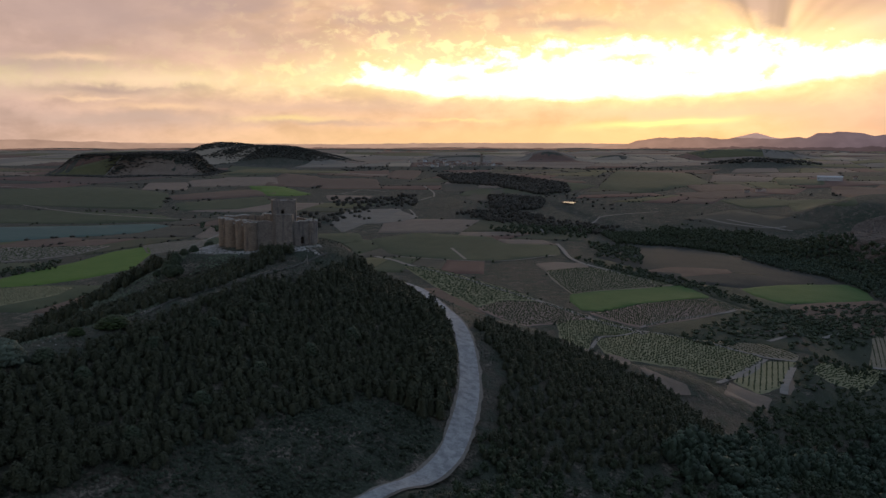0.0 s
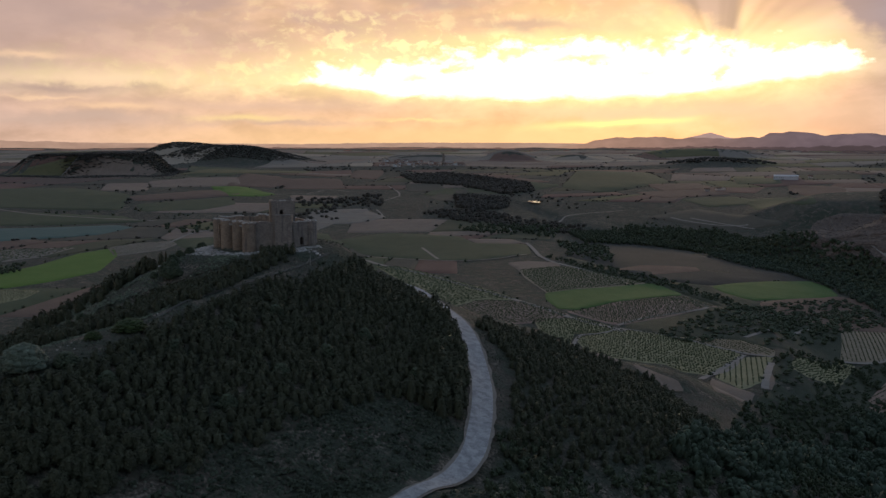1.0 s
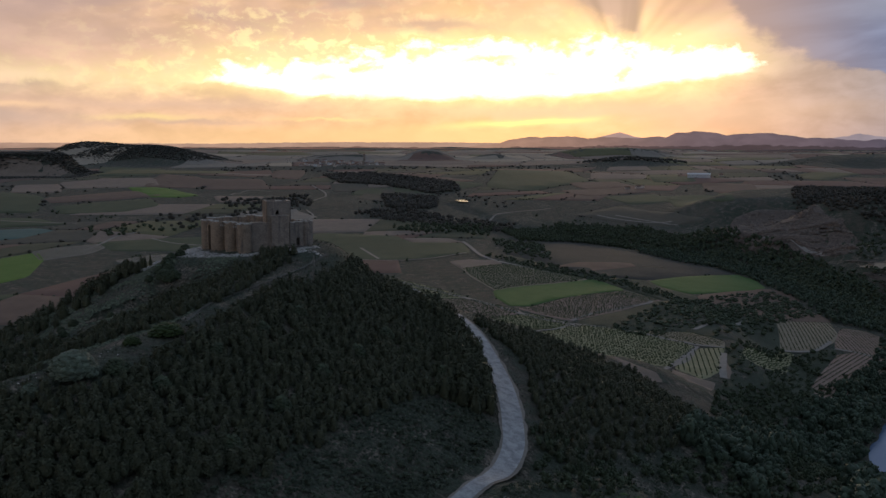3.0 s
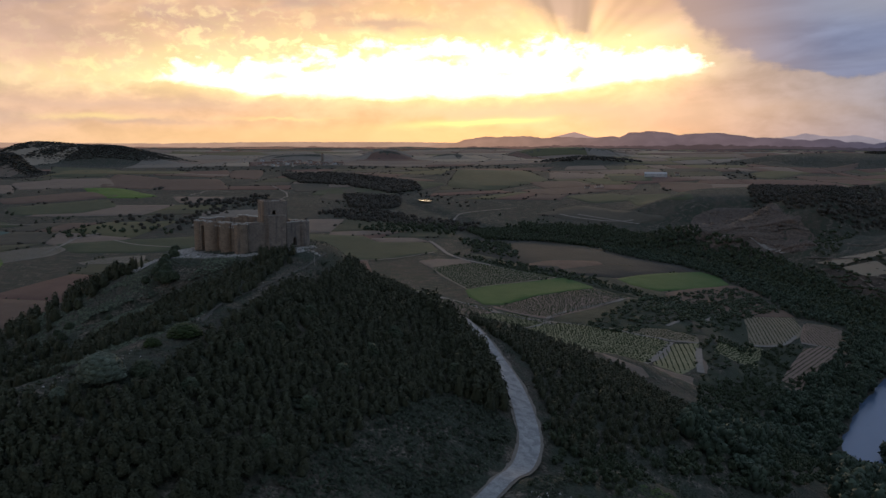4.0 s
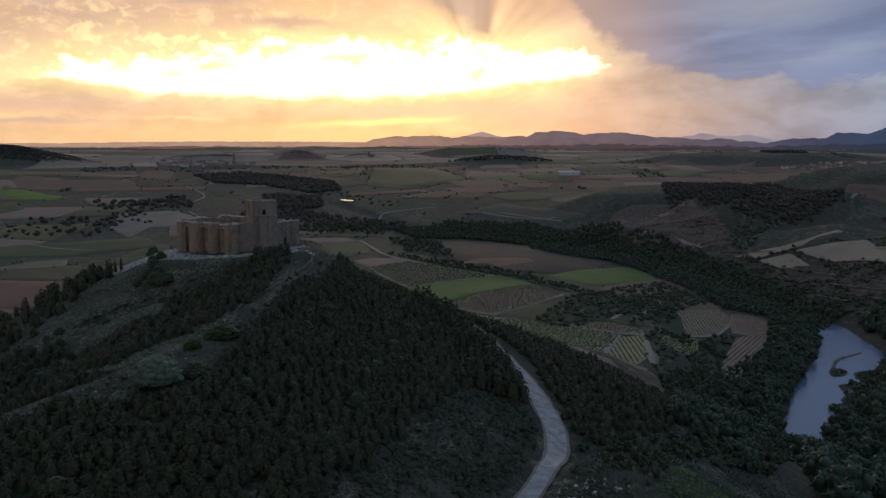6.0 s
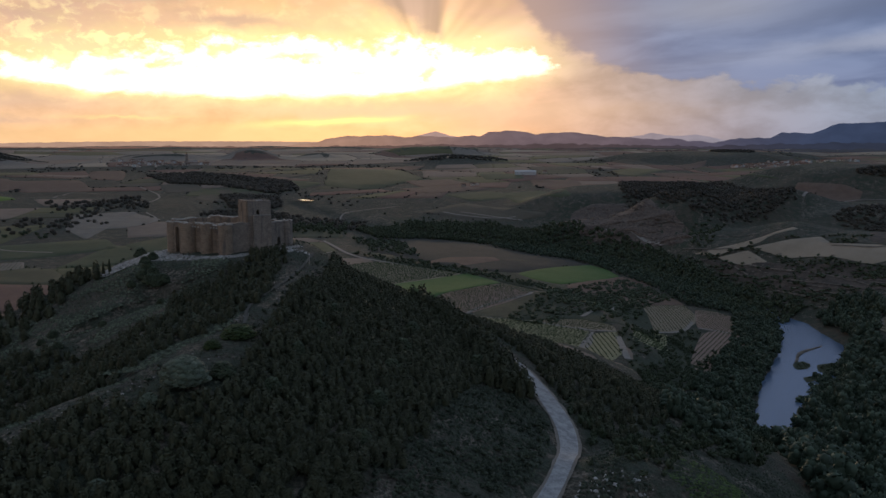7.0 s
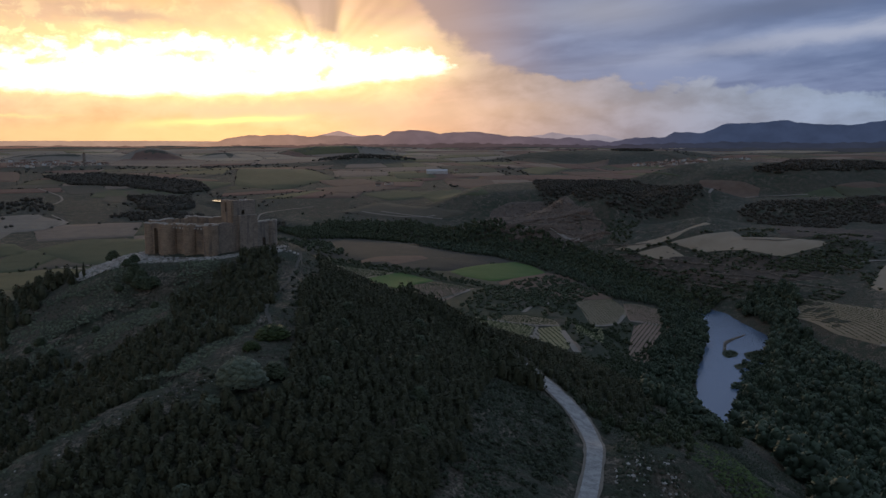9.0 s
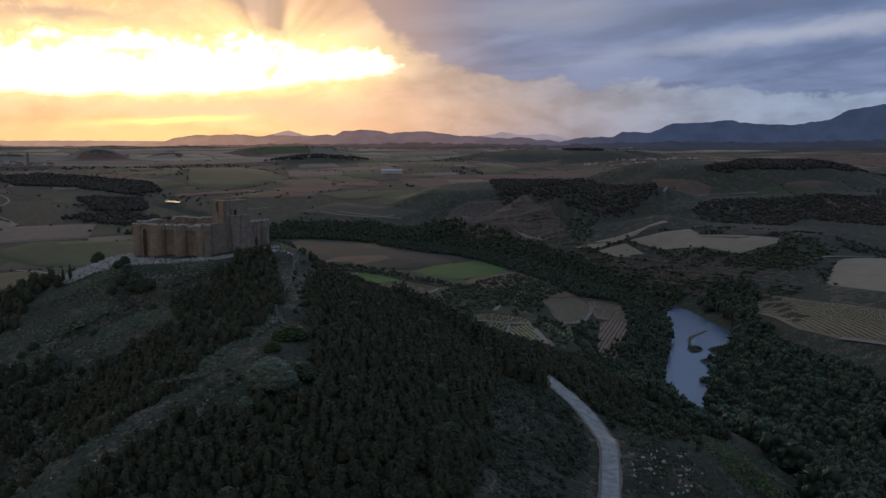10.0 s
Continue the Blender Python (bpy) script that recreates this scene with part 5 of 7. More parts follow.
# keep: four walls, a narrow window and a low doorway on the wall-walk
KEEP = [(-57.0, 285.2), (-55.6, 278.1), (-48.7, 279.0), (-49.8, 286.2)]
for i, (a, b, hole) in enumerate(zip(KEEP, KEEP[1:] + KEEP[:1], ((3.0, 3.9, 122.9, 126.0), (2.6, 3.6, 121.9, 123.7), None, None))):
    # left face tan, the rest greyer: how light falls, put into the stone
    wall("keep_wall", a, b, 1.0, 126.6, 0.12, 9.0 + i, STONE if i == 0 else STONE_GREY, "tall plain wall of the square keep", hole, 0.25)
# slab added in the keep's top to darken its window openings
bm = bmesh.new()
bm.faces.new([bm.verts.new((x, y, 126.0)) for x, y in KEEP])
part("keep_light_block", bm, STONE_GREY, castle, "added stone slab that keeps the keep's inside dark")
# added panel: the dark of the gate passage put into its colour
bm = bmesh.new()
bmesh.ops.create_cube(bm, size=1.0, matrix=Matrix.Translation((-46.35, 278.9, 113.5)) @ Matrix.Rotation(0.42, 4, "Z") @ Matrix.Diagonal((1.3, 0.12, 2.6, 1)))
part("gate_shade_panel", bm, GATE_SHADE, castle, "dark panel standing in for the shaded gate passage")



# ---- trees ----
def crown_shape(kind, seed, leaves, leaf):
    """Verts and faces of a crown about 1 m high and 1 m wide on a 0..1 height: an uneven core with many small leaf sprays."""
    rng = np.random.default_rng(seed)
    verts, faces = [], []
    lobes = [(rng.uniform(-0.22, 0.22), rng.uniform(-0.22, 0.22), rng.uniform(0.35, 0.75), rng.uniform(0.24, 0.36)) for _ in range(5)]

    def width(h):
        if kind == "pine":
            return 0.5 * min(1, (h + 0.12) * 3.0) * (1 - max(0, h - 0.30) / 0.74) ** 0.50
        if kind == "cypress":
            return 0.5 * min(1, (h + 0.05) * 5) * (1 - max(0, h - 0.3) / 0.72) ** 0.8
        return 0.5 * math.sqrt(max(0.02, 1 - (2 * max(h, 0.12) - 1.0) ** 2))

    sides, levels = (9, (0.03, 0.2, 0.4, 0.6, 0.78, 0.92)) if leaves > 100 else (6, (0.05, 0.3, 0.6, 0.86)) if leaves > 20 else (6, (0.05, 0.35, 0.65, 0.9)) if leaves > 8 else (5, (0.05, 0.45, 0.85))
    for h in levels:
        for k in range(sides):
            a = 2 * math.pi * (k + 0.5 * (h * 7 % 1)) / sides
            r = width(h) * (rng.uniform(0.70, 0.92) if kind == "pine" else rng.uniform(0.84, 1.0))
            verts.append((r * math.cos(a), r * math.sin(a), h * 0.94))
    for i in range(len(levels) - 1):
        for k in range(sides):
            a, b = i * sides + k, i * sides + (k + 1) % sides
            faces.append((a, b, b + sides, a + sides))
    faces.append(tuple(range((len(levels) - 1) * sides, len(levels) * sides)))
    for i in range(leaves):
        h = ((i + 0.5) / leaves) ** 0.85
        a = i * 2.39996 + rng.uniform(-0.5, 0.5)
        r = width(h) * rng.uniform(0.80, 1.08)
        x, y, z = r * math.cos(a), r * math.sin(a), h * rng.uniform(0.93, 1.03)
        if kind == "broad":
            lx, ly, lz, lr = lobes[i % 5]
            u, v = rng.uniform(0, 2 * math.pi), rng.uniform(-0.35, 1)
            c = math.sqrt(1 - v * v)
            if i % 2:
                x, y, z = lx + lr * c * math.cos(u), ly + lr * c * math.sin(u), lz + lr * v
        # sprays lie like shingles on the crown, their tips turned a little outward
        out = np.array((math.cos(a) * 0.75, math.sin(a) * 0.75, rng.uniform(-0.5, 0.5) if kind == "pine" else -0.45 if kind != "cypress" else 1.2)) + rng.normal(0, 0.28, 3)
        out /= np.linalg.norm(out)
        side = np.array((-math.sin(a), math.cos(a), 0.0)) + rng.normal(0, 0.25, 3)
        side /= np.linalg.norm(side) + 1e-6
        size = leaf * rng.uniform(0.7, 1.35)
        at, n = np.array((x, y, max(z, 0.02))), len(verts)
        lift = np.cross(out, side)
        verts += [tuple(at - out * size * 0.5), tuple(at + side * size * 0.45 + lift * size * 0.16), tuple(at + out * size * 0.75), tuple(at - side * size * 0.45 + lift * size * 0.16)]
        faces.append((n, n + 1, n + 2, n + 3))
    return np.array(verts), faces


def cluster_shape(seed, blobs, leaves, leaf):
    """A broad crown made of many rounded leaf masses of uneven size, with sprays over them, about 1 m high and wide."""
    rng = np.random.default_rng(seed)
    verts, faces, tops = [], [], []
    for i in range(blobs):
        v = (i + 0.6) / blobs
        a = i * 2.39996 + rng.uniform(-0.4, 0.4)
        out = 0.34 * math.sqrt(max(0.0, 1 - (v * 1.15 - 0.25) ** 2)) * rng.uniform(0.75, 1.12) if i else 0.0
        at = np.array((out * math.cos(a), out * math.sin(a), (0.22 + 0.56 * v if i else 0.45) + rng.uniform(-0.05, 0.05)))
        r = (rng.uniform(0.13, 0.23) if i else 0.30) * (1.0 if blobs < 16 else 0.82)
        base, sides = len(verts), 5
        for z, w_ in ((-0.75, 0.62), (0.0, 1.0), (0.62, 0.76), (0.98, 0.14)):
            for k in range(sides):
                b = 2 * math.pi * (k + 0.5 * (z > 0)) / sides
                j = rng.uniform(0.86, 1.14)
                verts.append((at[0] + r * w_ * j * math.cos(b), at[1] + r * w_ * j * math.sin(b), max(0.01, at[2] + r * z * rng.uniform(0.9, 1.1))))
        for row in range(3):
            for k in range(sides):
                p, q = base + row * sides + k, base + row * sides + (k + 1) % sides
                faces.append((p, q, q + sides, p + sides))
        faces.append(tuple(range(base + 3 * sides, base + 4 * sides)))
        tops.append((at, r))
    for i in range(leaves):
        at, r = tops[i % blobs]
        out = rng.normal(0, 1, 3)
        out[2] = abs(out[2]) * 0.9 - 0.15
        out /= np.linalg.norm(out)
        side = np.cross(out, rng.normal(0, 1, 3))
        side /= np.linalg.norm(side) + 1e-6
        tip, n, size = at + out * r * rng.uniform(0.85, 1.12), len(verts), leaf * rng.uniform(0.7, 1.4)
        lean_ = (out + side * 0.5) * size
        verts += [tuple(tip - lean_ * 0.5), tuple(tip + side * size * 0.4), tuple(tip + lean_ * 0.7), tuple(tip - side * size * 0.4 + out * size * 0.2)]
        faces.append((n, n + 1, n + 2, n + 3))
    return np.array(verts), faces


def dome_shape(seed, lumps, leaves, leaf):
    """A dense rounded bush: small leaf masses all over a dome, with fine sprays, about 1 m high and wide."""
    rng = np.random.default_rng(seed)
    verts, faces = [], []
    for i in range(lumps + 1):
        v = 1 - (i + 0.5) / lumps * 0.95
        a = i * 2.39996
        c = math.sqrt(max(0.0, 1 - v * v))
        r = rng.uniform(0.07, 0.14) if i < lumps else 0.40
        at = np.array((0.42 * c * math.cos(a) * rng.uniform(0.86, 1.1), 0.42 * c * math.sin(a) * rng.uniform(0.86, 1.1), 0.10 + 0.78 * v * rng.uniform(0.9, 1.08))) if i < lumps else np.array((0, 0, 0.36))
        base, sides = len(verts), 6 if i < lumps else 10
        for z, w_ in ((-0.8, 0.55), (-0.1, 1.0), (0.55, 0.8), (0.97, 0.2)):
            for k in range(sides):
                b = 2 * math.pi * (k + 0.5 * (z > 0)) / sides
                j = r * w_ * rng.uniform(0.85, 1.15)
                verts.append((at[0] + j * math.cos(b), at[1] + j * math.sin(b), max(0.01, at[2] + r * z)))
        for row in range(3):
            for k in range(sides):
                p, q = base + row * sides + k, base + row * sides + (k + 1) % sides
                faces.append((p, q, q + sides, p + sides))
        faces.append(tuple(range(base + 3 * sides, base + 4 * sides)))
    for i in range(leaves):
        v, a = rng.uniform(0.02, 1), rng.uniform(0, 6.283)
        c = math.sqrt(1 - v * v)
        out = np.array((c * math.cos(a), c * math.sin(a), v))
        tip = out * (0.50, 0.50, 0.86) * rng.uniform(0.95, 1.07) + (0, 0, 0.10)
        one = np.cross(out, rng.normal(0, 1, 3))
        one /= np.linalg.norm(one) + 1e-6
        two, n, size = np.cross(out, one) + out * rng.uniform(-0.9, 0.9), len(verts), leaf * rng.uniform(0.7, 1.4)
        verts += [tuple(tip - one * size), tuple(tip + two * size * 0.6), tuple(tip + one * size), tuple(tip - two * size * 0.6)]
        faces.append((n, n + 1, n + 2, n + 3))
    return np.array(verts), faces


def tuft_shape(seed):
    """A small tuft: a low uneven hump with a few leaning blades."""
    rng = np.random.default_rng(seed)
    verts, faces = [], []
    for h, r in ((0.0, 0.46), (0.5, 0.36)):
        verts += [(r * j * math.cos(k * 1.2566 + h), r * j * math.sin(k * 1.2566 + h), h * rng.uniform(0.8, 1.2)) for k in range(5) for j in (rng.uniform(0.75, 1.2),)]
    verts.append((rng.uniform(-0.1, 0.1), rng.uniform(-0.1, 0.1), 0.8))
    for k in range(5):
        q = (k + 1) % 5
        faces += [(k, q, q + 5, k + 5), (k + 5, q + 5, 10)]
    for k in range(4):
        a, n = rng.uniform(0, 6.283), len(verts)
        c, s, r = math.cos(a), math.sin(a), rng.uniform(0.25, 0.5)
        verts += [(c * r * 0.4 - s * 0.14, s * r * 0.4 + c * 0.14, 0.3), (c * r * 0.4 + s * 0.14, s * r * 0.4 - c * 0.14, 0.3), (c * r, s * r, rng.uniform(0.75, 1.15))]
        faces.append((n, n + 1, n + 2))
    return np.array(verts), faces


def trunk_shape(kind, seed):
    """A tapered, slightly leaning trunk with a few limbs, 0..1 high."""
    rng = np.random.default_rng(seed)
    bm = bmesh.new()

    def stem(a, b, ra, rb):
        a, b = Vector(a), Vector(b)
        q = (b - a).to_track_quat("Z", "Y")
        rings = [[bm.verts.new(p + q @ Vector((r * math.cos(k * 1.2566), r * math.sin(k * 1.2566), 0))) for k in range(5)] for p, r in ((a, ra), (b, rb))]
        for k in range(5):
            bm.faces.new((rings[0][k], rings[0][(k + 1) % 5], rings[1][(k + 1) % 5], rings[1][k]))

    lean = (rng.uniform(-0.05, 0.05), rng.uniform(-0.05, 0.05))
    stem((0, 0, -0.12), (lean[0], lean[1], 0.75), 0.055, 0.02)
    for k in range(4):
        a, z = rng.uniform(0, 6.28), rng.uniform(0.25, 0.6)
        stem((lean[0] * z, lean[1] * z, z), (0.26 * math.cos(a), 0.26 * math.sin(a), z + 0.2), 0.022, 0.008)
    me = bpy.data.meshes.new("trunk")
    bm.to_mesh(me)
    bm.free()
    me.materials.append(PINE_BARK)
    return me


def scatter(area, gap, seed, keep=1.0, holes=()):
    """Jittered places inside an outline, about gap metres apart, none of them in the holes."""
    rng = np.random.default_rng(seed)
    xs, ys = [p[0] for p in area], [p[1] for p in area]
    x, y = np.meshgrid(np.arange(min(xs), max(xs), gap), np.arange(min(ys), max(ys), gap * 0.9))
    x = x + (np.arange(x.shape[0]) % 2)[:, None] * gap / 2
    x, y = x.ravel() + rng.uniform(-0.36, 0.36, x.size) * gap, y.ravel() + rng.uniform(-0.36, 0.36, x.size) * gap
    ok = inside(area, x, y) & (rng.random(x.size) < keep)
    for hole in holes:
        ok &= ~inside(hole, x, y)
    ok &= near_line([(a, b, 0) for a, b in ROAD], x, y)[0] > 4.2
    return x[ok], y[ok]


def wood(name, label, shapes, x, y, high, wide, material, seed, sink=0.1):
    """Many trees or bushes as one joined body of growth."""
    rng = np.random.default_rng(seed)
    z = land(x, y)
    pick = rng.integers(0, len(shapes), x.size)
    all_v, loops, sizes, base = [], [], [], 0
    for k, (sv, sf) in enumerate(shapes):
        sel = np.nonzero(pick == k)[0]
        if not len(sel):
            continue
        h, w_, a = rng.uniform(*high, len(sel)), rng.uniform(*wide, len(sel)), rng.uniform(0, 6.283, len(sel))
        w_ = w_ * (0.55 + 0.45 * h / high[1])
        c, s = np.cos(a)[:, None] * w_[:, None], np.sin(a)[:, None] * w_[:, None]
        vx, vy, vz = sv[:, 0], sv[:, 1], sv[:, 2]
        v = np.stack([x[sel][:, None] + vx * c - vy * s, y[sel][:, None] + vx * s + vy * c, z[sel][:, None] + (vz - sink) * h[:, None]], -1)
        flat = np.array([i for f in sf for i in f])
        starts = base + np.arange(len(sel))[:, None] * len(sv)
        loops.append((starts + flat).ravel())
        sizes.append(np.tile([len(f) for f in sf], len(sel)))
        all_v.append(v.reshape(-1, 3))
        base += len(sel) * len(sv)
    v, loops, sizes = np.concatenate(all_v), np.concatenate(loops), np.concatenate(sizes)
    me = bpy.data.meshes.new(name)
    me.vertices.add(len(v))
    me.vertices.foreach_set("co", v.ravel())
    me.loops.add(len(loops))
    me.loops.foreach_set("vertex_index", loops)
    me.polygons.add(len(sizes))
    me.polygons.foreach_set("loop_start", np.r_[0, np.cumsum(sizes)[:-1]])
    me.update(calc_edges=True)
    me.shade_smooth()
    me.materials.append(material)
    return tagged(new(name, me), label, name.replace("_", " "), kind="stuff")


def crown_mesh(shape, material):
    return mesh_of("crown", shape[0].tolist(), shape[1], material, True)


PINE_NEAR = [crown_shape("pine", 10 + k, 240, 0.125) for k in range(4)]
PINE_MID = [crown_shape("pine", 20 + k, 70, 0.175) for k in range(5)]
BROAD_NEAR = [cluster_shape(30 + k, 13, 150, 0.10) for k in range(6)]
BROAD_FAR = [cluster_shape(40 + k, 4, 14, 0.2) for k in range(4)]
BROAD_MID = [cluster_shape(45 + k, 5, 36, 0.17) for k in range(4)]
FAR_BUSH = [crown_shape("broad", 55 + k, 6, 0.36) for k in range(4)]
CLUMP = [crown_shape("broad", 50 + k, 12, 0.4) for k in range(3)]
PINE_CROWNS = [crown_mesh(s, PINE) for s in PINE_NEAR]
PINE_TRUNKS = [trunk_shape("pine", k) for k in range(3)]


def tree(name, label, x, y, high, wide, crown, trunk, lift=0.12, group=""):
    thing = tagged(new(name), label, "tree", group)
    thing.location = (x, y, float(land(x, y)) - 0.15)
    thing.rotation_euler = (0, 0, (x * 7.3 + y * 3.1) % 6.28)
    body = new("trunk", trunk)
    body.parent, body.scale = thing, (wide * 0.9, wide * 0.9, high)
    top = new("crown", crown)
    top.parent, top.scale, top.location = thing, (wide, wide, high * (1 - lift)), (0, 0, high * lift)
    return thing


SLOPE_PINES = [(-117, 152.5), (-108, 156.5), (-101.6, 160.5), (-95, 158.5), (-90, 156.5), (-80, 156), (-74, 168), (-61.5, 199), (-52, 226), (-42, 238), (-34, 260), (-28, 280), (-14, 284), (-4, 270), (2.5, 248), (3.5, 220), (1.5, 201), (-4, 192), (-17, 189), (-24, 181), (-31, 172), (-37, 166), (-42, 156), (-49, 152), (-50, 143), (-58, 140), (-63, 131), (-70, 129), (-72, 118), (-112, 116), (-126, 140)]
FLANK_PINES = [(-134, 257), (-108, 200), (-81, 192), (-71, 199), (-63, 213), (-52, 245), (-46, 264), (-54, 270), (-67, 256), (-80, 250), (-85, 222), (-101, 228), (-139, 280)]
GULLY_PINES = [(-160, 235), (-165, 136), (-141, 142.5), (-122, 159), (-108, 167.5), (-97, 176), (-85, 194), (-100, 214), (-130, 248)]
SHOULDER_PINES = [(-190, 270), (-150, 250), (-122, 272), (-108, 292), (-100, 312), (-112, 330), (-160, 330)]
ROADSIDE_PINES = [(10, 268), (17, 235), (14, 205), (9, 182), (16, 176), (26, 186), (45, 200), (66, 222), (86, 245), (94, 276), (82, 300), (56, 306), (35, 302), (16, 292)]
parts_x, parts_y = zip(*[scatter(a, g, s, k) for a, g, s, k in ((SLOPE_PINES, 2.05, 1, 0.94), (FLANK_PINES, 2.6, 2, 0.85), (GULLY_PINES, 2.8, 3, 0.8), (ROADSIDE_PINES, 2.6, 5, 0.85))])
px, py = np.concatenate(parts_x), np.concatenate(parts_y)
order = np.argsort(np.hypot(px + 60, py - 60))
for n_tree, i in enumerate(order[:300]):
    size = 2.1 + 1.5 * ((i * 0.618) % 1)
    tree("pine_tree", "small dark green pine on the castle hillside", px[i], py[i], size, size * 0.86, PINE_CROWNS[n_tree % 4], PINE_TRUNKS[n_tree % 3], 0.10, "hillside pines")
rest = order[300:]
wood("pine_wood", "dense dark pine plantation on the castle hill", PINE_MID + BROAD_MID[:1], px[rest], py[rest], (2.1, 3.8), (2.1, 2.9), PINE, 61)
tall_x, tall_y = scatter([(-3, 262), (2.6, 248), (3.6, 222), (2.2, 203), (1.5, 192), (-3, 189), (-12, 190), (-9, 208), (-5, 235), (-9, 258)], 2.6, 7, 0.95)
wood("pine_wood", "taller dark pines above the road", PINE_MID, tall_x, tall_y, (5.0, 7.8), (3.0, 4.2), PINE, 66)
sx, sy = scatter(SHOULDER_PINES, 5.5, 6, 0.75)
wood("pine_belt", "taller dark pines on the hill's far shoulder", PINE_MID, sx, sy, (3.5, 6.5), (3.0, 4.2), PINE, 62)

RIVER_WOOD = [(205, 314), (232, 333), (274, 358), (338, 404), (384, 440), (398, 452), (396, 440), (360, 396), (340, 358), (326, 318), (300, 262), (215, 205), (160, 150), (90, 90), (52, 92), (42, 130), (62, 152), (92, 186), (132, 244)]
BANK_WOOD = [(70, 190), (120, 262), (194, 317), (222, 347), (267, 387), (314, 433), (350, 476), (380, 524), (352, 526), (310, 478), (265, 436), (205, 385), (150, 322), (95, 262), (55, 215)]
BELT = [(190, 1027), (284, 1095), (383, 1045), (418, 946), (465, 834), (455, 718), (440, 612), (430, 535), (400, 520), (372, 516), (381, 585), (396, 680), (396, 760), (380, 840), (335, 925), (250, 955), (195, 942)]


def ashore(x, y):
    """Keeps the places above the water, and the inner shore where trees stand in the shallows."""
    dry = (land(x, y) > 1.75) | (x + y * 0.2 < 412) & (near_line(RIVER, x, y)[2] > 0)
    return x[dry], y[dry]


rx, ry = ashore(*scatter(RIVER_WOOD, 7.4, 11, 0.93))
wood("river_wood", "dense dark broadleaf wood along the river", BROAD_NEAR, rx, ry, (5.0, 14.5), (8.0, 15.0), LEAF_RIVER, 63)
bx_, by_ = ashore(*scatter(BANK_WOOD, 6.0, 12, 0.88))
wood("bank_wood", "broadleaf trees and bushes on the river bank", BROAD_NEAR, bx_, by_, (3.0, 9.5), (5.0, 10.0), LEAF_RIVER, 64)
bx_, by_ = ashore(*scatter([(295, 391), (322, 403), (344, 407), (312, 370), (250, 327), (234, 334), (250, 354)], 5.0, 16, 0.9))
wood("bank_wood", "low willows on the river's inner shore", BROAD_NEAR, bx_, by_, (2.5, 6.5), (5.0, 9.0), LEAF_RIVER, 69)
far_x, far_y = scatter([(392, 452), (404, 482), (418, 512), (446, 512), (452, 480), (424, 452), (402, 438)], 7.0, 14, 0.95)
wood("bank_wood", "tall dark trees at the river's bend", BROAD_NEAR, far_x, far_y, (7.0, 13.0), (8.0, 12.0), LEAF_RIVER, 67)
ex, ey = scatter(BELT, 6.2, 13, 0.95)
wood("poplar_belt", "dark belt of riverside trees between fields", BROAD_FAR, ex, ey, (5.0, 9.5), (5.5, 9.5), LEAF, 65)

bx_, by_ = scatter([(312, 898), (332, 811), (357, 795), (368, 757), (365, 700), (365, 654), (354, 606), (341, 571), (358, 567), (366, 546), (342, 499), (320, 467), (319, 446), (369, 492), (400, 539), (426, 589), (445, 642), (452, 691), (450, 734), (453, 796), (433, 869), (397, 940)], 5.8, 15, 0.9)
wood("poplar_belt", "dark riverside trees along the fields' lower edge", BROAD_FAR, bx_, by_, (4.0, 8.5), (5.0, 8.5), LEAF_RIVER, 68)


# ---- scrub, grass and bare soil on the castle hill ----
tagged(sheet("scree", [(-76, 287), (-71, 277), (-64, 271.5), (-56, 272), (-47, 274.5), (-40.5, 277), (-40, 273.5), (-47, 270), (-57, 268), (-66, 267.5), (-75, 275), (-81, 284)], RUBBLE, 2.5), "pale scree under the castle walls", "rubble", kind="structure")
tagged(sheet("rubble_apron", [(-82, 306), (-77, 301), (-79, 293), (-75, 285), (-70, 278), (-64, 272.5), (-68, 270), (-78, 277), (-88, 287), (-97, 298), (-100, 308), (-92, 312)], RUBBLE, 3.0), "pale rubble terrace beside the castle", "rubble", kind="structure")


def stone_shape(seed):
    rng = np.random.default_rng(seed)
    v = np.array([(x, y, z) for z in (0, 1) for x, y in ((-1, -1), (1, -1), (1, 1), (-1, 1))], float) * (0.5, 0.5, 0.7)
    v[4:, :2] *= 0.65
    return v + rng.uniform(-0.14, 0.14, v.shape), [(0, 1, 5, 4), (1, 2, 6, 5), (2, 3, 7, 6), (3, 0, 4, 7), (4, 5, 6, 7)]


GREEN_TURF = surface("fresh_turf", (0.060, 0.094, 0.030), (0.105, 0.140, 0.052), 4.0, 0.5, 0.95, 0.0, 0.2, vary=0.3)
STONES = [stone_shape(k) for k in range(5)]
tx, ty = scatter([(-82, 306), (-77, 300), (-80, 292), (-88, 287), (-97, 298), (-101, 308), (-92, 313)], 0.95, 31, 0.9)
wood("rubble", "heap of pale broken building stones", STONES, tx, ty, (0.3, 1.1), (0.6, 1.7), ROCK, 71, 0.2)
tx, ty = scatter([(-79, 293), (-68, 275), (-56, 270), (-44, 272), (-38, 266), (-52, 266), (-66, 268), (-80, 280), (-86, 290)], 0.95, 32, 0.6)
wood("rubble", "scattered pale stones under the castle walls", STONES, tx, ty, (0.25, 0.85), (0.45, 1.7), ROCK, 72, 0.2)
tx, ty = scatter([(-16, 150), (-4, 152), (4, 147), (2, 140), (-10, 137), (-20, 142)], 0.95, 33, 0.26, [[(-30, 160), (-13, 156), (-22, 140), (-34, 130)]])
wood("rocks", "pale limestone rocks breaking through the slope", STONES, tx, ty, (0.2, 0.6), (0.3, 1.0), ROCK, 73, 0.3)
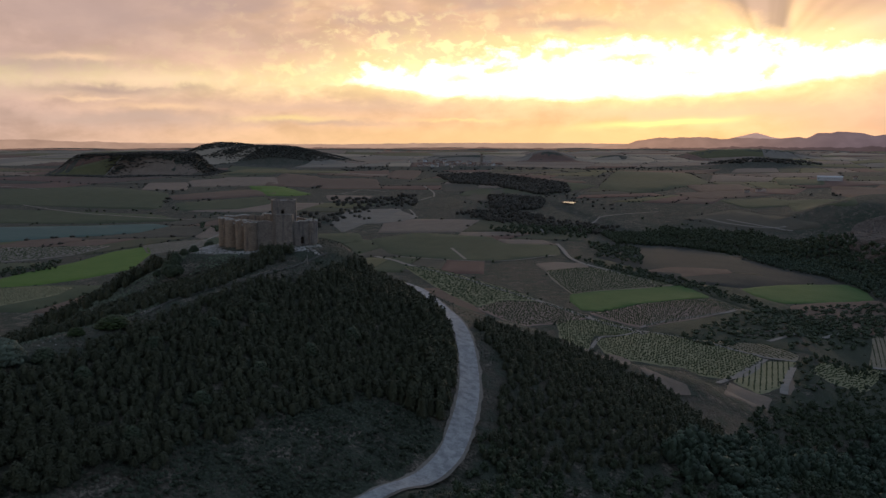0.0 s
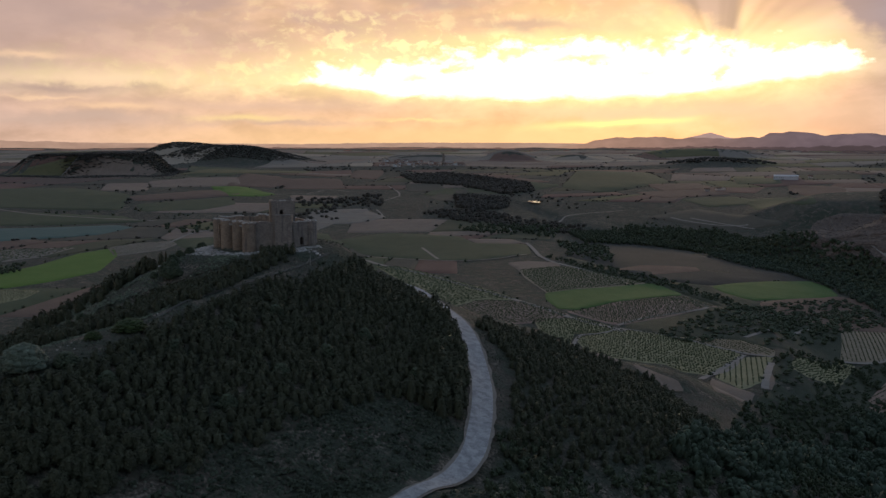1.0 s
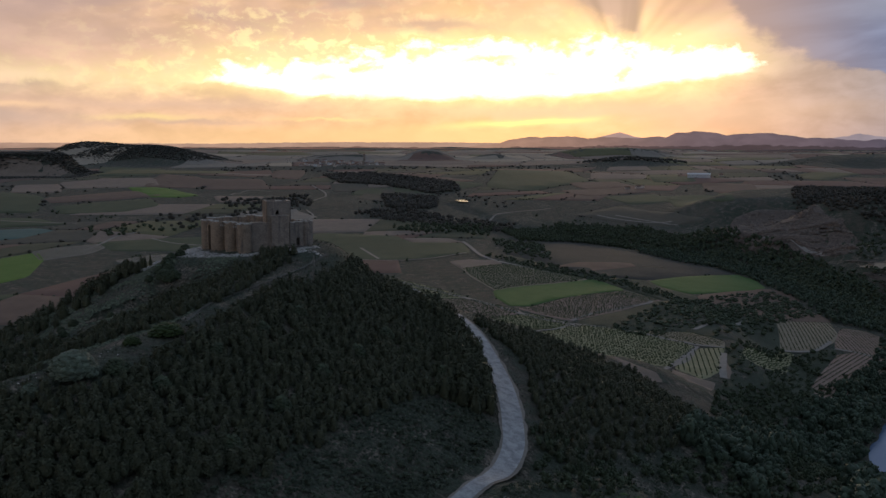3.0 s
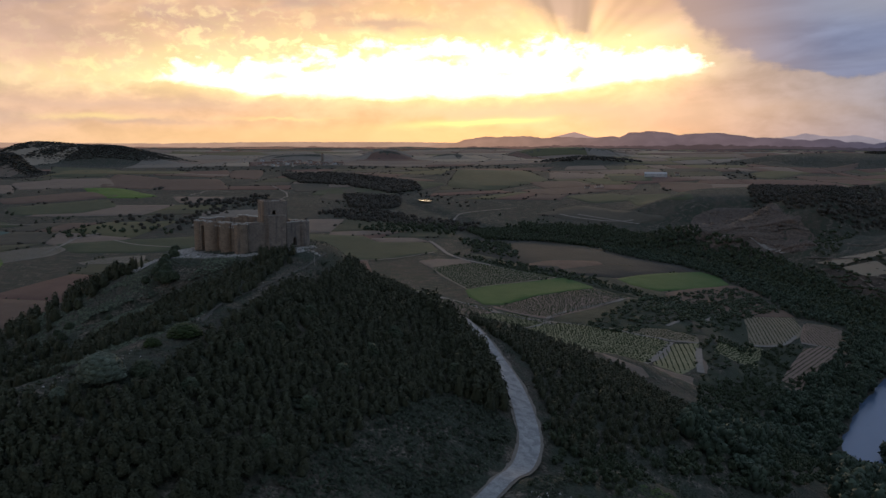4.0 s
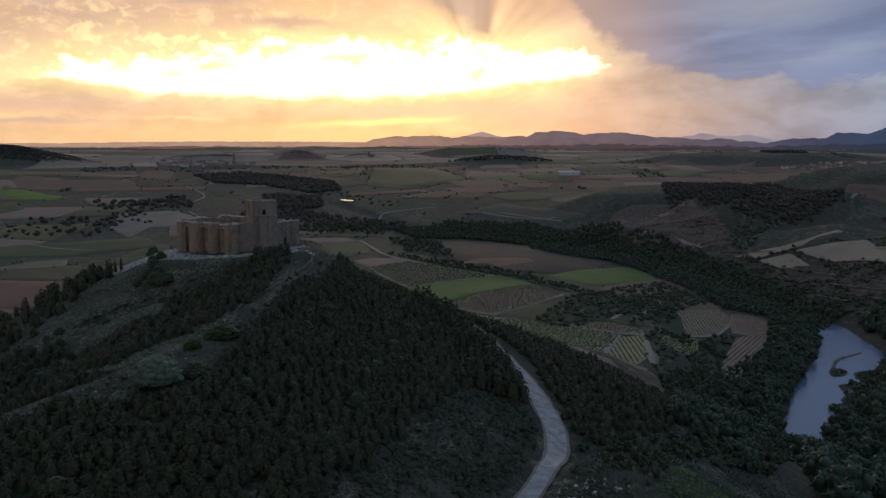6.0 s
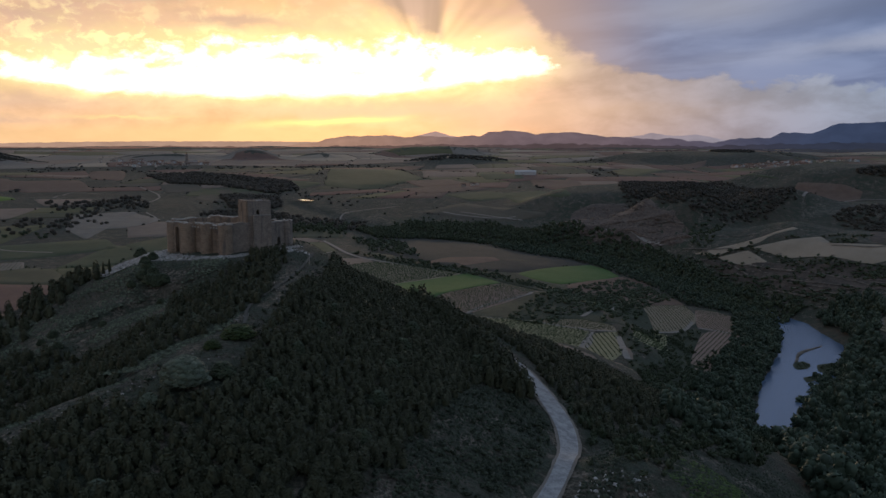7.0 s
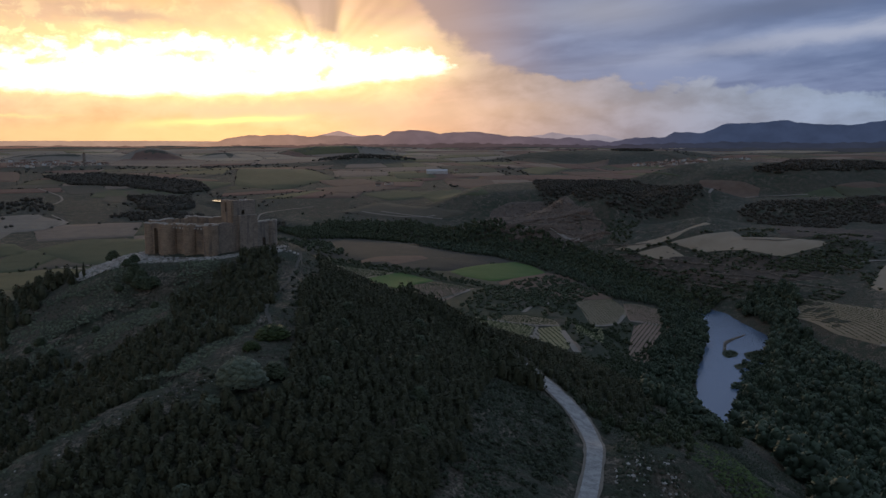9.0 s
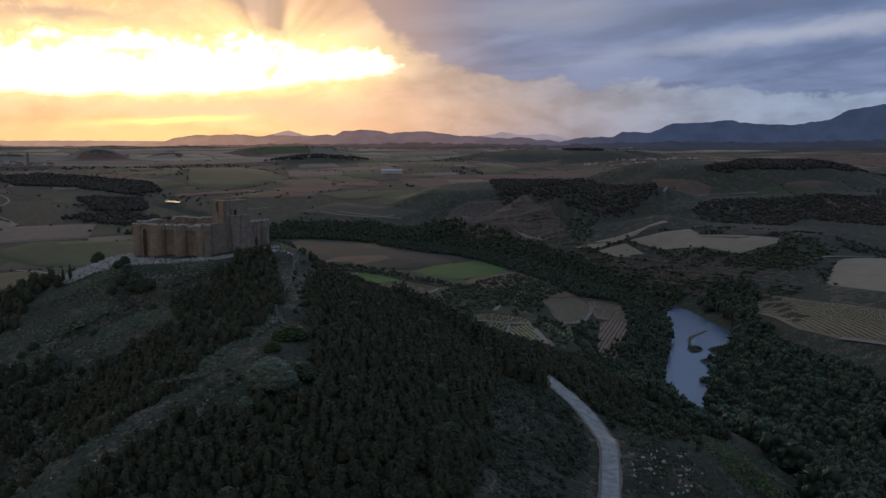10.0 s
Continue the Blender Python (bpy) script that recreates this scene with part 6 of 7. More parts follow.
tx, ty = scatter([(-130, 152), (-108, 166), (-84, 176), (-66, 210), (-56, 250), (-48, 252), (-60, 210), (-78, 172), (-108, 150), (-140, 130)], 2.6, 34, 0.4)
wood("stones", "small pale stones on the ridge crest", STONES, tx, ty, (0.1, 0.3), (0.15, 0.5), ROCK, 74, 0.2)

TUFT = [tuft_shape(80 + k) for k in range(5)]
gx_, gy_ = scatter([(-200, 120), (60, 120), (90, 190), (100, 260), (60, 300), (-60, 310), (-160, 330)], 1.5, 41, 0.85, [SLOPE_PINES, GULLY_PINES, [(-79, 296), (-72, 289), (-63, 273), (-42, 276), (-42, 292), (-64, 307)]])
patchy = np.array([noise.fractal((x * 0.05, y * 0.05, 4.0), 1.0, 2.0, 3) for x, y in zip(gx_, gy_)]) > -0.25
wood("scrub", "low grey-green thyme and broom scrub", TUFT, gx_[patchy], gy_[patchy], (0.22, 0.65), (0.45, 1.1), SCRUB, 75)

# stony bare ground along the crest
for area, gap in (([(-152, 127), (-132, 142), (-116, 155.5), (-104, 162.5), (-94, 170), (-88, 178), (-94, 178), (-104, 168), (-113, 161.5), (-130, 147), (-147, 134)], 0.75), ([(-71, 193), (-62, 213), (-55, 233), (-47, 251), (-42, 256), (-43, 250), (-50, 231), (-57, 211), (-66, 191)], 0.8), ([(-95, 170), (-88, 168), (-92, 163), (-98, 164)], 0.7)):
    qx, qy = scatter(area, gap, 51, 0.5)
    wood("crest_stones", "pale gravel and stones along the ridge crest", STONES, qx, qy, (0.05, 0.18), (0.2, 0.65), CREST_SOIL, 86, 0.2)

# grass tussocks on the open slopes and a denser cover of broom above the road
GRASSY = [(-170, 330), (-120, 314), (-96, 308), (-82, 290), (-72, 272), (-52, 266), (-58, 240), (-72, 196), (-90, 178), (-130, 152), (-150, 160), (-175, 240)]
qx, qy = scatter(GRASSY, 0.95, 45, 0.9, [[(-79, 296), (-72, 289), (-63, 273), (-42, 276), (-42, 292), (-64, 307)]])
thick = np.array([noise.fractal((x * 0.07, y * 0.07, 2.0), 1.0, 2.0, 3) for x, y in zip(qx, qy)]) > -0.18
wood("grass_tussocks", "grey-green grass tussocks on the castle slope", TUFT, qx[thick], qy[thick], (0.25, 0.6), (0.7, 1.5), TUSSOCK, 79)
BROOMY = [(-50, 172), (-33, 184), (-7, 196), (0, 186), (-5, 170), (-18, 153), (-40, 135), (-66, 112), (-76, 128), (-60, 146)]
qx, qy = scatter(BROOMY, 1.15, 46, 0.95)
thick = np.array([noise.fractal((x * 0.09, y * 0.09, 6.0), 1.0, 2.0, 3) for x, y in zip(qx, qy)])
wood("broom_scrub", "low green broom and thyme on an open slope", TUFT, qx[thick > -0.3], qy[thick > -0.3], (0.25, 0.8), (0.8, 1.7), BROOM, 82)
qx, qy = scatter(BROOMY, 2.3, 47, 0.55)
wood("broom_scrub", "knee-high dark shrubs on an open slope", BROAD_MID, qx, qy, (0.6, 1.7), (1.1, 2.6), BROOM, 83)
qx, qy = scatter([(-8, 172), (6, 178), (30, 190), (70, 205), (96, 190), (62, 152), (45, 128), (-30, 122), (-22, 136), (-10, 150)], 1.3, 48, 0.85)
thick = np.array([noise.fractal((x * 0.08, y * 0.08, 8.0), 1.0, 2.0, 3) for x, y in zip(qx, qy)]) > -0.12
wood("broom_scrub", "low broom and grass below the road", TUFT, qx[thick], qy[thick], (0.25, 0.8), (0.8, 1.8), BROOM, 84)
qx, qy = scatter([(14, 156), (26, 158), (40, 158), (38, 146), (24, 138), (12, 138), (8, 148)], 0.8, 49, 0.9)
wood("grass_knoll", "fresh green grass on a rounded knoll", TUFT, qx, qy, (0.2, 0.5), (0.7, 1.5), GREEN_TURF, 85)

BUSH_CROWNS = [crown_mesh(dome_shape(90 + k, 130 if k == 0 else 60, 1500 if k == 0 else 500, 0.026 if k == 0 else 0.04), m) for k, m in enumerate((LEAF_GREY, LEAF_FRESH, LEAF))]
BUSH_TRUNK = trunk_shape("broad", 9)


def bush(label, x, y, high, wide, kind):
    thing = tree("bush", label, x, y, high, wide, BUSH_CROWNS[kind], BUSH_TRUNK, 0.02)
    thing["category"] = "bush"
    return thing


bush("large round grey-green bush on the ridge crest", -85.3, 160.8, 5.2, 8.6, 0)
bush("fresh green spreading bush on the ridge crest", -72.6, 184.0, 3.0, 7.2, 1)
bush("dark green bush beside a larger grey one", -78.4, 163.6, 3.2, 5.0, 2)
bush("small fresh green bush on the crest", -78.5, 178.5, 2.0, 3.6, 1)
bush("fresh green shrub under the pines", -57.5, 209.0, 1.8, 4.2, 1)
for x, y, high in ((-88, 270, 2.6), (-91, 268, 2.2), (-84, 252, 2.0), (-112, 262, 2.4), (-115, 260, 2.0), (-99, 252, 1.8), (-84, 285, 2.6), (-86.5, 282, 2.4), (-110, 244, 2.2)):
    bush("dark green bush on the grassy slope", x, y, high, high * 1.3, 2)
bush("dark green pine bush below the castle terrace", -87.7, 268.8, 3.0, 3.6, 2)
bush("dark green pine bush below the castle terrace", -86.2, 264.1, 3.4, 4.1, 2)
bush("dark green pine bush below the castle terrace", -84.4, 262.1, 3.8, 3.6, 2)
bush("dark green pine bush below the castle terrace", -82.5, 262.2, 3.0, 4.1, 2)
bush("dark green pine bush below the castle terrace", -84.9, 266.9, 3.4, 3.6, 2)
bush("dark green pine bush below the castle terrace", -86.1, 271.3, 3.8, 4.1, 2)
for k in range(26):
    f = (k * 0.618) % 1
    x, y = -100 + 92 * f, 140 + 110 * ((k * 0.414 + f * 0.9) % 1)
    if inside(SLOPE_PINES, x, y):
        bush("grey-green oak shrub among the pines", x, y, 2.4 + f * 1.2, 3.4 + f * 1.4, 0 if k % 5 == 0 else 2)

CYPRESS = crown_mesh(crown_shape("cypress", 99, 130, 0.2), PINE)
for x, y in ((-98.5, 303.5), (-96.6, 302.4)):
    tree("cypress_tree", "slim dark cypress below the castle", x, y, 4.4, 1.1, CYPRESS, PINE_TRUNKS[0], 0.05)
for x, y, high in ((-106, 309, 6.4), (-109, 312, 5.6), (-103.5, 306, 5.0), (-113, 309, 5.2), (-100.5, 300, 4.4), (-118, 306, 4.6), (-112, 302, 4.0)):
    tree("pine_tree", "taller dark pine beside the rubble terrace", x, y, high, high * 0.72, PINE_CROWNS[int(high * 10) % 4], PINE_TRUNKS[1], 0.08, "terrace pines")
tree("oak_tree", "round dark tree behind the rubble terrace", -86.5, 313.0, 4.2, 4.6, BUSH_CROWNS[2], BUSH_TRUNK, 0.12)

footpath = ribbon("footpath", [(-36.9, 269.3), (-43.2, 254.6), (-53.2, 231.5), (-60.6, 219.0), (-65.0, 211.8), (-66.9, 207.2), (-68.5, 201.3), (-69.7, 193.9)], 0.8, CREST_SOIL, 0.10, 0.0, 0.4)
tagged(footpath, "faint trodden path along the ridge crest", "path", kind="structure")

for area, gap, keep, seed in (([(-76, 168), (-68, 192), (-60, 213), (-53, 233), (-46, 251), (-38, 262), (-34, 258), (-44, 236), (-51, 213), (-60, 190), (-70, 164)], 2.1, 0.38, 56), ([(-152, 127), (-130, 144), (-104, 163), (-90, 176), (-84, 172), (-96, 158), (-118, 145), (-148, 118)], 2.4, 0.25, 57)):
    qx, qy = scatter(area, gap, seed, keep)
    wood("crest_shrubs", "low dark shrubs on the bare ridge crest", BROAD_FAR, qx, qy, (0.5, 1.5), (0.9, 2.4), BROOM, seed + 34)

# wooden post with a stay by the path to the castle
post = tagged(new("signpost"), "bleached wooden post with a leaning stay by a path", "post")
post.location = (-41.2, 256.5, float(land(-41.2, 256.5)))
bm = bmesh.new()
bmesh.ops.create_cone(bm, cap_ends=True, segments=8, radius1=0.13, radius2=0.10, depth=3.0, matrix=Matrix.Translation((0, 0, 1.4)))
part("upright", bm, WOOD_PALE, post)
bm = bmesh.new()
bmesh.ops.create_cone(bm, cap_ends=True, segments=8, radius1=0.10, radius2=0.08, depth=2.4, matrix=Matrix.Translation((-0.75, 0.1, 0.9)) @ Matrix.Rotation(0.6, 4, "Y"))
part("stay", bm, WOOD_PALE, post)

# ---- growth on the slopes and the plain ----
vx_, vy_ = scatter([(24, 176), (50, 190), (80, 196), (120, 235), (170, 300), (208, 352), (255, 402), (300, 445), (270, 450), (215, 410), (160, 372), (130, 335), (108, 295), (92, 250), (66, 222), (42, 200)], 3.6, 42, 0.75)
wood("thicket", "dark scrub thicket on the slope to the river", BROAD_MID, vx_, vy_, (1.4, 4.2), (2.2, 4.8), LEAF, 76)
vx_, vy_ = scatter([(10, 178), (24, 176), (42, 168), (60, 150), (70, 110), (30, 120), (4, 136), (-8, 156)], 3.0, 43, 0.22, [[(14, 156), (26, 158), (40, 158), (38, 146), (24, 138), (12, 138), (8, 148)]])
wood("thicket", "scattered dark shrubs on the knoll", BROAD_MID, vx_, vy_, (0.9, 2.4), (1.2, 3.0), LEAF, 77)
vx_, vy_ = scatter([(7, 190), (9, 172), (2, 156), (12, 150), (24, 165), (28, 184), (16, 200)], 2.8, 44, 0.55)
wood("roadside_shrubs", "dark bushes along the road's lower side", BROAD_MID, vx_, vy_, (1.5, 3.6), (1.8, 3.2), LEAF, 78)


def woodland(label, area, gap, high, wide, seed, keep=0.9, shapes=None, material=None):
    x, y = scatter(area, gap, seed, keep)
    if len(x):
        wood("woodland", label, shapes or BROAD_FAR, x, y, high, wide, material or LEAF, seed)


woodland("dark wood beside the far river", [(-11, 1909), (86, 1958), (173, 1792), (237, 1654), (227, 1511), (162, 1472), (103, 1620), (18, 1681)], 8, (5, 8), (9, 13), 101, 0.95, FAR_BUSH, HAZED_WOOD)
woodland("square dark plantation", [(78, 1432), (111, 1437), (165, 1396), (149, 1274), (96, 1239), (71, 1264)], 7, (7, 9), (8, 11), 102, 0.95, FAR_BUSH, HAZED_WOOD)
woodland("riverside trees", [(13, 1175), (96, 1246), (165, 1148), (239, 1133), (210, 1026), (150, 1040), (56, 1102)], 7, (3, 7), (5, 9), 103, 0.55, FAR_BUSH, HAZED_WOOD)
woodland("dark wood behind a marl bank", [(656, 1154), (955, 1395), (924, 1120), (735, 864), (688, 842), (656, 831), (591, 824), (541, 819), (544, 834), (530, 871), (587, 1037)], 6, (2.5, 5), (5, 8.5), 105, 0.8, FAR_BUSH, HAZED_WOOD)
woodland("dark scrub wood above stubble fields", [(734, 802), (814, 838), (927, 794), (1195, 813), (851, 606), (838, 647), (827, 703), (763, 677), (738, 710), (718, 773)], 6, (2, 5), (5, 8.5), 125, 0.75, FAR_BUSH, HAZED_WOOD)
woodland("dark scrub below a stubble field", [(510, 555), (553, 520), (577, 495), (526, 476), (504, 494), (499, 539)], 5, (1.5, 3.5), (3.5, 6.5), 126, 0.75, FAR_BUSH)
woodland("scrub below a stubble field", [(498, 636), (513, 550), (538, 485), (509, 457), (489, 511), (478, 601)], 6, (2, 4), (3, 6), 106, 0.7)
woodland("scrub beside the red bank", [(524, 808), (589, 821), (481, 717), (470, 736)], 7, (2.5, 5), (4, 7), 107, 0.7)
woodland("low scrub across the river", [(421, 782), (451, 722), (467, 576), (446, 518), (426, 552), (435, 624), (430, 671)], 6, (1.5, 4.5), (4, 8), 108, 0.7)
woodland("dark scrub below the spur", [(186, 434), (199, 445), (189, 421), (196, 411), (222, 431), (242, 438), (235, 415), (195, 375), (161, 349), (132, 320), (146, 366), (154, 376), (162, 383)], 4.2, (1.0, 3.2), (2.2, 5.0), 127, 0.5, BROAD_FAR)
woodland("dark bushes in a hollow between vineyards", [(257, 482), (277, 490), (295, 498), (289, 487), (263, 460), (232, 427), (214, 396), (190, 372), (178, 373), (188, 399), (210, 422)], 4.5, (1.2, 3.6), (2.4, 5.0), 128, 0.6, BROAD_MID)
woodland("scrub between vineyards and fields", [(251, 610), (355, 679), (358, 606), (281, 544), (220, 502), (153, 465), (139, 490), (182, 544)], 5.5, (1.2, 4), (4, 8), 109, 0.75)
woodland("hedge of dark bushes", [(-378, 718), (-359, 739), (-352, 779), (-335, 731), (-361, 680)], 6, (2, 5), (4, 7), 110, 0.8)
woodland("dark trees behind the castle", [(-275, 1075), (-215, 1061), (-155, 1040), (-150, 1003), (-239, 1013)], 10, (4, 8), (6, 10), 111, 0.35)
woodland("dark scrub on a rise", [(-266, 1194), (-166, 1154), (-106, 1254), (-95, 1102), (-149, 1020), (-220, 1057)], 11, (3, 7), (5, 10), 112, 0.28, FAR_BUSH, HAZED_WOOD)
woodland("dark scrub in a hollow", [(-186, 1360), (-108, 1346), (-48, 1468), (-36, 1248), (-106, 1240), (-166, 1255)], 10, (4, 8), (6, 11), 113, 0.4, FAR_BUSH, HAZED_WOOD)
woodland("dark trees by a track", [(-301, 1050), (-252, 1072), (-229, 996), (-275, 976)], 9, (4, 8), (6, 10), 114, 0.35)
woodland("riverside bushes", [(50, 1034), (161, 1093), (203, 1081), (162, 972), (72, 996)], 8, (4, 9), (5, 10), 115, 0.65)
woodland("bushes along a field bank", [(124, 821), (177, 740), (215, 684), (232, 634), (250, 585), (229, 572), (205, 655), (151, 730)], 5, (1.5, 4.5), (3.5, 7), 116, 0.8)
woodland("bushes in a hollow", [(161, 940), (211, 912), (184, 771), (152, 823)], 6.5, (2, 6), (5, 9), 117, 0.75)
woodland("bushes round the lower plots", [(231, 559), (334, 631), (292, 550), (191, 457), (200, 491)], 6, (1.5, 5), (4, 7.5), 118, 0.45)
woodland("trees round the spur vineyard", [(178, 423), (193, 442), (250, 490), (262, 455), (245, 436), (245, 475), (232, 458)], 5, (2, 5), (3, 5), 119, 0.7)
woodland("dark oak wood on a flat-topped hill", [(-885, 1960), (-850, 1825), (-690, 1790), (-510, 1840), (-488, 1970), (-570, 2090), (-820, 2090)], 6.5, (2, 3.4), (8, 10), 120, 0.99, FAR_BUSH, HAZED_WOOD)
woodland("patchy wood on a long hill", [(-800, 2520), (-600, 2400), (-350, 2420), (-230, 2560), (-400, 2700), (-700, 2700)], 9, (2, 3.5), (9, 12), 121, 0.93, FAR_BUSH, HAZED_WOOD)
woodland("dark wood on a broad hill", [(1027, 1048), (1134, 1077), (1300, 1180), (1500, 1150), (1650, 1080), (1500, 1000), (1326, 967), (1194, 967), (1103, 980), (1052, 1008)], 7.5, (3, 6), (8, 12), 122, 0.93, FAR_BUSH, HAZED_WOOD)
woodland("dark trees on a village knoll", [(1585, 2055), (1625, 2025), (1705, 2025), (1725, 2095), (1665, 2145), (1605, 2115)], 9, (4, 7), (8, 12), 123, 0.9, FAR_BUSH, HAZED_WOOD)
woodland("dark wood on a low ridge", [(690, 2290), (760, 2230), (930, 2240), (1030, 2310), (1000, 2380), (860, 2370), (740, 2340)], 12, (4, 7), (10, 15), 124, 0.7, FAR_BUSH, HAZED_WOOD)

# hedges and lone bushes along the plots' edges
edge_x, edge_y = [], []
rng = np.random.default_rng(7)
for pts in PLOTS:
    for (ax, ay), (bx, by) in zip(pts, pts[1:] + pts[:1]):
        long, d = math.hypot(bx - ax, by - ay), math.hypot((ax + bx) / 2 + 40, (ay + by) / 2)
        gap = 6 if d < 900 else 9 if d < 2000 else 16
        much = 0.65 if rng.random() < 0.20 else 0.05
        for k in range(int(long / gap)):
            if rng.random() < much:
                f = rng.random()
                edge_x.append(ax + (bx - ax) * f + rng.normal(0, 2))
                edge_y.append(ay + (by - ay) * f + rng.normal(0, 2))
edge_x, edge_y = np.array(edge_x), np.array(edge_y)
clear_of = np.ones(edge_x.size, bool)
for pts in PLOTS[:BY_HAND]:
    clear_of &= ~inside(pts, edge_x, edge_y)
edge_x, edge_y = edge_x[clear_of], edge_y[clear_of]
edge_d = np.hypot(edge_x + 40, edge_y)
near_edge = (edge_d < 900) & (land(edge_x, edge_y) - plain_land(edge_x, edge_y) < 0.5)
wood("hedge_bushes", "dark hedge bushes between fields", BROAD_FAR, edge_x[near_edge], edge_y[near_edge], (1.0, 3.2), (1.8, 4.2), LEAF, 131)
far_edge = edge_d >= 900
wood("hedge_bushes", "far dark hedges between fields", FAR_BUSH, edge_x[far_edge], edge_y[far_edge], (1.2, 3.4), (2.5, 6.0), HAZED_WOOD, 132)
# loose clumps over the plain, thick in some quarters and thin in others
rng = np.random.default_rng(8)
lx, ly = rng.uniform(-1500, 2600, 22000), 560 + 2900 * rng.random(22000) ** 0.8
ahead = (np.abs(np.degrees(np.arctan2(lx + 60, ly)) - 15) < 47)
quarter = np.array([noise.fractal((x * 0.0035, y * 0.0022, 9.0), 1.0, 2.0, 4) for x, y in zip(lx, ly)])
ok = ahead & (quarter > 0.12 + 0.25 * rng.random(lx.size)) & (near_line(RIVER, lx, ly)[0] > 45)
for pts in PLOTS:
    ok &= ~inside(pts, lx, ly)
ld = np.hypot(lx + 40, ly)
wood("loose_bushes", "scattered dark bushes and trees on the plain", CLUMP, lx[ok & (ld < 1300)], ly[ok & (ld < 1300)], (1.0, 3.5), (2.0, 5.5), LEAF, 133)
wood("loose_bushes", "far scattered dark copses on the plain", CLUMP, lx[ok & (ld >= 1300)], ly[ok & (ld >= 1300)], (2.0, 4.5), (4.0, 9.0), HAZED_WOOD, 134)

# red marl bank across the river: broken ledges
ledge = []
for k, (x, y, long, turn) in enumerate(((440, 862, 70, -30), (468, 846, 80, -38), (490, 815, 70, -50), (455, 880, 60, -20), (500, 850, 60, -45), (482, 775, 40, -60))):
    bm = bmesh.new()
    c, s = math.cos(radians(turn)), math.sin(radians(turn))
    rows = []
    for i in range(25):
        f = (i / 24 - 0.5) * long
        row = []
        for back, up in ((-5, -0.6), (-3.2, 0.4), (-2.6, 3.2), (0.5, 4.0), (5, 3.0)):
            wx = 3.0 * noise.noise((f * 0.11, k * 3.1, back * 0.2))
            px_, py_ = x + f * c - (back + wx) * s, y + f * s + (back + wx) * c
            fade = min(1, (1 - abs(f) / long * 2) * 4)
            row.append(bm.verts.new((px_, py_, float(land(px_, py_)) - 0.8 + (up + 1.2 * noise.noise((f * 0.3, up, k))) * fade)))
        rows.append(row)
    for p, q in zip(rows, rows[1:]):
        for j in range(4):
            bm.faces.new((p[j], p[j + 1], q[j + 1], q[j]))
    me = bpy.data.meshes.new("marl_ledge")
    bm.to_mesh(me)
    bm.free()
    me.materials.append(CLIFF)
    tagged(new("marl_ledge", me), "eroded reddish earth ledge across the river", "bank", "marl ledges", "structure")
tagged(sheet("marl_slope", [(417, 925), (498, 1025), (536, 1035), (584, 1021), (522, 870), (519, 828), (523, 811), (477, 755), (467, 795), (456, 836), (436, 878)], CLIFF, 8.0), "bare reddish marl slope", "bank", kind="structure")

qx, qy = scatter([(417, 925), (498, 1025), (536, 1035), (584, 1021), (522, 870), (519, 828), (523, 811), (477, 755), (467, 795), (456, 836), (436, 878)], 5.0, 52, 0.6)
wood("marl_rocks", "broken reddish rocks on the marl slope", STONES, qx, qy, (1.2, 4.5), (3.0, 10.0), CLIFF, 87, 0.4)
qx, qy = scatter([(421, 782), (458, 744), (504, 672), (520, 551), (450, 467), (430, 511), (430, 600), (436, 690)], 6.5, 53, 0.35)
wood("marl_rocks", "pale stones and bare patches across the river", STONES, qx, qy, (0.3, 1.0), (2.0, 6.0), MARL, 88, 0.45)

qx, qy = scatter([(421, 782), (473, 726), (547, 647), (640, 560), (700, 470), (504, 395), (427, 436), (432, 532), (430, 650)], 6.0, 54, 0.85)
clear_of = np.array([noise.fractal((x * 0.022, y * 0.022, 3.0), 1.0, 2.0, 4) for x, y in zip(qx, qy)]) > 0.04
for pts in PLOTS[:BY_HAND]:
    clear_of &= ~inside(pts, qx, qy)
wood("scrub_patches", "patches of dark scrub on the far bank", BROAD_FAR, qx[clear_of], qy[clear_of], (1.2, 4.0), (4.0, 9.0), LEAF, 89)

# islets in the river and a far bend that catches the glow
ISLETS = (
    ([(315, 424), (321, 424), (319, 418), (311, 412), (305, 412), (307, 416)], "low islet of green reeds in the river", True),
    ([(294, 394), (302, 396), (303, 393), (294, 389), (289, 388)], "low islet of green reeds in the river", True),
    ([(324, 413), (336, 414), (348, 412), (336, 400), (315, 397), (315, 404)], "low islet of green reeds in the river", True),
    ([(317, 427), (332, 440), (345, 447), (365, 453), (363, 450.5), (343, 443.5), (331, 437.5), (318.5, 426)], "narrow gravel bar just above the water", False))
for pts, label, green in ISLETS:
    ob = sheet("islet", pts, ROUGH if green else MARL, 3.0)
    for v in ob.data.vertices:
        v.co.z = 1.42 + 0.2 * noise.noise((v.co.x * 0.3, v.co.y * 0.3, 0))
    tagged(ob, label, "islet", "river islets", "structure")
    if green:
        qx, qy = scatter(pts, 1.5, 97, 0.9)
        wood("islet_reeds", "low green reeds and willow shoots on an islet", BROAD_FAR, qx, qy, (2.6, 3.6), (1.8, 3.0), LEAF, 98)
ob = sheet("river_bend", [(192, 1350), (197, 1362), (203, 1354), (206, 1334), (201, 1322), (195, 1332)], WATER, 8.0)
for v in ob.data.vertices:
    v.co.z = 46.0
tagged(ob, "distant bend of the river catching the sunset", "river", kind="structure")


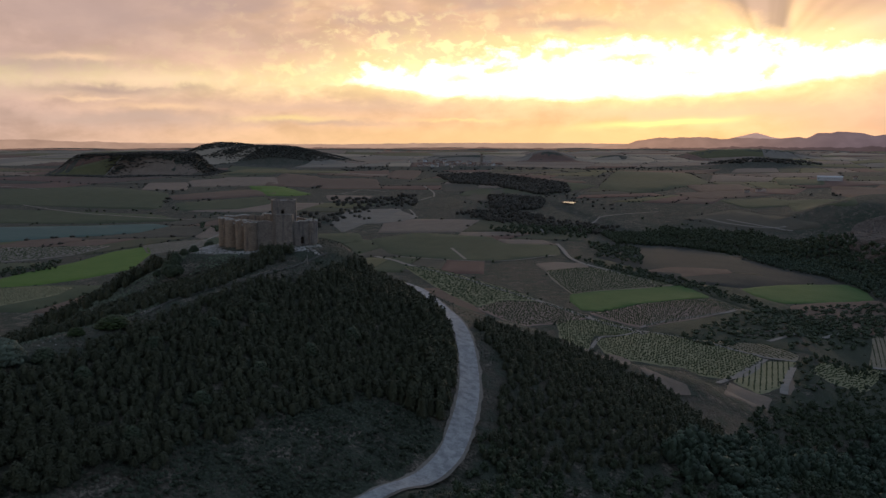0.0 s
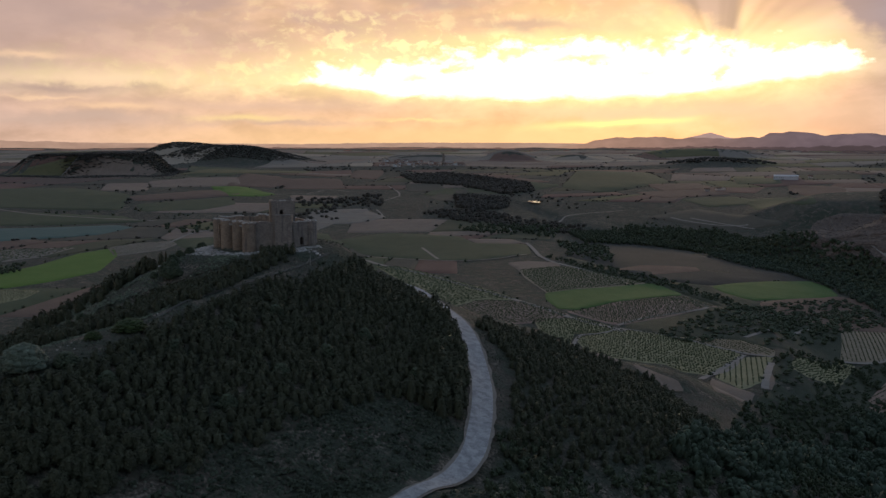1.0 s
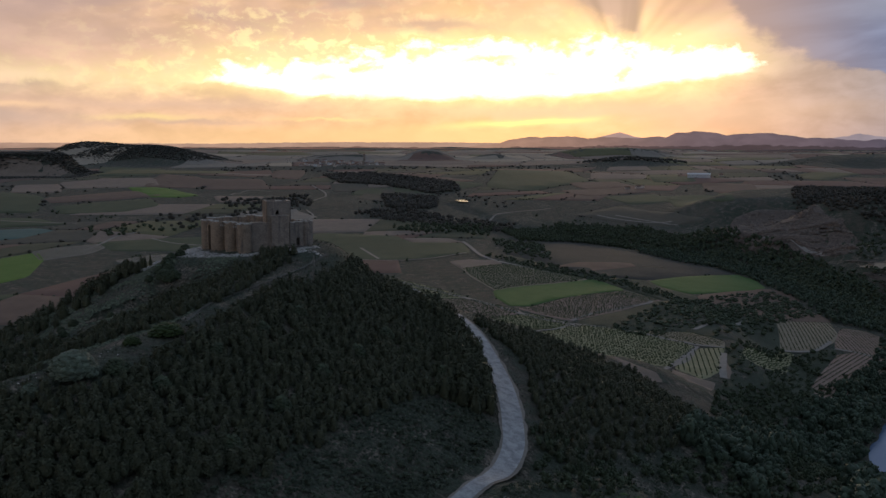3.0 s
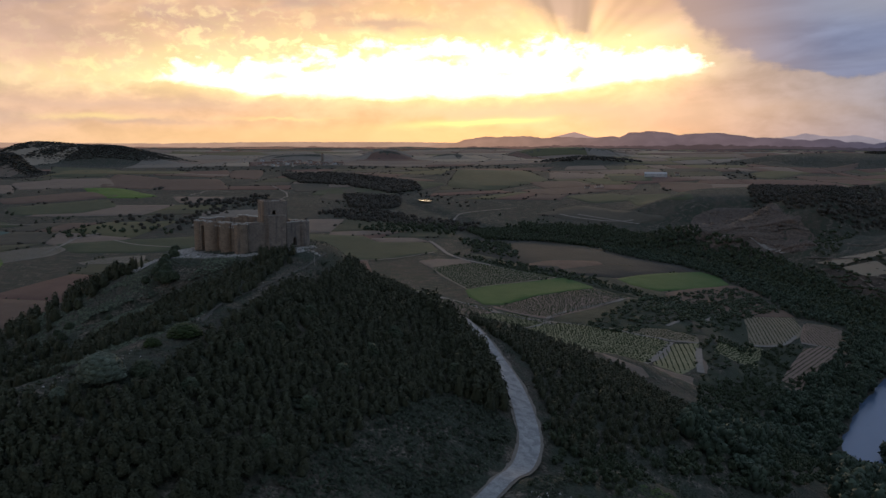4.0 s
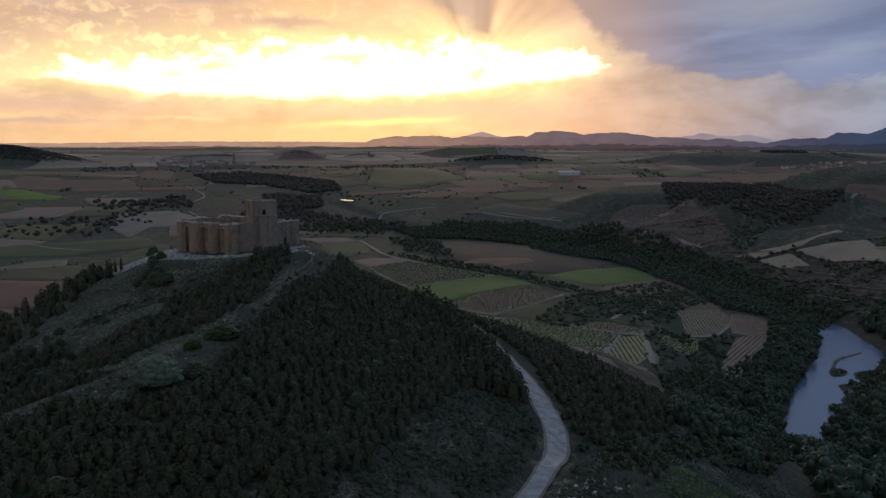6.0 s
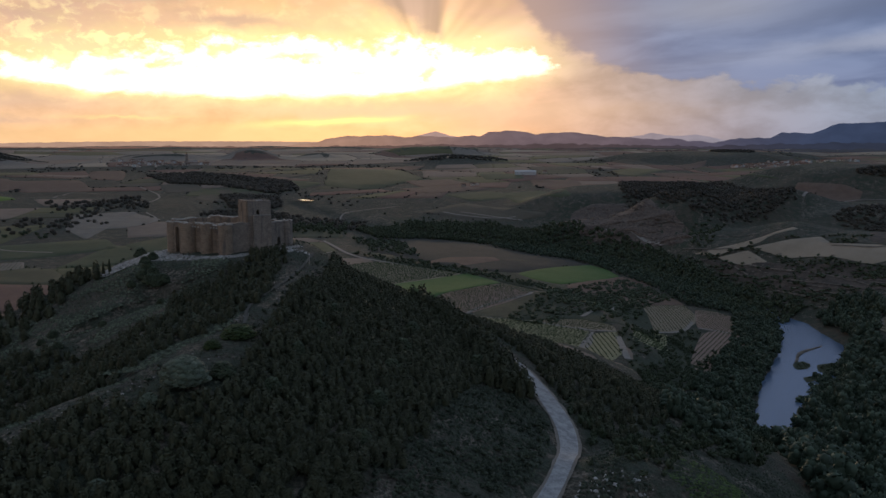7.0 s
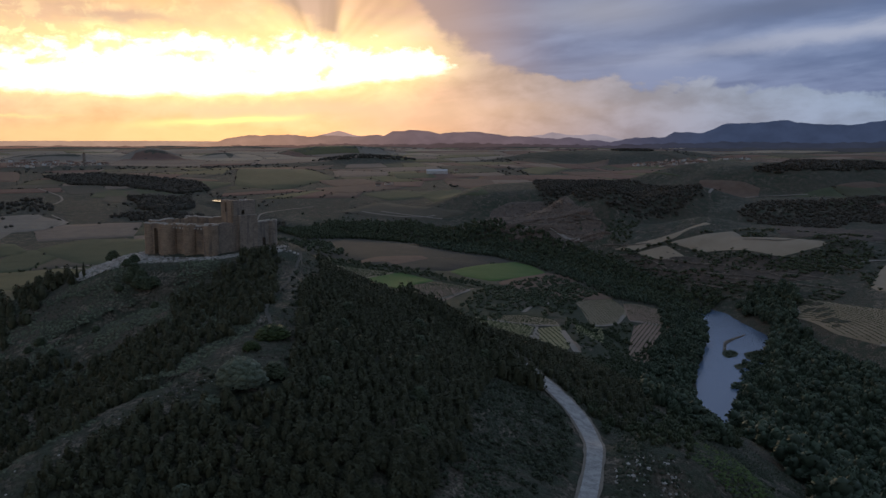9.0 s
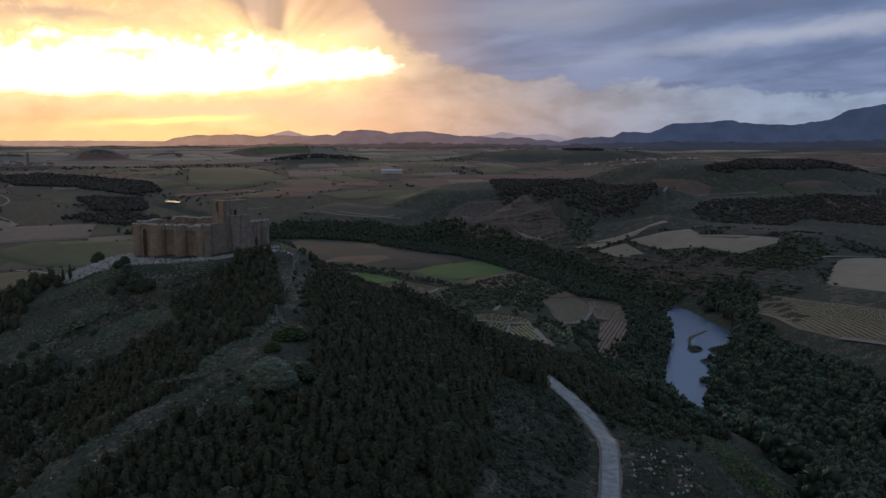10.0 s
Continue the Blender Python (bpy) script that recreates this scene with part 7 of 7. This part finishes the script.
# ---- villages and farm buildings ----
def house_model(name, label, long, deep, high, rise, wall_mat, roof_mat):
    """A plain gabled house: walls, roof with eaves, door and window openings as near-black panels, the shade inside put
    into their colour.
    """
    thing = tagged(new(name), label, "house")
    bm = bmesh.new()
    x, y = long / 2, deep / 2
    low = [bm.verts.new(p) for p in ((-x, -y, -2), (x, -y, -2), (x, y, -2), (-x, y, -2))]
    top = [bm.verts.new(p) for p in ((-x, -y, high), (x, -y, high), (x, y, high), (-x, y, high))]
    ends = [bm.verts.new((-x, 0, high + rise)), bm.verts.new((x, 0, high + rise))]
    for k in range(4):
        bm.faces.new((low[k], low[(k + 1) % 4], top[(k + 1) % 4], top[k]))
    bm.faces.new((top[3], top[0], ends[0]))
    bm.faces.new((top[1], top[2], ends[1]))
    part("wall", bm, wall_mat, thing)
    bm = bmesh.new()
    e, t = 0.5, 0.25
    for side in (-1, 1):
        a = [(-x - e, side * (y + e), high - 0.3), (x + e, side * (y + e), high - 0.3), (x + e, 0, high + rise + t), (-x - e, 0, high + rise + t)]
        upper = [bm.verts.new(p) for p in a]
        under = [bm.verts.new((p[0], p[1], p[2] - t)) for p in a]
        bm.faces.new(upper)
        bm.faces.new(under)
        for k in range(4):
            bm.faces.new((upper[k], upper[(k + 1) % 4], under[(k + 1) % 4], under[k]))
    part("roof", bm, roof_mat, thing, "clay tile roof")
    for k in range(max(2, int(long / 4))):
        bm = bmesh.new()
        bmesh.ops.create_cube(bm, size=1.0, matrix=Matrix.Translation((-x + (k + 0.5) * long / max(2, int(long / 4)), -y - 0.02, high * 0.62)) @ Matrix.Diagonal((1.0, 0.14, 1.3, 1)))
        part("window", bm, DARK, thing)
    return thing


KINDS = [house_model("village_house", "far village house with plastered walls and a tiled roof", 10, 7, 5, 1.8, PLASTER, ROOF_TILE),
         house_model("village_house", "small far village house with a tiled roof", 8, 6, 4, 1.5, PLASTER, ROOF_TILE),
         house_model("village_house", "white far village house with a tiled roof", 12, 7, 6, 1.8, WHITE_WALL, ROOF_TILE)]
for k, h in enumerate(KINDS):
    hx, hy = 30 + 26 * k, 2240 + 12 * k
    h.location = (hx, hy, float(land(hx, hy)))
rng = random.Random(5)
placed = 0
for cx, cy, rx_, ry_, count in ((45, 2290, 115, 80, 62), (1500, 1740, 130, 60, 64), (1690, 1810, 170, 60, 34), (-60, 2560, 80, 30, 10)):
    for _ in range(count):
        a, r = rng.uniform(0, 6.283), math.sqrt(rng.random())
        x, y = cx + rx_ * r * math.cos(a), cy + ry_ * r * math.sin(a)
        h = copy_thing(KINDS[0 if rng.random() < 0.45 else 1 if rng.random() < 0.75 else 2], pose(x, y, float(land(x, y)), 0, 0, rng.choice((0, 90, 20, 110, -25, 65)) + rng.uniform(-8, 8)))
        h["group"] = "village houses"
church = tagged(new("church"), "stone village church with a square bell tower", "church")
church.location = (118, 2310, float(land(118, 2310)))
for name, size, at, mat in (("nave", (26, 12, 11), (0, 0, 5.5), PLASTER), ("bell_tower", (6, 6, 26), (-14, 0, 13), STONE_GREY), ("tower_cap", (4.5, 4.5, 4), (-14, 0, 28), ROOF_TILE)):
    bm = bmesh.new()
    bmesh.ops.create_cube(bm, size=1.0, matrix=Matrix.Translation(at) @ Matrix.Diagonal((*size, 1)))
    if name != "bell_tower":
        for v in bm.verts:
            if v.co.z > at[2]:
                v.co.y *= 0.35
                if name == "tower_cap":
                    v.co.x = -14 + (v.co.x + 14) * 0.35
    part(name, bm, mat, church)
barn = house_model("winery", "long white winery shed", 46, 16, 8, 2.0, WHITE_WALL, WHITE_WALL)
barn.matrix_basis = pose(766, 1690, float(land(766, 1690)), 0, 0, -25)
barn["category"] = "shed"
for x, y, turn in ((800, 1722, 10), (836, 1730, -20), (548, 1480, 15), (560, 1488, 80), (523, 1466, 0)):
    h = copy_thing(KINDS[1], pose(x, y, float(land(x, y)), 0, 0, turn))
    h["label"] = "lone farm building on the plain"
